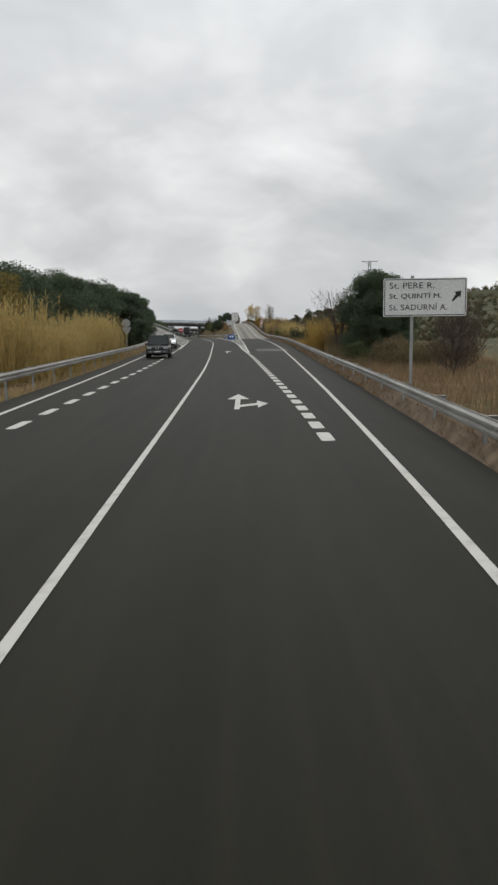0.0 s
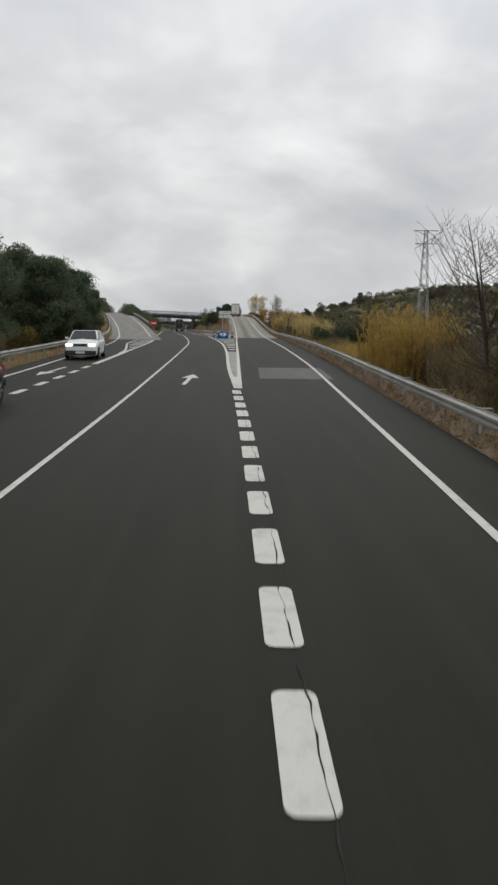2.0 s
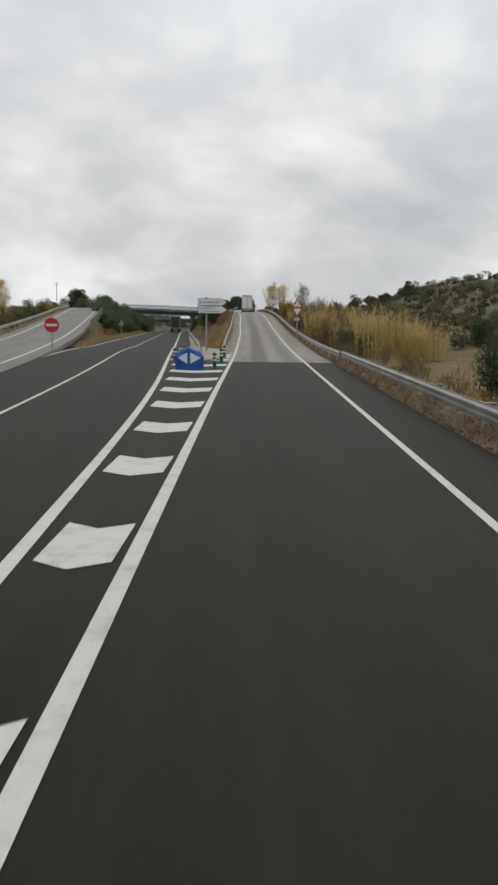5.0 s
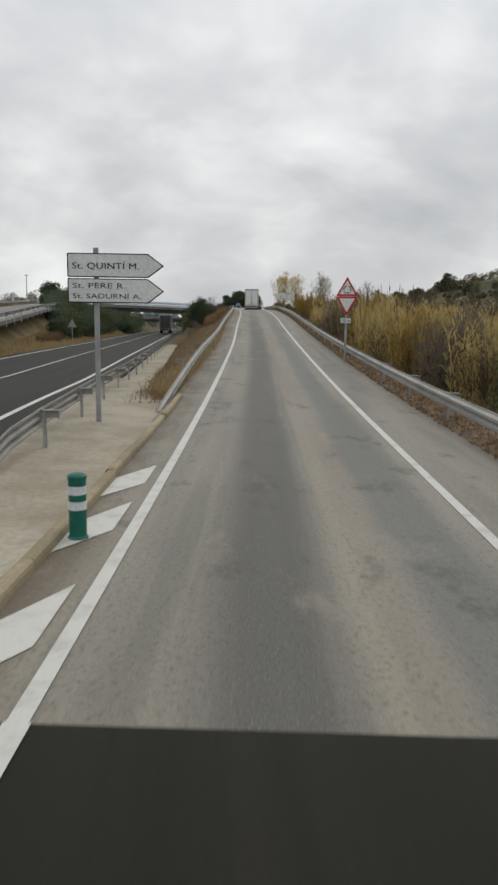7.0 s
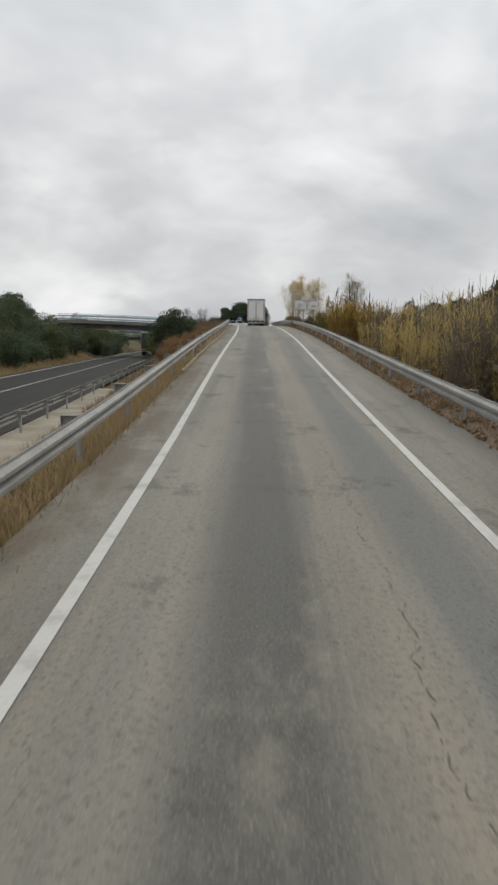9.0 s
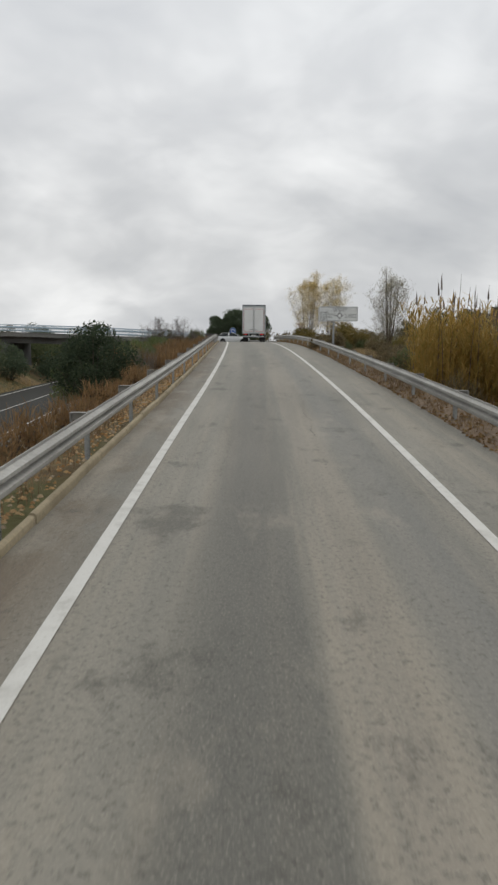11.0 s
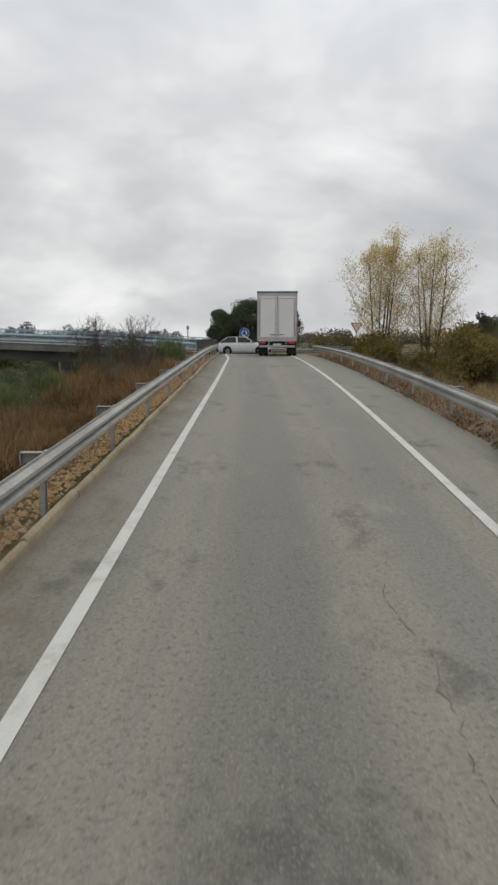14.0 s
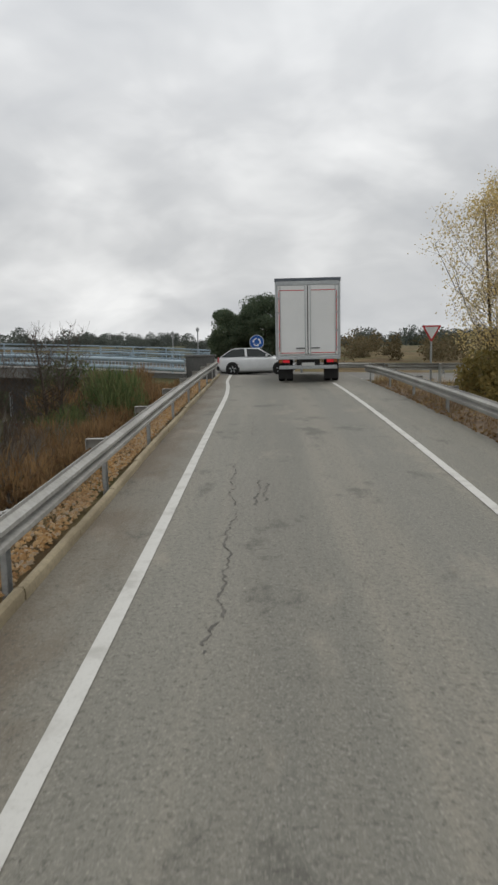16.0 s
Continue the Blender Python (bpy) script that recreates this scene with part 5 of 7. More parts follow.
def truck(m, body, roof, dark, label):
    """A lorry seen from behind: its tail at y = 0, running to +y."""
    th = empty("lorry", m)
    W, L, z0, z1 = 2.5, 7.4, 1.02, 3.92
    b = boxed("cargo_body", (W - 0.06, L - 0.1, z1 - z0), (0, L / 2, (z0 + z1) / 2), body, th, bevel=0.02)
    boxed("roof_edge", (W + 0.03, L, 0.15), (0, L / 2 - 0.03, z1 + 0.03), roof, th, bevel=0.03)
    for i in range(5):
        for s in (-1, 1):
            boxed("side_strap", (0.012, 0.06, z1 - z0 - 0.3), (s * (W / 2 - 0.02), 0.9 + i * 1.35, (z0 + z1) / 2), TRUCK_FRAME, b)
    for s in (-1, 1):
        boxed("corner_post", (0.09, 0.1, z1 - z0), (s * (W / 2 - 0.045), 0.03, (z0 + z1) / 2), TRUCK_FRAME, th, bevel=0.01)
        d = boxed("rear_door", (W / 2 - 0.12, 0.04, z1 - z0 - 0.28), (s * (W / 4 - 0.045), -0.005, (z0 + z1) / 2 - 0.04), body, th, bevel=0.008, label="pale panel door")
        for k in (0.25, 0.9, 1.6, 2.15):
            boxed("hinge", (0.16, 0.03, 0.06), (s * (W / 2 - 0.12), -0.035, z0 + k + 0.1), TRUCK_FRAME, d)
        for x in (s * 0.10, s * (W / 2 - 0.2)):
            part("lock_rod", tube(bmesh.new(), (x, -0.04, z0 + 0.06), (x, -0.04, z1 - 0.2), 0.014, sides=8), TRUCK_FRAME, d)
        boxed("door_lever", (0.34, 0.03, 0.035), (s * 0.28, -0.055, z0 + 0.34), BLACK_TRIM, d)
        if not dark:
            boxed("red_tape", (0.028, 0.004, z1 - z0 - 0.62), (s * (W / 2 - 0.155), -0.029, (z0 + z1) / 2 - 0.08), RED_TAPE, d)
            for z in (z0 + 0.16, z1 - 0.36):
                boxed("red_tape", (W / 2 - 0.3, 0.004, 0.028), (s * (W / 4 - 0.02), -0.029, z), RED_TAPE, d)
    boxed("door_seal", (0.035, 0.03, z1 - z0 - 0.3), (0, -0.02, (z0 + z1) / 2 - 0.04), BLACK_TRIM, th)
    boxed("header", (W - 0.1, 0.06, 0.16), (0, 0.0, z1 - 0.09), TRUCK_FRAME, th, bevel=0.01)
    boxed("sill", (W - 0.02, 0.12, 0.12), (0, 0.02, z0 - 0.03), TRUCK_FRAME, th, bevel=0.015)
    boxed("bumper", (W - 0.25, 0.1, 0.14), (0, 0.12, 0.62), TRUCK_FRAME, th, bevel=0.02)
    boxed("chassis", (0.9, L + 1.2, 0.3), (0, L / 2 + 0.7, 0.8), CHASSIS, th)
    for s in (-1, 1):
        lamp = boxed("tail_lamp", (0.44, 0.06, 0.15), (s * 0.92, 0.06, 0.86), BLACK_TRIM, th, bevel=0.015)
        boxed("red_lens", (0.26, 0.02, 0.11), (s * 0.85, 0.025, 0.86), RED_LAMP, lamp)
        boxed("amber_lens", (0.12, 0.02, 0.11), (s * 1.06, 0.025, 0.86), AMBER_LAMP, lamp)
        boxed("mud_flap", (0.55, 0.03, 0.5), (s * 0.88, 0.3, 0.42), RUBBER, th)
        boxed("bumper_stay", (0.08, 0.2, 0.3), (s * 0.4, 0.2, 0.72), CHASSIS, th)
        for yv in (1.6,):
            wheel(th, (s * 1.08, yv, 0.48), 0.48, 0.27)
            wheel(th, (s * 0.77, yv, 0.48), 0.48, 0.27)
        wheel(th, (s * 1.06, L + 1.0, 0.48), 0.48, 0.28)
        boxed("side_guard", (0.04, 3.6, 0.4), (s * 1.16, 4.5, 0.68), TRUCK_FRAME, th)
        boxed("mirror", (0.2, 0.1, 0.42), (s * 1.42, L + 1.2, 2.1), BLACK_TRIM, th, bevel=0.03)
    boxed("number_plate", (0.5, 0.015, 0.12), (0, 0.04, 0.74), PLATE, th)
    cab = bmesh.new()
    box(cab, (2.36, 1.9, 2.2), (0, L + 1.1, 1.75), bevel=0.12)
    part("cab", cab, body if not dark else TRUCK_FRAME, th)
    boxed("cab_window", (2.2, 0.02, 0.8), (0, L + 2.06, 2.2), TINTED, th)
    return tagged(th, label, "lorry")


def car(m, paint, size, kind, lamps, label):
    """A car with its nose to -y, standing on z = 0."""
    W, L, H = size
    th = empty("car", m)
    half = L / 2
    tall = kind == "suv"
    belt = 0.67 * H if not tall else 0.57 * H
    low, hood = 0.20 if not tall else 0.34, belt - (0.10 if not tall else 0.05)
    k = 0.45 if tall else 1.0
    stations = ((0.0, 0.66, low + 0.16, hood - 0.08 - 0.20 * k), (0.015, 0.84, low + 0.06, hood - 0.05 - 0.13 * k), (0.05, 0.93, low, hood - 0.02 - 0.08 * k), (0.14, 0.98, low, hood - 0.04 * k),
                (0.27, 1.0, low, belt - 0.01), (0.6, 1.0, low, belt), (0.9, 0.97, low, belt + 0.02), (0.97, 0.91, low + 0.06, belt - 0.03), (1.0, 0.78, low + 0.18, belt - 0.2))
    bm = bmesh.new()
    rows = []
    for t, wide, zb, zt in stations:
        hw, yy = wide * W / 2, -half + t * L
        sec = [(hw * 0.86, zb), (hw * 0.97, zb + 0.09), (hw, zb + 0.5 * (zt - zb)), (hw * 0.985, zt - 0.13), (hw * 0.93, zt - 0.035), (hw * 0.80, zt)]
        rows.append([bm.verts.new((x, yy, z)) for x, z in sec] + [bm.verts.new((-x, yy, z)) for x, z in reversed(sec)])
    n = len(rows[0])
    for a, b in zip(rows[:-1], rows[1:]):
        for i in range(n):
            bm.faces.new((a[i], a[(i + 1) % n], b[(i + 1) % n], b[i]))
    bm.faces.new(rows[0][::-1])
    bm.faces.new(rows[-1])
    bmesh.ops.recalc_face_normals(bm, faces=bm.faces)
    bmesh.ops.subdivide_edges(bm, edges=bm.edges[:], cuts=1, use_grid_fill=True, smooth=0.55)
    body = part("body", bm, paint, th, smooth=True)
    f0, f1 = -half + 0.27 * L, -half + (0.46 if not tall else 0.40) * L
    r0, r1 = half - (0.19 if not tall else 0.06) * L, half - 0.03 * L
    bw, tw = W * 0.46, W * 0.365 if not tall else W * 0.385
    bm = bmesh.new()
    v = [bm.verts.new(p) for p in ((-bw, f0, belt - 0.02), (bw, f0, belt - 0.02), (bw, r1, belt), (-bw, r1, belt), (-tw, f1, H), (tw, f1, H), (tw, r0, H - 0.02), (-tw, r0, H - 0.02))]
    for f in ((0, 1, 5, 4), (1, 2, 6, 5), (2, 3, 7, 6), (3, 0, 4, 7), (4, 5, 6, 7), (3, 2, 1, 0)):
        bm.faces.new([v[i] for i in f])
    bmesh.ops.bevel(bm, geom=bm.edges[:], offset=0.045, segments=2, affect="EDGES")
    part("roof", bm, paint, th)

    def pane(name, quad, inset=0.06, out=0.012):
        q = [Vector(p) for p in quad]
        c = sum(q, Vector()) / 4
        nrm = (q[1] - q[0]).cross(q[3] - q[0]).normalized()
        q = [p + (c - p).normalized() * inset + nrm * out for p in q]
        bm2 = bmesh.new()
        f = bm2.faces.new([bm2.verts.new(p) for p in q])
        part(name, bm2, TINTED, th)
    A = [Vector(p) for p in ((-bw, f0, belt), (bw, f0, belt), (bw, r1, belt), (-bw, r1, belt), (-tw, f1, H), (tw, f1, H), (tw, r0, H), (-tw, r0, H))]
    pane("windscreen", (A[0], A[1], A[5], A[4]), 0.09)
    pane("rear_window", (A[2], A[3], A[7], A[6]), 0.08)
    mid = 0.5
    for lo0, lo1, hi0, hi1 in ((A[1], A[2], A[5], A[6]), (A[3], A[0], A[7], A[4])):
        a, b = lo0.lerp(lo1, mid), hi0.lerp(hi1, mid)
        pane("side_window", (lo0, a, b, hi0), 0.07)
        pane("side_window", (a, lo1, hi1, b), 0.07)
    r = 0.33 if not tall else 0.40
    for s in (-1, 1):
        for yv in (-half + 0.19 * L, half - 0.2 * L):
            wheel(th, (s * (W / 2 - 0.075), yv, r), r, 0.2)
            bm = lathe([(0.02, 0.0), (r * 1.13, 0.0), (r * 1.13, -s * 0.05), (0.02, -s * 0.05)], 22)
            arch = part("wheel_arch", bm, BLACK_TRIM, th)
            arch.matrix_basis = Matrix.Translation((s * (W / 2 + 0.004), yv, r + 0.015)) @ Matrix.Rotation(math.pi / 2, 4, "Y")
        boxed("headlamp", (0.36, 0.1, 0.15), (s * (W / 2 - 0.28), -half + 0.04, hood - 0.17), lamps, th, bevel=0.03)
        boxed("tail_lamp", (0.2, 0.06, 0.3), (s * (W / 2 - 0.16), half - 0.045, belt - 0.14), RED_TAPE, th, bevel=0.02)
        boxed("mirror", (0.2, 0.11, 0.14), (s * (W / 2 + 0.06), f0 + 0.35, belt + 0.08), paint if kind != "suv" else BLACK_TRIM, th, bevel=0.03)
    boxed("bumper", (W * 0.94, 0.16, 0.24), (0, -half + 0.03, low + 0.16), BLACK_TRIM if kind != "suv" else GREY_TRIM, th, bevel=0.05)
    boxed("bumper", (W * 0.94, 0.16, 0.24), (0, half - 0.03, low + 0.18), BLACK_TRIM, th, bevel=0.05)
    g = boxed("grille", (W * 0.42, 0.06, 0.15), (0, -half + 0.02, hood - 0.17), BLACK_TRIM, th, bevel=0.02)
    if tall:
        for s in (-1, 1):
            part("roof_rail", tube(bmesh.new(), (s * tw * 0.92, f1 + 0.15, H + 0.05), (s * tw * 0.92, r0 - 0.15, H + 0.04), 0.022, sides=8), BLACK_TRIM, th)
            boxed("sill_step", (0.12, L * 0.36, 0.06), (s * (W / 2 - 0.02), 0.02 * L, low + 0.02), GREY_TRIM, th, bevel=0.02)
            boxed("fog_lamp", (0.16, 0.04, 0.09), (s * (W / 2 - 0.38), -half - 0.05, low + 0.16), HEADLAMP_OFF, th, bevel=0.02)
            boxed("grille_bar", (0.05, 0.03, 0.2), (s * 0.11, -half - 0.02, hood - 0.17), RIM_STEEL, g, Matrix.Rotation(s * 0.5, 3, "Y"))
        part("snorkel", tube(bmesh.new(), (-W / 2 + 0.06, f0 + 0.1, belt - 0.05), (-tw - 0.06, f1 + 0.02, H + 0.05), 0.04, sides=8), BLACK_TRIM, th)
    boxed("number_plate", (0.5, 0.012, 0.11), (0, -half - 0.058, low + 0.18), PLATE, th)
    return tagged(th, label, "car")


truck(Matrix.Translation((-3.85, 272.3, float(ramp_z(274)))) @ Matrix.Rotation(radians(0.5), 4, "Z"), TRUCK_BODY, TRUCK_ROOF, False, "pale grey box lorry with red tape round its doors")
truck(Matrix.Translation((float(main_right(292)) - 1.95, 292, float(main_z(295)) + 0.01)) @ Matrix.Rotation(radians(5.5), 4, "Z"), DARK_TARP, TRUCK_FRAME, True, "dark grey lorry on the main road near the bridge")
car(Matrix.Translation((-7.0, 57.0, float(main_z(57)) + 0.01)) @ Matrix.Rotation(radians(3), 4, "Z"), DARK_BODY, (1.84, 4.6, 1.78), "suv", HEADLAMP_OFF, "dark off-road car with a snorkel on the merging lane")
car(Matrix.Translation((-8.7, 81.2, float(main_z(81)) + 0.01)) @ Matrix.Rotation(radians(4), 4, "Z"), WHITE_BODY, (1.80, 4.25, 1.56), "crossover", HEADLAMP, "white crossover car with lit headlamps on the merging lane")
car(Matrix.Translation((-6.75, 283.6, float(cross_z(-6.75)) + 0.01)) @ Matrix.Rotation(radians(90), 4, "Z"), WHITE_BODY, (1.76, 4.1, 1.42), "hatchback", HEADLAMP_OFF, "small white car crossing the end of the slip road")


# ---------- plants ----------
CANE = leafy("yellow_green_cane", [(0.30, 0.255, 0.105), (0.48, 0.375, 0.15), (0.57, 0.44, 0.19), (0.52, 0.35, 0.13), (0.35, 0.31, 0.14)])
GOLD_CANE = leafy("golden_dry_cane", [(0.26, 0.17, 0.045), (0.42, 0.27, 0.07), (0.46, 0.30, 0.09), (0.24, 0.21, 0.06)])
PINE = leafy("dark_pine_needles", [(0.066, 0.094, 0.062), (0.110, 0.145, 0.088), (0.160, 0.188, 0.110), (0.084, 0.116, 0.074)])
SHRUB_GREEN = leafy("dull_green_leaves", [(0.058, 0.078, 0.036), (0.101, 0.125, 0.055), (0.143, 0.153, 0.068)])
OCHRE_LEAF = leafy("ochre_leaves", [(0.185, 0.148, 0.055), (0.330, 0.245, 0.080), (0.150, 0.138, 0.050)])
POPLAR_LEAF = leafy("yellow_poplar_leaves", [(0.62, 0.47, 0.20), (0.72, 0.54, 0.19), (0.76, 0.64, 0.34), (0.52, 0.42, 0.20), (0.72, 0.65, 0.45)])
PALE_LEAF = leafy("pale_thin_leaves", [(0.42, 0.40, 0.33), (0.52, 0.49, 0.38), (0.36, 0.33, 0.24)])
BROOM = leafy("green_broom", [(0.081, 0.124, 0.049), (0.132, 0.178, 0.070), (0.182, 0.209, 0.089), (0.162, 0.155, 0.068)])
DRY_BRUSH = leafy("rusty_dry_brush", [(0.145, 0.088, 0.048), (0.240, 0.145, 0.068), (0.330, 0.208, 0.098), (0.125, 0.092, 0.052)])
DRY_GRASS = leafy("dry_straw_grass", [(0.30, 0.205, 0.10), (0.43, 0.31, 0.16), (0.52, 0.405, 0.235), (0.25, 0.195, 0.09)])
VERGE_GRASS = leafy("brown_verge_grass", [(0.175, 0.112, 0.062), (0.27, 0.185, 0.105), (0.36, 0.265, 0.16), (0.135, 0.095, 0.055)])
TWIG = leafy("grey_brown_twigs", [(0.091, 0.072, 0.055), (0.169, 0.137, 0.111), (0.124, 0.091, 0.072)])
BARK = plain("rough_bark", (0.075, 0.058, 0.042), (0.13, 0.105, 0.08), 0.95, 0, 2, 25, 0.6)
SCRUB = leafy("hillside_scrub", [(0.062, 0.078, 0.052), (0.10, 0.112, 0.070), (0.15, 0.142, 0.085), (0.18, 0.145, 0.085)])
HILL_BROWN = leafy("brown_hill_scrub", [(0.10, 0.085, 0.052), (0.155, 0.125, 0.07), (0.22, 0.175, 0.085), (0.115, 0.112, 0.06)])
PALE_TWIG = leafy("pale_grey_twigs", [(0.17, 0.15, 0.125), (0.26, 0.235, 0.20), (0.21, 0.18, 0.15)])
# tones lifted towards grey: haze is put into the colour of far trees
HAZED_WOOD = leafy("far_woodland", [(0.105, 0.125, 0.112), (0.125, 0.142, 0.124), (0.14, 0.15, 0.125), (0.115, 0.13, 0.118)])
DARK_TWIG = leafy("dark_purplish_twigs", [(0.10, 0.084, 0.066), (0.165, 0.138, 0.106), (0.23, 0.185, 0.132), (0.135, 0.115, 0.086)])
HOLM_OAK = leafy("dark_holm_oak_leaves", [(0.034, 0.050, 0.030), (0.056, 0.078, 0.044), (0.085, 0.105, 0.058)])
HEDGE = leafy("brown_hedge", [(0.100, 0.080, 0.046), (0.175, 0.138, 0.079), (0.228, 0.172, 0.092), (0.128, 0.118, 0.064)])


def unit(a):
    return a / np.maximum(np.linalg.norm(a, axis=-1, keepdims=True), 1e-9)


def leaf_quads(c, size, rng, aspect=0.55, flat=0.0):
    """Small four-sided leaves at the points c, turned every way."""
    n = len(c)
    u = rng.normal(size=(n, 3))
    u[:, 2] *= 1 - flat
    u = unit(u)
    v = unit(np.cross(u, rng.normal(size=(n, 3))))
    s = size * rng.uniform(0.55, 1.35, (n, 1))
    bend = unit(np.cross(u, v)) * s * 0.25
    verts = np.stack([c - u * s, c + v * s * aspect + bend, c + u * s, c - v * s * aspect + bend], 1).reshape(-1, 3)
    faces = np.arange(4 * n).reshape(n, 4)
    return verts, faces


def blades(base, lean, height, width, rng, droop=0.5):
    """Grass blades, stems or long leaves: bent tapering strips from the points base."""
    n = len(base)
    side = unit(np.stack([-lean[:, 1], lean[:, 0], np.zeros(n)], 1) + rng.normal(size=(n, 3)) * [0.6, 0.6, 0.0])
    out = lean * height[:, None]
    levels = []
    for t, w in ((0.0, 1.0), (0.5, 0.8), (1.0, 0.12)):
        p = base + out * (t ** 1.6)
        p = p + np.stack([np.zeros(n), np.zeros(n), height * (t - droop * np.linalg.norm(lean, axis=1) * t * t)], 1)
        levels += [p - side * (width[:, None] * w / 2), p + side * (width[:, None] * w / 2)]
    verts = np.stack(levels, 1).reshape(-1, 3)
    k = np.arange(n)[:, None] * 6
    faces = np.concatenate([k + [0, 1, 3, 2], k + [2, 3, 5, 4]], 0)
    return verts, faces


def plant_mesh(name, pieces, mat, parent=None, m=None, label=""):
    verts, faces, at = [], [], 0
    for v, f in pieces:
        verts.append(v)
        faces += (f + at).tolist()
        at += len(v)
    ob = mesh_object(name, np.concatenate(verts).tolist(), faces, mat, parent, label=label)
    if m is not None:
        ob.matrix_basis = m
    return ob


def lobes(rng, n, radius, height, base, top_bias=0.12):
    """Centres and radii of the lobes of an uneven crown."""
    out = []
    for i in range(n):
        a, t = rng.uniform(0, 2 * math.pi), rng.uniform(0, 1) ** (1 - top_bias)
        reach = radius * (0.35 + 0.75 * math.sin(math.pi * min(0.94, 0.18 + 0.76 * t))) * math.sqrt(rng.uniform(0.1, 1))
        out.append((np.array([reach * math.cos(a), reach * math.sin(a), base + height * t]), radius * rng.uniform(0.22, 0.42)))
    return out


def crown_leaves(rng, blobs, per, size, aspect=0.38, squash=0.75):
    parts_ = []
    for c, r in blobs:
        d = unit(rng.normal(size=(per, 3)))
        p = c + d * (r * rng.uniform(0.3, 1.03, (per, 1)) ** 0.6) * [1, 1, squash]
        parts_.append(leaf_quads(p, size, rng, aspect))
    return parts_


def branch_tubes(segs, sides=6):
    verts, faces = [], []
    for a, b, r0, r1 in segs:
        a, b = Vector(a), Vector(b)
        q = (b - a).to_track_quat("Z", "Y").to_matrix()
        k = len(verts)
        for p, r in ((a, r0), (b, r1)):
            for i in range(sides):
                t = 2 * math.pi * i / sides
                verts.append(tuple(p + q @ Vector((r * math.cos(t), r * math.sin(t), 0))))
        for i in range(sides):
            j = (i + 1) % sides
            faces.append((k + i, k + j, k + sides + j, k + sides + i))
    return verts, faces


def grow(rng, start, way, length, r, depth, segs, tips, spread=0.55, lift=0.25):
    """Limbs that fork as they rise; keeps the segments and the ends of the twigs."""
    steps_ = 3
    p, d = np.array(start, float), unit(np.array(way, float))
    for i in range(steps_):
        d = unit(d + rng.normal(size=3) * 0.12 + np.array([0, 0, lift * 0.12]))
        q = p + d * length / steps_
        ra, rb = r * (1 - 0.25 * i / steps_), r * (1 - 0.25 * (i + 1) / steps_)
        segs.append((p, q, ra, rb))
        tips.append((q, depth))
        if depth and i:
            for _ in range(2):
                side = unit(d + rng.normal(size=3) * spread + np.array([0, 0, lift]))
                grow(rng, q, side, length * rng.uniform(0.5, 0.75), rb * 0.6, depth - 1, segs, tips, spread, lift)
        p = q
    return p


def bare_tree(name, m, height, mat, label, seed, leaf=None, leaf_size=0.07, leaves=0, stems=4, depth=3, spread=0.5):
    rng = np.random.default_rng(seed)
    th = empty(name, m)
    segs, tips = [], []
    for i in range(stems):
        a = rng.uniform(0, 6.28)
        way = (0.28 * math.cos(a), 0.28 * math.sin(a), 1)
        grow(rng, (0.12 * math.cos(a), 0.12 * math.sin(a), -0.2), way, height * rng.uniform(0.45, 0.6), 0.009 * height * rng.uniform(0.7, 1.1), depth, segs, tips, spread, 0.5)
    k = height / max(q[2] for _, q, _, _ in segs)
    segs = [(np.array(p) * k, np.array(q) * k, r0, r1) for p, q, r0, r1 in segs]
    tips = [(p * k, d) for p, d in tips]
    v, f = branch_tubes(segs, 5)
    mesh_object("trunk", v, f, mat, th)
    if leaf:
        ends = np.array([p for p, d in tips if d <= 1])
        c = ends[rng.integers(0, len(ends), leaves)] + rng.normal(size=(leaves, 3)) * 0.2
        plant_mesh("crown", [leaf_quads(c, leaf_size, rng, 0.7)], leaf, th)
    return tagged(th, label, "tree")


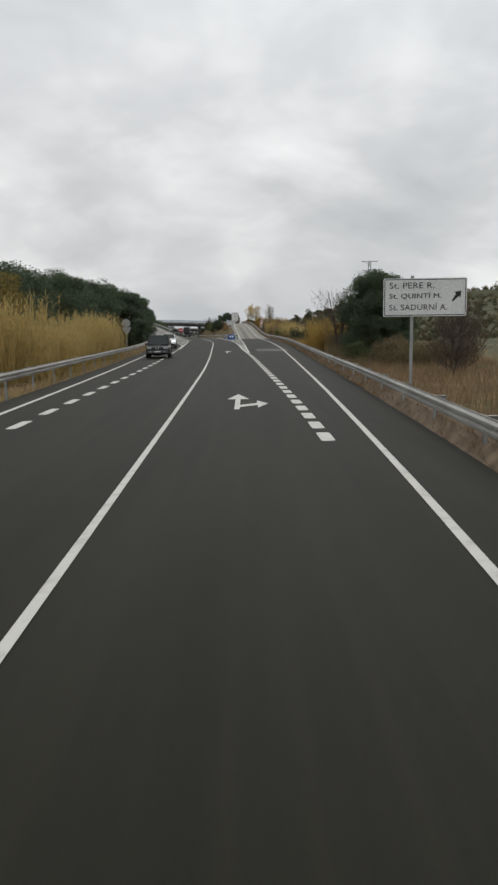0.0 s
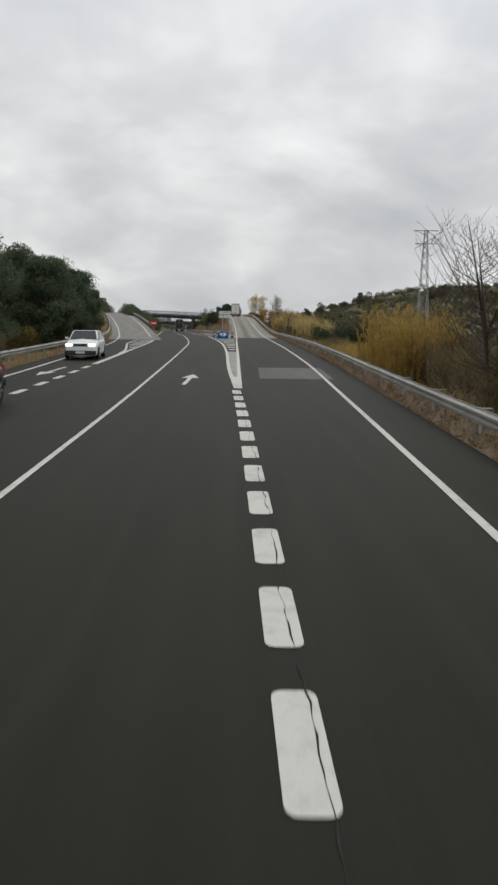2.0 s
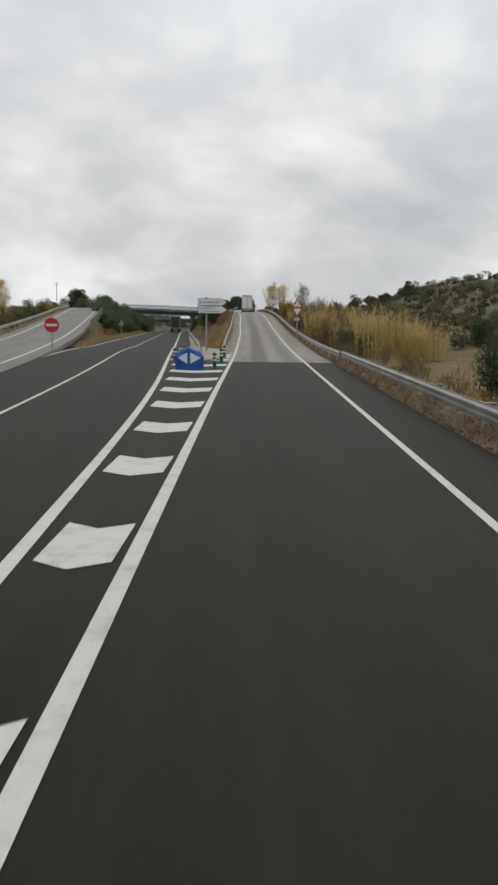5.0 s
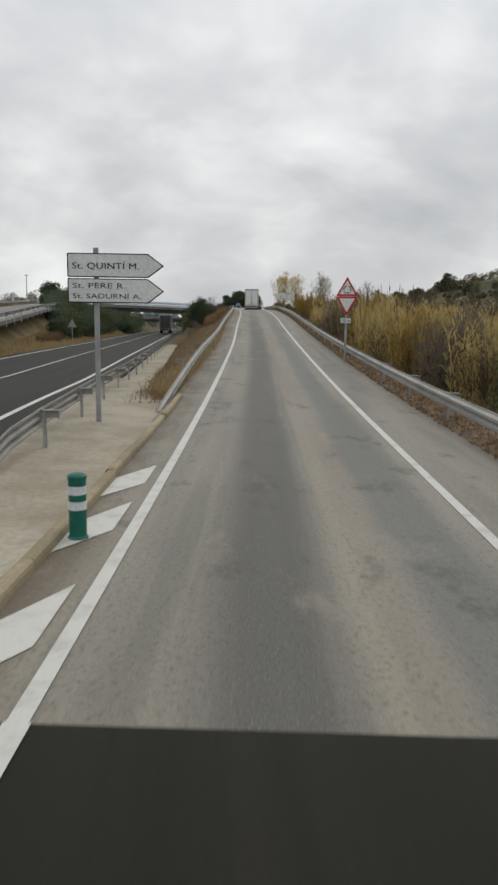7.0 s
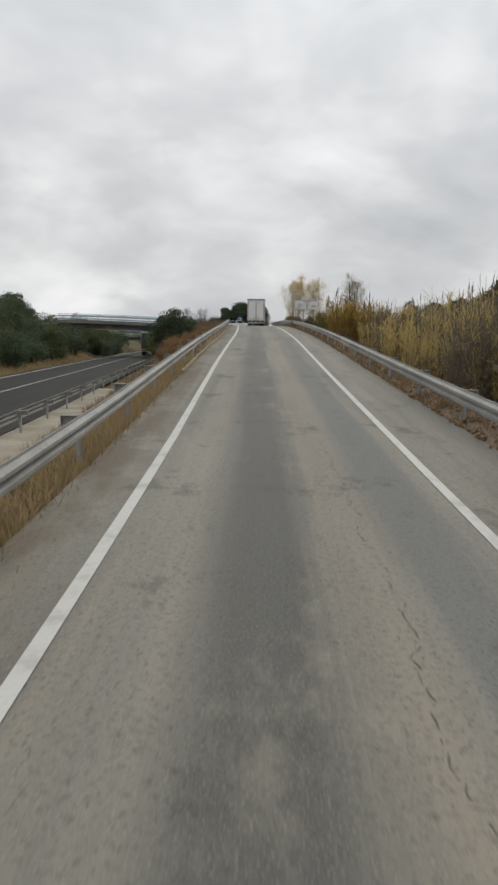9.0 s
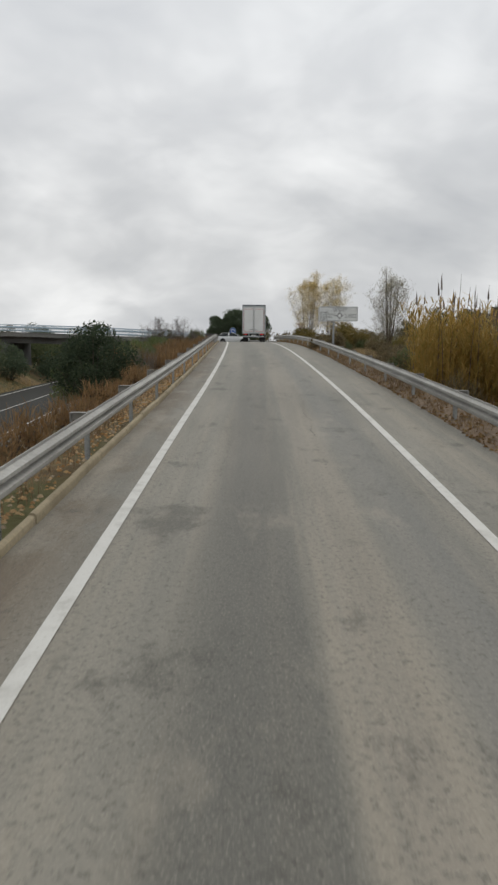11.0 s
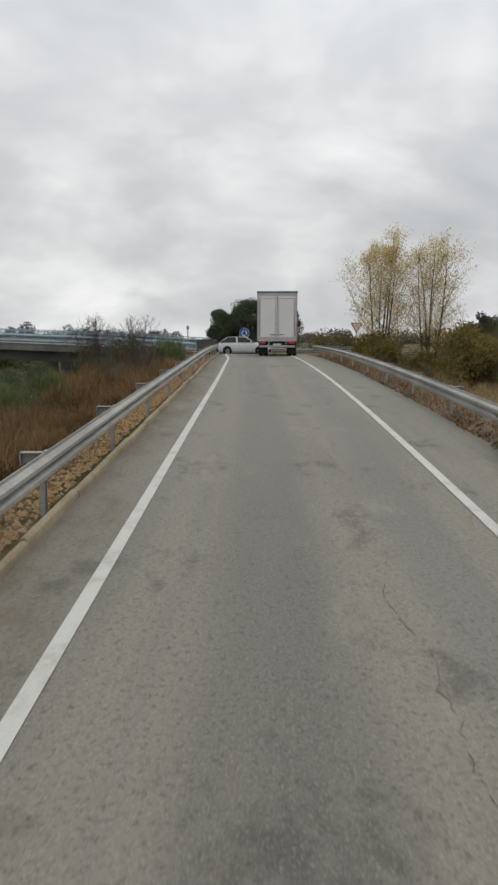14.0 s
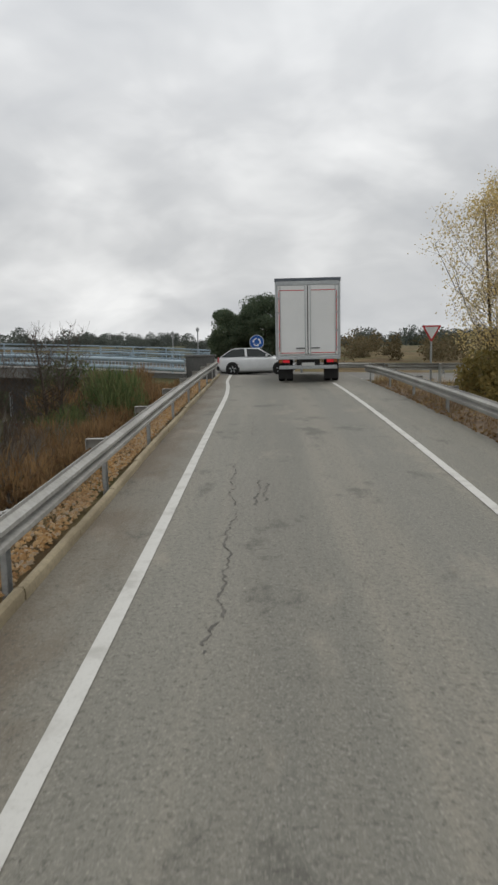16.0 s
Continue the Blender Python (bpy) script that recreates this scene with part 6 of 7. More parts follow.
def dome_shrub(name, mat, label, seed, radius, height, shoots, length=0.3, width=0.026, rise=0.6, cat="shrub", group="", core=420):
    """A rounded, uneven bush: short shoots all over a lobed dome, leaves within, stems from the ground."""
    rng = np.random.default_rng(seed)
    th = empty(name)
    bl = []
    for i in range(9):
        a, q = rng.uniform(0, 6.28), math.sqrt(rng.uniform(0, 1))
        bl.append((np.array([0.58 * q * math.cos(a), 0.58 * q * math.sin(a), rng.uniform(0.15, 0.66) * (1 - 0.35 * q * q)]), rng.uniform(0.28, 0.42)))
    size = np.array([radius, radius, height])
    which = rng.integers(0, len(bl), shoots)
    d = unit(rng.normal(size=(shoots, 3)) + [0, 0, 0.35])
    c = np.array([b[0] for b in bl])[which]
    r = np.array([b[1] for b in bl])[which][:, None]
    p = (c + d * r * rng.uniform(0.55, 1.05, (shoots, 1))) * size
    p[:, 2] = np.maximum(p[:, 2], -0.1)
    lean = d * [1, 1, 0] * (1.2 - rise) + rng.normal(size=(shoots, 3)) * [0.3, 0.3, 0]
    pieces = [blades(p, lean, length * rng.uniform(0.5, 1.2, shoots) * (0.35 + 0.65 * np.clip(d[:, 2] + 0.6, 0.1, 1)), np.full(shoots, width), rng, 0.35)]
    w2 = rng.integers(0, len(bl), core)
    p2 = (np.array([b[0] for b in bl])[w2] + unit(rng.normal(size=(core, 3))) * 0.27 * rng.uniform(0.2, 1, (core, 1))) * size
    p2[:, 2] = np.maximum(p2[:, 2], 0.0)
    pieces.append(leaf_quads(p2, 0.085, rng, 0.5))
    plant_mesh("leaves", pieces, mat, th)
    v, f = branch_tubes([((0.05 * k, 0.03 * k, -0.2), tuple(b[0] * size), 0.03, 0.008) for k, b in enumerate(bl)], 5)
    mesh_object("stems", v, f, BARK, th)
    return tagged(th, label, cat, group=group)


def poplar_tree(name, m, height, width, label, seed, leaf=None, leaves=0, leaf_size=0.04, leaders=3, mat=None, low=0.06, rise=1.05, thick=1.0):
    """Upright leaders with many steep side branches and twigs, in an egg-shaped crown."""
    rng = np.random.default_rng(seed)
    th = empty(name, m)
    segs, leafy_ = [], []
    for j in range(leaders):
        a = rng.uniform(0, 6.28)
        top = np.array([0.22 * width * math.cos(a), 0.22 * width * math.sin(a), height * rng.uniform(0.82, 0.97)])
        foot = np.array([0.1 * math.cos(a), 0.1 * math.sin(a), -0.3])
        bend = rng.normal(size=3) * 0.12
        pts = [foot + (top - foot) * t + bend * math.sin(math.pi * t) for t in np.linspace(0, 1, 8)]
        for i in range(7):
            r0, r1 = ((0.075 * (1 - t) + 0.012) * thick * height / 7 for t in (i / 7, (i + 1) / 7))
            segs.append((pts[i], pts[i + 1], r0, r1))
        for i in range(26):
            t = low + (0.97 - low) * (i + rng.random()) / 26
            p = foot + (top - foot) * t + bend * math.sin(math.pi * t)
            shape = math.sin(math.pi * min(0.96, 0.36 + 0.6 * (t - low) / (1 - low)))
            b = rng.uniform(0, 6.28)
            reach = width * 0.5 * shape * rng.uniform(0.6, 1.05)
            q = p + np.array([reach * math.cos(b), reach * math.sin(b), rise * reach * rng.uniform(0.75, 1.2)])
            mid = (p + q) / 2 + np.array([0.12 * reach * math.cos(b), 0.12 * reach * math.sin(b), -0.12 * reach])
            r = 0.016 * thick * (1.1 - 0.6 * t)
            segs += [(p, mid, r, r * 0.7), (mid, q, r * 0.7, r * 0.3)]
            leafy_.append((mid, q))
            for _ in range(5):
                s = p + (q - p) * rng.uniform(0.3, 1.0)
                e = s + np.array([*(rng.normal(size=2) * 0.24), rng.uniform(0.15, 0.55)]) * max(0.5, reach)
                segs.append((s, e, r * 0.45, r * 0.2))
                leafy_.append((s, e))
    v, f = branch_tubes(segs, 5)
    mesh_object("trunk", v, f, mat or TWIG, th)
    if leaves:
        k = rng.integers(0, len(leafy_), leaves)
        s, e = np.array([x for x, _ in leafy_])[k], np.array([x for _, x in leafy_])[k]
        c = s + (e - s) * rng.uniform(0.1, 1.15, (leaves, 1)) + rng.normal(size=(leaves, 3)) * 0.15
        plant_mesh("crown", [leaf_quads(c, leaf_size, rng, 0.7)], leaf, th)
    return tagged(th, label, "tree")


def pine_tree(name, m, height, radius, label, seed, mat=None, n=26, per=230, size=0.15, base=0.22, cat="tree"):
    rng = np.random.default_rng(seed)
    th = empty(name, m)
    segs, tips = [], []
    segs.append(((0, 0, -0.4), (0.05, 0.05, height * 0.55), 0.05 * radius + 0.05, 0.03 * radius + 0.04))
    segs.append(((0.05, 0.05, height * 0.55), (0, 0, height * 0.9), 0.03 * radius + 0.04, 0.02))
    bl = lobes(rng, n, radius, height * (1 - base) * 0.88, height * base + radius * 0.12)
    for c, r in bl[: n // 2]:
        segs.append(((0, 0, max(0.3, c[2] - radius * 0.5)), tuple(c), 0.045, 0.012))
    v, f = branch_tubes(segs, 7)
    mesh_object("trunk", v, f, BARK, th)
    plant_mesh("crown", crown_leaves(rng, bl, per, size), mat or PINE, th)
    return tagged(th, label, cat)


def bush(name, m, radius, height, mat, label, seed, n=16, per=260, size=0.075):
    rng = np.random.default_rng(seed)
    th = empty(name, m)
    segs = []
    bl = []
    for i in range(n):
        a, q = rng.uniform(0, 6.28), math.sqrt(rng.uniform(0, 1))
        c = np.array([radius * 0.7 * q * math.cos(a), radius * 0.7 * q * math.sin(a), height * rng.uniform(0.18, 0.8) * (1 - 0.3 * q)])
        bl.append((c, radius * rng.uniform(0.3, 0.48)))
        segs.append(((0, 0, -0.2), tuple(c), 0.035, 0.01))
    v, f = branch_tubes(segs, 5)
    mesh_object("stems", v, f, BARK, th)
    plant_mesh("leaves", crown_leaves(rng, bl, per, size, 0.55, 0.9), mat, th)
    return tagged(th, label, "bush")


def cane_clump(mat, label, seed, radius, height, stems=85, plumes=0):
    rng = np.random.default_rng(seed)
    th = empty("cane_clump")
    a, q = rng.uniform(0, 6.28, stems), radius * np.sqrt(rng.uniform(0, 1, stems))
    base = np.stack([q * np.cos(a), q * np.sin(a), np.full(stems, -0.25)], 1)
    lean = np.stack([np.cos(a), np.sin(a), 0 * a], 1) * (0.04 + 0.10 * rng.uniform(0, 1, (stems, 1)) * (q / radius)[:, None]) + rng.normal(size=(stems, 3)) * [0.04, 0.04, 0]
    h = height * rng.uniform(0.62, 1.0, stems)
    pieces = [blades(base, lean, h, np.full(stems, 0.026), rng, 0.2)]
    per = 22
    t = rng.uniform(0.12, 1.0, (stems, per))
    p = base[:, None] + lean[:, None] * (h[:, None] * t ** 1.6)[..., None] + np.stack([0 * t, 0 * t, h[:, None] * t], -1)
    p = p.reshape(-1, 3)
    b = rng.uniform(0, 6.28, len(p))
    k = rng.uniform(0.35, 0.95, len(p))
    pieces.append(blades(p, np.stack([np.cos(b), np.sin(b), 0 * b], 1) * k[:, None], rng.uniform(0.35, 0.75, len(p)), np.full(len(p), 0.033), rng, 1.0))
    plant_mesh("stems_and_leaves", pieces, mat, th)
    if plumes:
        pb = base[rng.integers(0, stems, plumes)]
        tall = height * rng.uniform(1.02, 1.2, plumes)
        tilt = rng.normal(size=(plumes, 3)) * [0.05, 0.05, 0]
        v1 = blades(pb, tilt, tall, np.full(plumes, 0.05), rng, 0.0)
        top = pb + tilt * (tall * 0.86)[:, None] + np.stack([0 * tall, 0 * tall, tall * 0.88], 1)
        v2 = blades(top, tilt + rng.normal(size=(plumes, 3)) * [0.06, 0.06, 0], rng.uniform(0.26, 0.42, plumes), np.full(plumes, 0.055), rng, 0.2)
        tagged(plant_mesh("plume", [v1, v2], TWIG, th, label="brown feathery plumes"), kind="stuff")
    return tagged(th, label, "reeds", group="reeds along the road")


def on_land(x, y, dz=0.0, turn=0.0, s=1.0, sz=None):
    return Matrix.Translation((x, y, float(land(x, y)) + dz)) @ Matrix.Rotation(turn, 4, "Z") @ Matrix.Diagonal((s, s, sz or s, 1))


def spread_copies(proto, places, rnd, lo=0.75, hi=1.2):
    for i, (x, yv) in enumerate(places):
        s = rnd.uniform(lo, hi)
        m = on_land(x, yv, 0, rnd.uniform(0, 6.28), 1.0)
        if i == 0:
            ob = proto
            ob.matrix_basis = m
        else:
            ob = copy_thing(proto, m)
        ob.scale = (s, s, s * rnd.uniform(0.9, 1.12))


rnd = random.Random(11)
# reeds: far verge, then along the exit lane and the slip road
reeds_far = cane_clump(CANE, "tall yellow-green cane behind the far guardrail", 21, 1.7, 4.3, 110)
spread_copies(reeds_far, [(float(left_edge(yv)) - rnd.uniform(3.2, 7.5), yv) for yv in np.linspace(27, 71, 34)], rnd, 0.8, 1.05)
reeds_gold = cane_clump(GOLD_CANE, "golden dry cane clump behind the guardrail", 22, 1.3, 3.5, 90, 3)
spread_copies(reeds_gold, [(float(ramp_right(yv)) + d, yv) for d, yv in ((4.0, 72.6), (5.0, 74), (4.0, 75.6), (5.5, 77), (4.2, 78.6), (4.9, 80), (6.0, 80.6), (6.1, 75.2))], rnd, 0.85, 1.1)
reeds_near = cane_clump(CANE, "yellow-green cane with brown plumes beside the slip road", 23, 1.4, 2.9, 62, 5)
spots = []
for yv in np.arange(143, 216, 1.9):
    if 166 < yv < 169:
        continue
    if rnd.random() < 0.4:
        spots.append((float(ramp_right(yv)) + rnd.uniform(3.6, 5.2), yv + rnd.uniform(-0.6, 0.6)))
    spots.append((float(ramp_right(yv)) + rnd.uniform(5.6, 9.5), yv + rnd.uniform(-0.8, 0.8)))
spread_copies(reeds_near, spots, rnd, 0.75, 1.25)
reeds_tall = cane_clump(GOLD_CANE, "tall yellow cane with dark plumes beside the slip road", 24, 0.9, 3.2, 75, 6)
spread_copies(reeds_tall, [(float(ramp_right(yv)) + d, yv) for d, yv in ((3.0, 211.6), (3.9, 212.6), (3.4, 213.6), (4.6, 211.4), (3.6, 171.5), (4.4, 173.0), (5.2, 172.0), (4.0, 160.0), (5.0, 161.5))], rnd, 0.88, 1.05)
dead_brush = bare_tree("bare_shrub", on_land(0, 0), 2.6, TWIG, "dark tangled leafless shrub among the cane", 27, stems=9, depth=3, spread=0.75)
dead_brush["category"] = "shrub"
spread_copies(dead_brush, [(float(ramp_right(yv)) + d, yv) for d, yv in ((4.2, 150), (4.4, 156), (4.0, 175), (4.6, 178), (4.2, 182), (4.8, 193), (4.2, 197), (4.4, 206), (5.2, 212), (5.4, 221))], rnd, 0.8, 1.25)
brown_wall = dome_shrub("shrub", DARK_TWIG, "tall dark brown twiggy shrub among the cane", 129, 1.6, 2.7, 2200, 0.34, 0.02, 0.7, "shrub", "", 300)
spread_copies(brown_wall, [(float(ramp_right(yv)) + d, yv) for d, yv in ((3.9, 153), (4.6, 155.5), (3.8, 164), (4.6, 166.5), (3.7, 176.5), (4.3, 178.5), (3.6, 180.5), (4.6, 182.5), (3.8, 184), (4.6, 190), (5.2, 194), (4.4, 199), (5.0, 205), (5.6, 216))], rnd, 0.85, 1.2)
for i, (d, yv, r, h) in enumerate(((4.6, 147, 1.5, 2.3), (5.0, 153, 1.7, 2.5), (4.4, 171, 1.3, 2.2), (4.9, 186, 1.6, 2.6), (5.6, 201, 1.6, 2.8), (5.2, 209, 1.3, 2.0))):
    bush("bush", on_land(float(ramp_right(yv)) + d, yv), r, h, (SHRUB_GREEN, HEDGE)[i % 2], ("dull green bush among the cane", "brown bush among the cane")[i % 2], 150 + i, per=190)

# trees
pine_tree("pine_tree", on_land(11.0, 57.8), 7.2, 2.65, "dense dark green pine behind the guardrail", 31, n=150, per=760, size=0.07, base=0.02)
for d, yv, h, sd in ((4.6, 179.0, 4.1, 28), (5.6, 170.0, 3.6, 29)):
    poplar_tree("bare_tree", on_land(float(ramp_right(yv)) + d, yv), h, 2.6, "thin leafless tree among the cane and shrubs", sd, leaders=4, low=0.2, rise=0.9, thick=1.3)
poplar_tree("bare_tree", on_land(8.1, 60.6), 6.0, 4.6, "leafless tree with spreading thin grey branches", 32, leaders=5, low=0.22, rise=0.95, thick=1.15)
for x, yv, h, sd in ((10.9, 35.5, 4.4, 36), (12.4, 38.5, 4.0, 37)):
    poplar_tree("bare_tree", on_land(x, yv), h, 3.4, "leafless brown tree behind the exit-lane guardrail", sd, leaders=5, low=0.12, rise=0.9, thick=1.1)
bush("bush", on_land(11.6, 51.5), 1.6, 2.6, HEDGE, "brown and green shrub in front of the pine", 33)
bush("bush", on_land(10.9, 50.0), 1.8, 2.1, HEDGE, "brown leafless shrub beside the pine", 34)
brown_mass = dome_shrub("shrub", HEDGE, "brown twiggy shrub behind the exit-lane guardrail", 39, 1.5, 2.0, 1500, 0.3, 0.022, 0.6, "shrub", "", 260)
spread_copies(brown_mass, [(12.4, 50.0), (14.0, 53.5), (13.0, 47.0), (15.5, 58.0), (8.4, 59.5), (10.2, 45.5), (15.5, 48.5), (9.0, 67.5), (10.8, 70.0), (8.9, 64.0), (10.2, 66.0), (9.2, 71.5), (11.6, 73.0), (12.2, 67.0), (8.8, 74.0), (10.2, 75.0)], rnd, 0.9, 1.45)
bush("bush", on_land(8.6, 54.0), 1.4, 2.0, SHRUB_GREEN, "dull green shrub under the pine", 38)
round_bush = dome_shrub("bush", HOLM_OAK, "dark green rounded bush in dry grass", 35, 1.75, 2.75, 2600, 0.24, 0.03, 0.5, "bush", "dark bushes in the field", 700)
spread_copies(round_bush, [(7.9, 117.0), (10.2, 115.8), (11.4, 117.2), (12.6, 116.4), (9.0, 119.5), (21, 141), (27, 152), (19, 158)], rnd, 0.84, 1.08)
for i, (x, yv, h, r) in enumerate(((-18.5, 74, 8.2, 3.2), (-22, 83, 9.0, 3.8), (-19.5, 92, 8.8, 3.4), (-24.5, 98, 9.5, 4.0), (-20, 104, 9.0, 3.4), (-19.6, 113, 8.6, 3.0), (-20.5, 122.5, 9.0, 4.0), (-26, 112, 9.6, 3.8), (-28, 88, 9.8, 4.2), (-21, 64, 8.4, 3.6), (-27, 70, 9.4, 4.0), (-24, 54, 8.8, 3.8), (-16.0, 100, 7.6, 2.4), (-15.9, 106, 7.6, 2.2), (-16.3, 112, 7.2, 2.2))):
    pine_tree("pine_tree", on_land(x, yv), h, r, "large dark green pine of the roadside wood", 40 + i, n=84, per=300, size=0.115, base=0.02)
for i, (x, yv) in enumerate(((-15.6, 76), (-16.5, 86), (-17.2, 97), (-18.2, 108), (-19.8, 124), (-20.5, 131), (-22.5, 138))):
    bush("bush", on_land(x, yv), 1.8, 2.4, (SHRUB_GREEN, HEDGE, OCHRE_LEAF)[i % 3], ("dull green undergrowth at the wood's edge", "brown undergrowth at the wood's edge", "ochre undergrowth at the wood's edge")[i % 3], 60 + i)
pine_tree("tree", on_land(-16.5, 47), 6.2, 2.4, "ochre-leaved tree rising behind the cane", 70, mat=OCHRE_LEAF, n=26, per=200, size=0.13)
bush("pine_tree", on_land(-52.7, 309.5), 3.2, 8.0, PINE, "lone rounded pine beyond the far slip road", 71, n=34, per=300, size=0.17)["category"] = "tree"
for x, yv, h, r, sd in ((-7.3, 298, 4.9, 2.2, 72), (-9.6, 297.2, 3.9, 1.75, 73), (-4.6, 299, 4.4, 2.0, 74)):
    pine_tree("pine_tree", on_land(x, yv), h, r, "dark pine behind the roundabout sign", sd, n=90, per=380, size=0.085, base=0.14)
poplar_tree("poplar_tree", on_land(1.75, 264.5), 7.5, 3.2, "slender poplar with thin yellow autumn leaves", 81, POPLAR_LEAF, 25000, 0.030, 5, low=0.2, rise=1.25, thick=0.7)
poplar_tree("poplar_tree", on_land(3.98, 262.8), 7.1, 3.3, "slender poplar with sparse yellow leaves", 82, POPLAR_LEAF, 16000, 0.030, 5, low=0.16, rise=1.25, thick=0.7)
poplar_tree("poplar_tree", on_land(8.2, 254.5), 7.0, 3.6, "nearly bare poplar with pale leaves", 83, PALE_LEAF, 15000, 0.032, 5)
bush("bush", on_land(1.4, 263.4), 1.6, 2.3, OCHRE_LEAF, "ochre shrubs at the foot of the poplars", 84, n=24, per=300)
bush("bush", on_land(3.0, 262.4), 1.4, 1.7, OCHRE_LEAF, "low ochre shrubs at the foot of the poplars", 85, n=20, per=260)
bush("bush", on_land(5.4, 259.0), 1.9, 3.2, OCHRE_LEAF, "large ochre bush beside the poplars", 183, n=26, per=300)
bush("bush", on_land(-8.2, 218.5), 2.0, 3.5, HOLM_OAK, "dark rounded bush on the bank below the slip road", 86, n=24, per=420, size=0.06)
bush("bush", on_land(-9.6, 222.5), 1.5, 2.3, BROOM, "dull green bush on the bank below the slip road", 87, n=18, per=380, size=0.06)
for i, (x, yv, r, h) in enumerate(((-13.6, 272.4, 1.5, 2.6), (-11.6, 271.6, 1.3, 1.8), (-15.4, 271.8, 1.5, 2.4), (-10.4, 268.6, 1.1, 1.2))):
    bush("bush", on_land(x, yv), r, h, (SHRUB_GREEN, HEDGE)[i % 2], ("dull green bush by the bridge end", "brown bush by the bridge end")[i % 2], 160 + i, per=190)
bare_tree("bare_shrub", on_land(-9.6, 252.5), 2.6, TWIG, "leafless grey shrub near the bridge", 88, stems=8, depth=3, spread=0.7)
for x, yv, sd in ((-12.2, 262.0, 270), (-13.8, 263.0, 271), (-10.6, 262.6, 272)):
    poplar_tree("bare_shrub", on_land(x, yv), 3.7, 2.8, "leafless grey shrub on the bank near the bridge", sd, leaders=5, low=0.04, rise=0.85, thick=0.9)["category"] = "shrub"
bare_tree("bare_shrub", on_land(-8.4, 253.5), 2.3, TWIG, "leafless grey shrub near the bridge", 89, stems=8, depth=3, spread=0.7)
for i, (off, yv, r, h) in enumerate(((4.6, 214, 1.6, 2.2), (4.2, 220, 2.0, 2.8), (6.2, 226, 2.2, 3.2), (4.0, 231, 2.0, 2.8), (6.4, 236, 2.6, 4.0), (4.2, 241, 2.2, 3.2), (5.6, 246, 2.6, 4.2), (4.0, 251, 2.2, 3.4), (6.4, 255, 2.6, 4.0), (4.2, 259, 2.2, 3.6), (6.0, 263, 2.4, 4.0), (4.0, 267, 2.0, 3.2), (8.6, 240, 2.6, 4.4), (9.4, 252, 2.6, 4.0), (8.0, 231, 2.2, 3.4), (11.0, 262, 2.6, 3.6))):
    bush("bush", on_land(float(main_left(yv)) - off + 0.9, yv), 1.1 * r, 1.4 * h, (PINE, SHRUB_GREEN, PINE)[i % 3], ("dark green bush on the bank of the cutting", "dull green bush on the bank of the cutting", "dark green bush on the bank of the cutting")[i % 3], 90 + i, n=20, per=300, size=0.085)
for i, (off, yv, r, h) in enumerate(((3.4, 288, 2.2, 3.2), (5.6, 291, 2.6, 4.4), (3.6, 296, 2.2, 3.4), (7.6, 298, 2.8, 4.6), (4.0, 303, 2.4, 3.6), (6.6, 308, 2.8, 4.6), (3.8, 313, 2.4, 3.8), (6.4, 318, 2.8, 4.4), (4.2, 324, 2.4, 3.8), (9.6, 304, 2.8, 4.4), (10.0, 315, 2.8, 4.4), (8.8, 289, 2.6, 4.0))):
    bush("bush", on_land(float(main_left(yv)) - off, yv), r, h, (PINE, SHRUB_GREEN)[i % 2], ("dark green bush between the two bridges", "dull green bush between the two bridges")[i % 2], 300 + i, n=16, per=200, size=0.11)
pine_tree("pine_tree", on_land(-29.0, 243), 4.6, 1.7, "dark pine above the bushes of the cutting", 260, n=40, per=360, size=0.08, base=0.02)
pine_tree("pine_tree", on_land(-33.5, 256), 4.6, 2.3, "dark pine above the bushes of the cutting", 261, n=40, per=360, size=0.09, base=0.02)
for i, (x, yv) in enumerate(((1.9, 236.5), (3.2, 243), (5.5, 233), (4.2, 225), (3.6, 219), (6.5, 247), (7.5, 238))):
    bush("bush", on_land(x, yv), 1.2, 1.4, (HEDGE, SHRUB_GREEN, HEDGE)[i % 3], ("brown leafless bush beside the slip road", "dull green bush beside the slip road", "brown leafless bush beside the slip road")[i % 3], 110 + i, per=140)

# brush on the banks
brown = dome_shrub("dry_shrub", DRY_BRUSH, "rusty brown dry shrub on the bank", 120, 0.75, 0.85, 440, 0.28, 0.017, 0.75, "shrub", "dry shrubs on the bank", 60)
brown_tall = dome_shrub("dry_shrub", DRY_BRUSH, "tall rusty brown shrub on the bank", 123, 1.0, 1.35, 760, 0.34, 0.019, 0.8, "shrub", "dry shrubs on the bank", 120)
places, tall_places = [], []
for yv in np.arange(190, 274, 0.62):
    for _ in range(2):
        d = 2.2 + abs(rnd.gauss(0, 2.0))
        x = float(ramp_left(yv)) - d
        if yv < 222 and d > 2.9:
            continue
        if x > float(bank_edge(yv)) + 1.4 and yv < 273.5:
            (tall_places if d > 3.2 and rnd.random() < 0.5 and yv > 205 else places).append((x, yv + rnd.uniform(-0.4, 0.4)))
rnd.shuffle(places)
rnd.shuffle(tall_places)
spread_copies(brown, places[:170], rnd, 0.6, 1.2)
spread_copies(brown_tall, tall_places[:60], rnd, 0.7, 1.15)
green = dome_shrub("broom_shrub", BROOM, "green broom shrub on the bank", 121, 1.7, 2.0, 1600, 0.42, 0.026, 0.85, "shrub", "broom shrubs on the bank", 420)
olive = dome_shrub("broom_shrub", SHRUB_GREEN, "dull green broom shrub on the bank", 124, 1.6, 1.8, 1500, 0.36, 0.028, 0.75, "shrub", "broom shrubs on the bank", 420)
places, olive_places = [], []
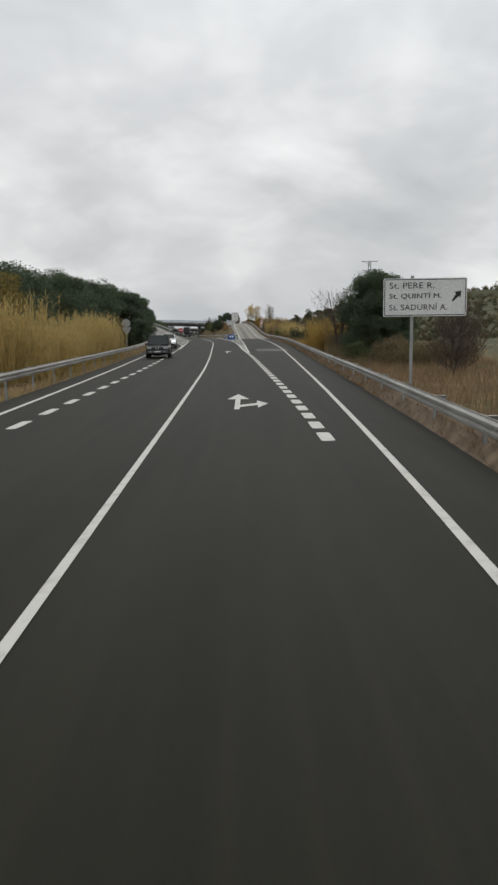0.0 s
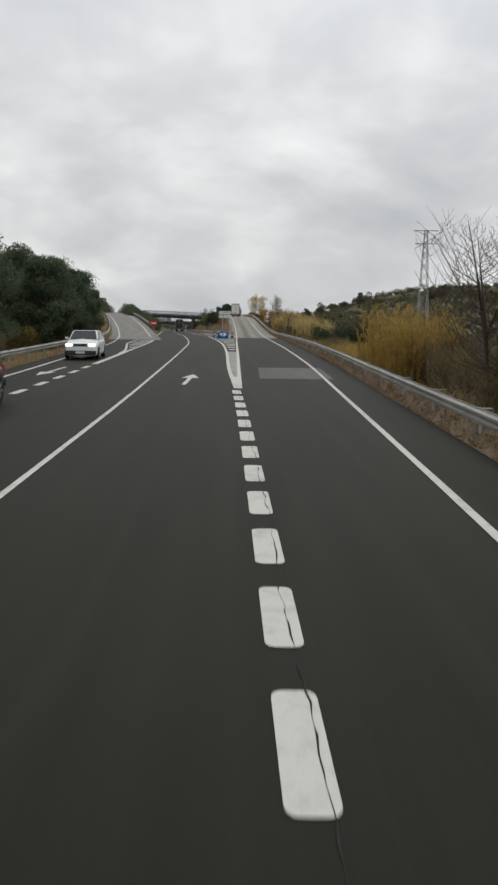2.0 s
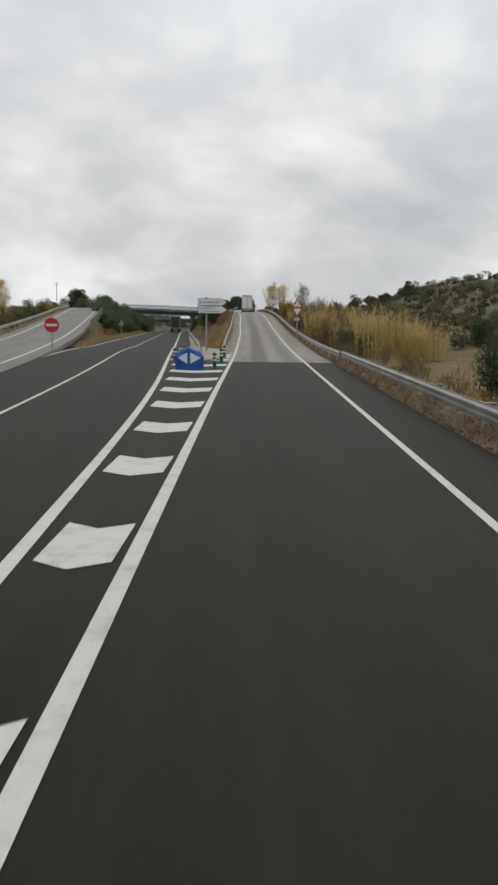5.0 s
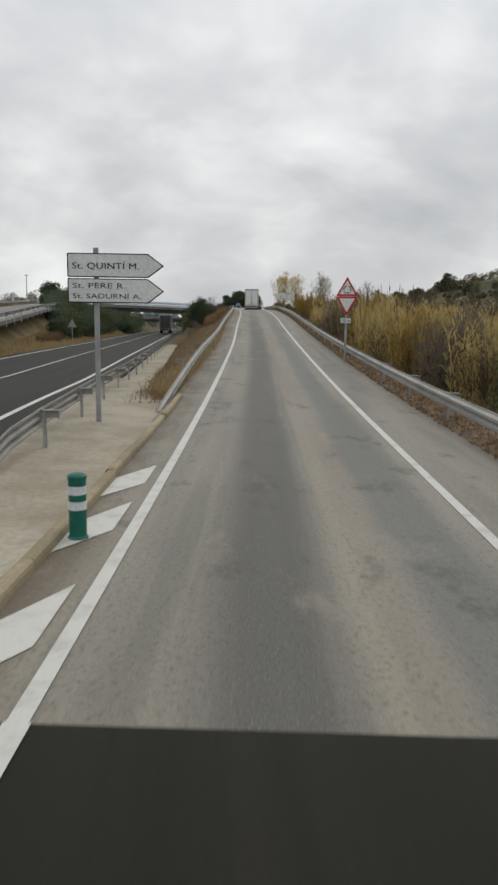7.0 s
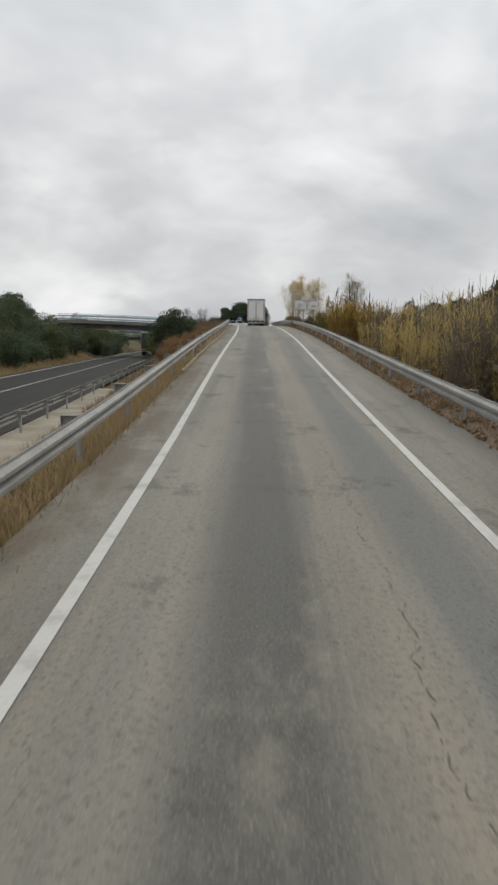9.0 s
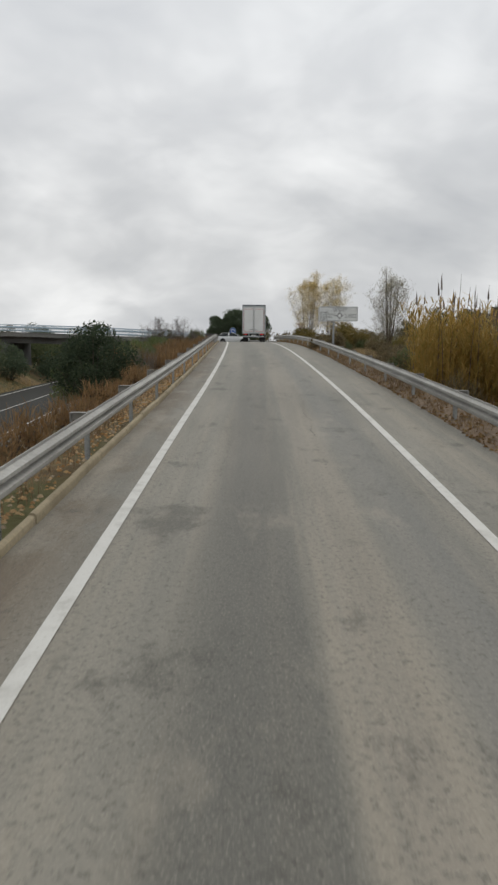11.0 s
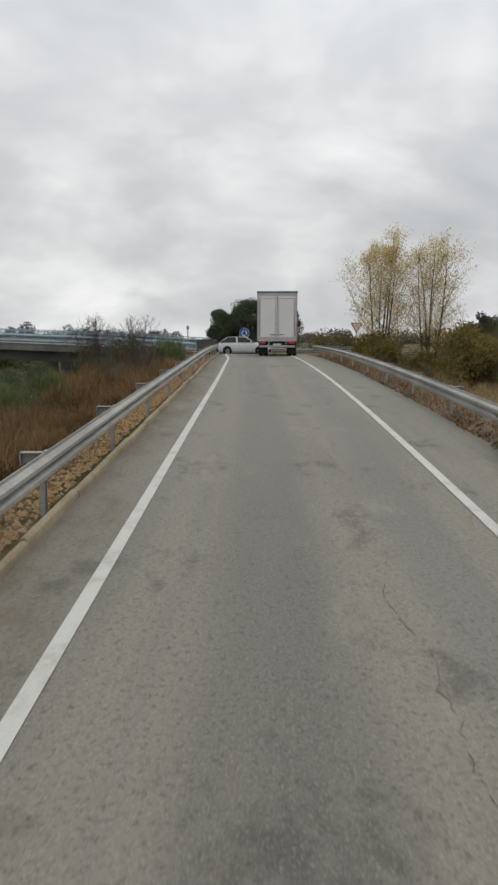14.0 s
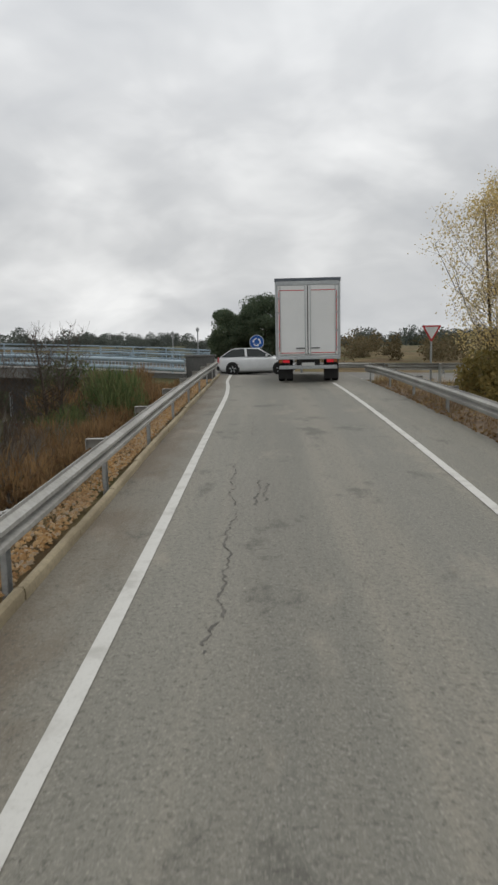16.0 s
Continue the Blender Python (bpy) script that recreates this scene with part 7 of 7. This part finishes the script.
for yv in np.arange(213, 249, 1.45):
    for lo, hi in ((5.0, 6.6), (6.6, 8.4), (8.4, 10.5)):
        x = float(ramp_left(yv)) - rnd.uniform(lo, hi)
        if x > float(bank_edge(yv)) + 2.4:
            (olive_places if rnd.random() < 0.35 else places).append((x, yv + rnd.uniform(-0.7, 0.7)))
low_places = [(-9.9, 261.5), (-9.2, 263), (-10.6, 263.5), (-11.5, 259.5), (-13.0, 262.0)]
spread_copies(green, places + low_places, rnd, 0.55, 0.95)
spread_copies(olive, olive_places, rnd, 0.6, 1.0)
grey_low = bare_tree("bare_shrub", on_land(0, 0), 1.6, PALE_TWIG, "low tangled grey leafless shrub on the bank", 28, stems=8, depth=3, spread=0.85)
grey_low["category"] = "shrub"
spread_copies(grey_low, [(float(ramp_left(yv)) - rnd.uniform(2.6, 6.0), yv) for yv in np.arange(214, 270, 1.7)], rnd, 0.7, 1.25)
dry_right = dome_shrub("dry_shrub", HEDGE, "grey-brown leafless shrub behind the guardrail", 122, 0.95, 1.25, 560, 0.3, 0.017, 0.7, "shrub", "brown shrubs along the slip road", 60)
places = [(float(ramp_right(yv)) + rnd.uniform(2.6, 6.5), yv) for yv in np.arange(40, 272, 2.1) if not 60 < yv < 70 and not 80 < yv < 98 and not 226 < yv < 231.5]
spread_copies(dry_right, places, rnd, 0.55, 1.05)


ochre_shrub = dome_shrub("shrub", OCHRE_LEAF, "ochre shrub in the rough beside the slip road", 126, 1.3, 1.5, 1300, 0.26, 0.028, 0.55, "shrub", "shrubs in the rough", 300)
spread_copies(ochre_shrub, [(float(ramp_right(yv)) + rnd.uniform(5.5, 13), yv) for yv in np.arange(218, 273, 3.8)], rnd, 0.5, 0.95)
dull_shrub = dome_shrub("shrub", SHRUB_GREEN, "dull green shrub in the rough beside the slip road", 127, 1.4, 1.7, 1300, 0.26, 0.028, 0.55, "shrub", "shrubs in the rough", 300)
spread_copies(dull_shrub, [(float(ramp_right(yv)) + rnd.uniform(7, 16), yv) for yv in np.arange(219, 274, 4.6)], rnd, 0.6, 1.1)
brown_shrub = dome_shrub("shrub", HEDGE, "brown twiggy shrub in the rough beside the slip road", 128, 1.4, 1.6, 1300, 0.3, 0.024, 0.6, "shrub", "shrubs in the rough", 200)
spread_copies(brown_shrub, [(float(ramp_right(yv)) + rnd.uniform(6, 17), yv) for yv in np.arange(217, 274, 3.4)], rnd, 0.6, 1.1)


def grass_stuff(name, label, mat, spots, n, height, seed, width=0.016):
    rng = np.random.default_rng(seed)
    xy = np.array([spots(rng) for _ in range(n)])
    z = land(xy[:, 0], xy[:, 1])
    if spots is right_verge:
        road = np.where(xy[:, 1] < 131, main_z(xy[:, 1]), ramp_z(xy[:, 1]))
        z = np.maximum(z, road + verge_top(xy[:, 1]) * np.interp(xy[:, 0] - ramp_right(xy[:, 1]), [1.5, 1.72, 2.0, 3.0], [0, 0.85, 1.0, -0.3]))
    per = 6
    base = np.repeat(np.column_stack([xy, z - 0.04]), per, 0) + rng.normal(size=(n * per, 3)) * [0.07, 0.07, 0]
    lean = rng.normal(size=(n * per, 3)) * [0.3, 0.3, 0]
    h = height * np.repeat(rng.uniform(0.45, 1.25, n), per) * rng.uniform(0.5, 1.1, n * per)
    return tagged(plant_mesh(name, [blades(base, lean, h, np.full(n * per, width), rng, 0.3)], mat), label, "grass", kind="stuff")


def right_verge(rng):
    yv = rng.uniform(8, 272)
    return float(ramp_right(yv)) + 1.55 + abs(rng.normal(0, 1.0)), yv


def right_field(rng):
    yv = rng.uniform(15, 275)
    return float(ramp_right(yv)) + 2.0 + rng.uniform(0, 1) ** 1.5 * 20, yv


def ramp_bank(rng):
    yv = rng.uniform(148, 273)
    lo, hi = float(main_right(yv)) + 2.2, float(ramp_left(yv)) - (0.82 if yv < 186 else 1.4)
    return hi - (hi - lo) * rng.uniform(0, 1) ** 1.7, yv


def far_bank(rng):
    yv = rng.uniform(10, 272)
    if yv < 120:
        return float(left_edge(yv)) - 1.1 - abs(rng.normal(0, 1.3)), yv
    lo, hi = float(left_ramp_right(yv)) + 0.9, float(main_left(yv)) - 1.0
    if rng.random() < 0.3 or hi < lo + 0.5:
        return float(left_edge(yv)) - 1.2 - abs(rng.normal(0, 1.3)), yv
    return rng.uniform(lo, hi), yv


def left_rail_grass(rng):
    yv = rng.uniform(150, 192)
    return float(ramp_left(yv)) - 0.95 - abs(rng.normal(0, 0.38)), yv


grass_stuff("dry_grass", "golden grass crowding the guardrail of the slip road", DRY_GRASS, left_rail_grass, 3200, 0.38, 138)
grass_stuff("dry_grass", "brown dry grass under the guardrail", VERGE_GRASS, right_verge, 9000, 0.22, 131)


def upper_rough(rng):
    yv = rng.uniform(212, 275)
    return float(ramp_right(yv)) + 1.9 + rng.uniform(0, 1) ** 1.2 * 14, yv


grass_stuff("dry_grass", "golden grass in the rough beside the slip road", DRY_GRASS, upper_rough, 9000, 0.52, 136, 0.02)


def near_field(rng):
    yv = rng.uniform(12, 62)
    return float(ramp_right(yv)) + 2.4 + rng.uniform(0, 1) ** 1.3 * 12, yv


grass_stuff("dry_grass", "tall brown grass beside the first direction sign", VERGE_GRASS, near_field, 3800, 0.7, 139, 0.02)
grass_stuff("dry_grass", "tall dry grass in the field", DRY_GRASS, right_field, 4500, 0.6, 132, 0.02)
grass_stuff("dry_grass", "rusty dry grass on the bank of the slip road", VERGE_GRASS, ramp_bank, 4500, 0.32, 133)


def cutting_bank(rng):
    yv = rng.uniform(150, 272)
    x = float(main_left(yv)) - 1.3 - rng.uniform(0, 1) ** 1.4 * 7
    return max(x, float(left_ramp_right(yv)) + 1.0 + rng.uniform(0, 0.5)), yv


grass_stuff("dry_grass", "golden dry grass on the bank of the cutting", DRY_GRASS, cutting_bank, 4500, 0.55, 135, 0.024)
grass_stuff("dry_grass", "dry grass along the far side of the road", DRY_GRASS, far_bank, 3500, 0.45, 134, 0.02)


# woods and scrub too many to count
def clump_stuff(name, label, mat, places, per, size, seed, cat):
    """Bushes or trees far off: each a handful of leafy lobes."""
    rng = np.random.default_rng(seed)
    pieces = []
    for x, yv, r, h in places:
        z = float(land(x, yv))
        for k in range(6):
            a, q = rng.uniform(0, 6.28), r * 0.62 * math.sqrt(rng.uniform(0, 1))
            lift = k / 5 * 0.72 * (1 - 0.3 * q / r) + 0.08
            c = np.array([x + q * math.cos(a), yv + q * math.sin(a), z + h * lift])
            pieces += crown_leaves(rng, [(c, r * rng.uniform(0.38, 0.55))], int(per * max(1, (r / 2) ** 2)), size, 0.6, 0.8)
    return tagged(plant_mesh(name, pieces, mat), label, cat, kind="stuff")


places = []
while len(places) < 600:
    x, yv = rnd.uniform(18, 75), rnd.uniform(120, 300)
    r = rnd.uniform(0.55, 1.3)
    if x > float(ramp_right(min(yv, 280))) + 14:
        places.append((x, yv, r, r * rnd.uniform(0.9, 1.4)))
while len(places) < 2300:
    x, yv = rnd.uniform(14, 190), rnd.uniform(115, 430)
    if rnd.random() < 0.5:
        x, yv = rnd.gauss(85, 40), rnd.gauss(270, 70)
    if x < float(ramp_right(min(yv, 280))) + 14:
        continue
    r = rnd.uniform(0.7, 1.7) * (1.5 if rnd.random() < 0.12 else 1)
    places.append((x, yv, r, r * rnd.uniform(1.1, 1.6)))
clump_stuff("hillside_scrub", "dull green scrub dotted over fields and hill", SCRUB, places[::2], 19, 0.21, 141, "scrub")
clump_stuff("hillside_scrub", "brown and ochre scrub dotted over fields and hill", HILL_BROWN, [(x, yv, 0.85 * r, 0.8 * h) for x, yv, r, h in places[1::2]], 19, 0.2, 145, "scrub")
places = []
while len(places) < 520:
    a, d = rnd.uniform(-0.5, 0.5), 330 + 520 * rnd.random() ** 1.5
    x, yv = d * math.sin(a), 60 + d * math.cos(a)
    if yv < 350 or abs(x - float(main_right(min(yv, 690)))) < 10:
        continue
    r = rnd.uniform(1.8, 3.8)
    places.append((x, yv, r, r * rnd.uniform(0.9, 1.3)))
for x in np.arange(-230, 120, 1.9):
    if abs(x - float(main_right(450))) > 9:
        r = rnd.uniform(1.7, 3.0)
        places.append((x, 445 + 0.12 * x + rnd.uniform(-14, 14), r, r * rnd.uniform(0.8, 1.25)))
for x in np.arange(-95, 5, 3.2):
    for yv in (505, 520):
        places.append((x + rnd.uniform(-1.5, 1.5), yv + rnd.uniform(-5, 5), rnd.uniform(3.0, 4.2), rnd.uniform(4.6, 6.0)))
clump_stuff("far_woodland", "hazy dark treeline on the distant hills", HAZED_WOOD, places, 24, 0.28, 142, "woodland")
places = [(rnd.uniform(-4, 60), rnd.uniform(292, 330), rnd.uniform(1.0, 2.2), rnd.uniform(1.2, 2.6)) for _ in range(80)]
clump_stuff("hedge_scrub", "brown hedges and scrub beyond the roundabout", HEDGE, places, 80, 0.11, 143, "scrub")
places = [(rnd.uniform(-64, -46), rnd.uniform(120, 330), rnd.uniform(1.4, 3.0), rnd.uniform(2.0, 4.5)) for _ in range(60)]
clump_stuff("far_bank_scrub", "dull green scrub beyond the far slip road", SCRUB, places, 80, 0.13, 144, "scrub")

# more growth on the far side
for i, yv in enumerate(np.arange(140, 262, 6.5)):
    x = float(left_edge(yv)) - 3.4 - rnd.uniform(0, 2.5)
    bush("bush", on_land(x, yv), rnd.uniform(1.2, 2.2), rnd.uniform(1.4, 2.8), (OCHRE_LEAF, HEDGE, SHRUB_GREEN)[i % 3], ("ochre bush beside the far slip road", "brown bush beside the far slip road", "dull green bush beside the far slip road")[i % 3], 230 + i, per=180, size=0.1)
poplar_tree("poplar_tree", on_land(-46.2, 229), 7.8, 3.6, "yellowing poplar beyond the far slip road", 262, POPLAR_LEAF, 7000, 0.06, 3)
for i in range(16):
    yv = 136 + 4.6 * i
    bush("bush", on_land(float(left_edge(yv)) - rnd.uniform(4.0, 8.5), yv), rnd.uniform(1.6, 2.4), rnd.uniform(2.2, 3.4), (SHRUB_GREEN, HEDGE, OCHRE_LEAF)[i % 3],
         ("dull green bush above the far guardrail", "brown bush above the far guardrail", "ochre bush above the far guardrail")[i % 3], 330 + i, per=170, size=0.1)
dark_tuft = dome_shrub("dry_shrub", DARK_TWIG, "dark brown shrub on the bank of the far slip road", 131, 1.0, 1.0, 620, 0.26, 0.02, 0.6, "shrub", "dark shrubs on the far bank", 120)
rust_tuft = dome_shrub("dry_shrub", DRY_BRUSH, "rusty shrub on the bank of the far slip road", 132, 0.9, 0.9, 520, 0.26, 0.02, 0.6, "shrub", "rusty shrubs on the far bank", 80)
dark_places, rust_places = [], []
for yv in np.arange(158, 226, 1.6):
    lo, hi = float(left_ramp_right(yv)) + 1.8, float(main_left(yv)) - 3.0
    if hi > lo + 0.5:
        (dark_places if rnd.random() < 0.45 else rust_places).append((rnd.uniform(lo, hi), yv))
spread_copies(dark_tuft, dark_places, rnd, 0.7, 1.3)
spread_copies(rust_tuft, rust_places, rnd, 0.7, 1.3)


def golden_field(rng):
    yv = rng.uniform(76, 118)
    return float(ramp_right(yv)) + 2.3 + rng.uniform(0, 1) ** 1.3 * 6.5, yv


grass_stuff("dry_grass", "tall golden grass behind the exit-lane guardrail", GOLD_CANE, golden_field, 2600, 0.85, 137, 0.022)

# crowns on the ridge
for i, (x, yv, h, r) in enumerate(((22.2, 330, 5.0, 2.6), (27.5, 328, 5.6, 3.0), (31.5, 322, 4.2, 2.4), (38.3, 300, 4.6, 2.6), (42.5, 296, 3.6, 2.2), (46.8, 288, 3.6, 2.2), (50.7, 250, 3.6, 1.7), (54.0, 252, 3.4, 1.9), (57.5, 262, 3.8, 2.2), (34.5, 312, 3.8, 2.2))):
    bush("tree", on_land(x, yv), r, h, SCRUB, "rounded dark tree on the skyline of the hill", 350 + i, n=18, per=150, size=0.2)["category"] = "tree"


def far_mast(x, yv, top):
    th = empty("radio_mast", on_ground(x, yv))
    h = top - float(land(x, yv))
    part("mast", tube(bmesh.new(), (0, 0, -0.5), (0, 0, h), 0.22, 0.12, 8), POST_ZINC, th)
    boxed("antenna", (0.7, 0.3, 0.8), (0, 0, h - 0.6), POST_ZINC, th, bevel=0.05)
    return tagged(th, "thin grey radio mast on the distant hill", "mast")


for x, yv, top in ((-31.6, 420, 7.4), (-37.6, 420, 6.6), (-68.7, 420, 6.0)):
    far_mast(x, yv, top)

# pale concrete drain between the two guardrails
drain = strip("drain_channel", offset(main_right, 1.42), offset(main_right, 2.75), main_z, 158.05, 206, PALE_CONCRETE, lift=0.03, thick=0.3, cols=2)
tagged(drain, "pale concrete strip beside the main road guardrail", "drain", kind="structure")
# crack through the dashes
verts, faces = [], []
crack_rnd = random.Random(77)
yy, wander = 39.0, 0.0
while yy < 66.0:
    wander += crack_rnd.uniform(-0.02, 0.02) - 0.1 * wander
    w = crack_rnd.choice((0.0015, 0.003, 0.005, 0.008))
    cx = float(main_right(yy)) + 0.03 + wander
    verts += [(cx - w, yy, float(main_z(yy)) + 0.0105), (cx + w, yy, float(main_z(yy)) + 0.0105)]
    yy += crack_rnd.uniform(0.08, 0.2)
for i in range(len(verts) // 2 - 1):
    faces.append((2 * i, 2 * i + 1, 2 * i + 3, 2 * i + 2))
tagged(mesh_object("road_crack", verts, faces, RUBBER), "thin black crack running through the painted dashes", "crack", kind="structure")
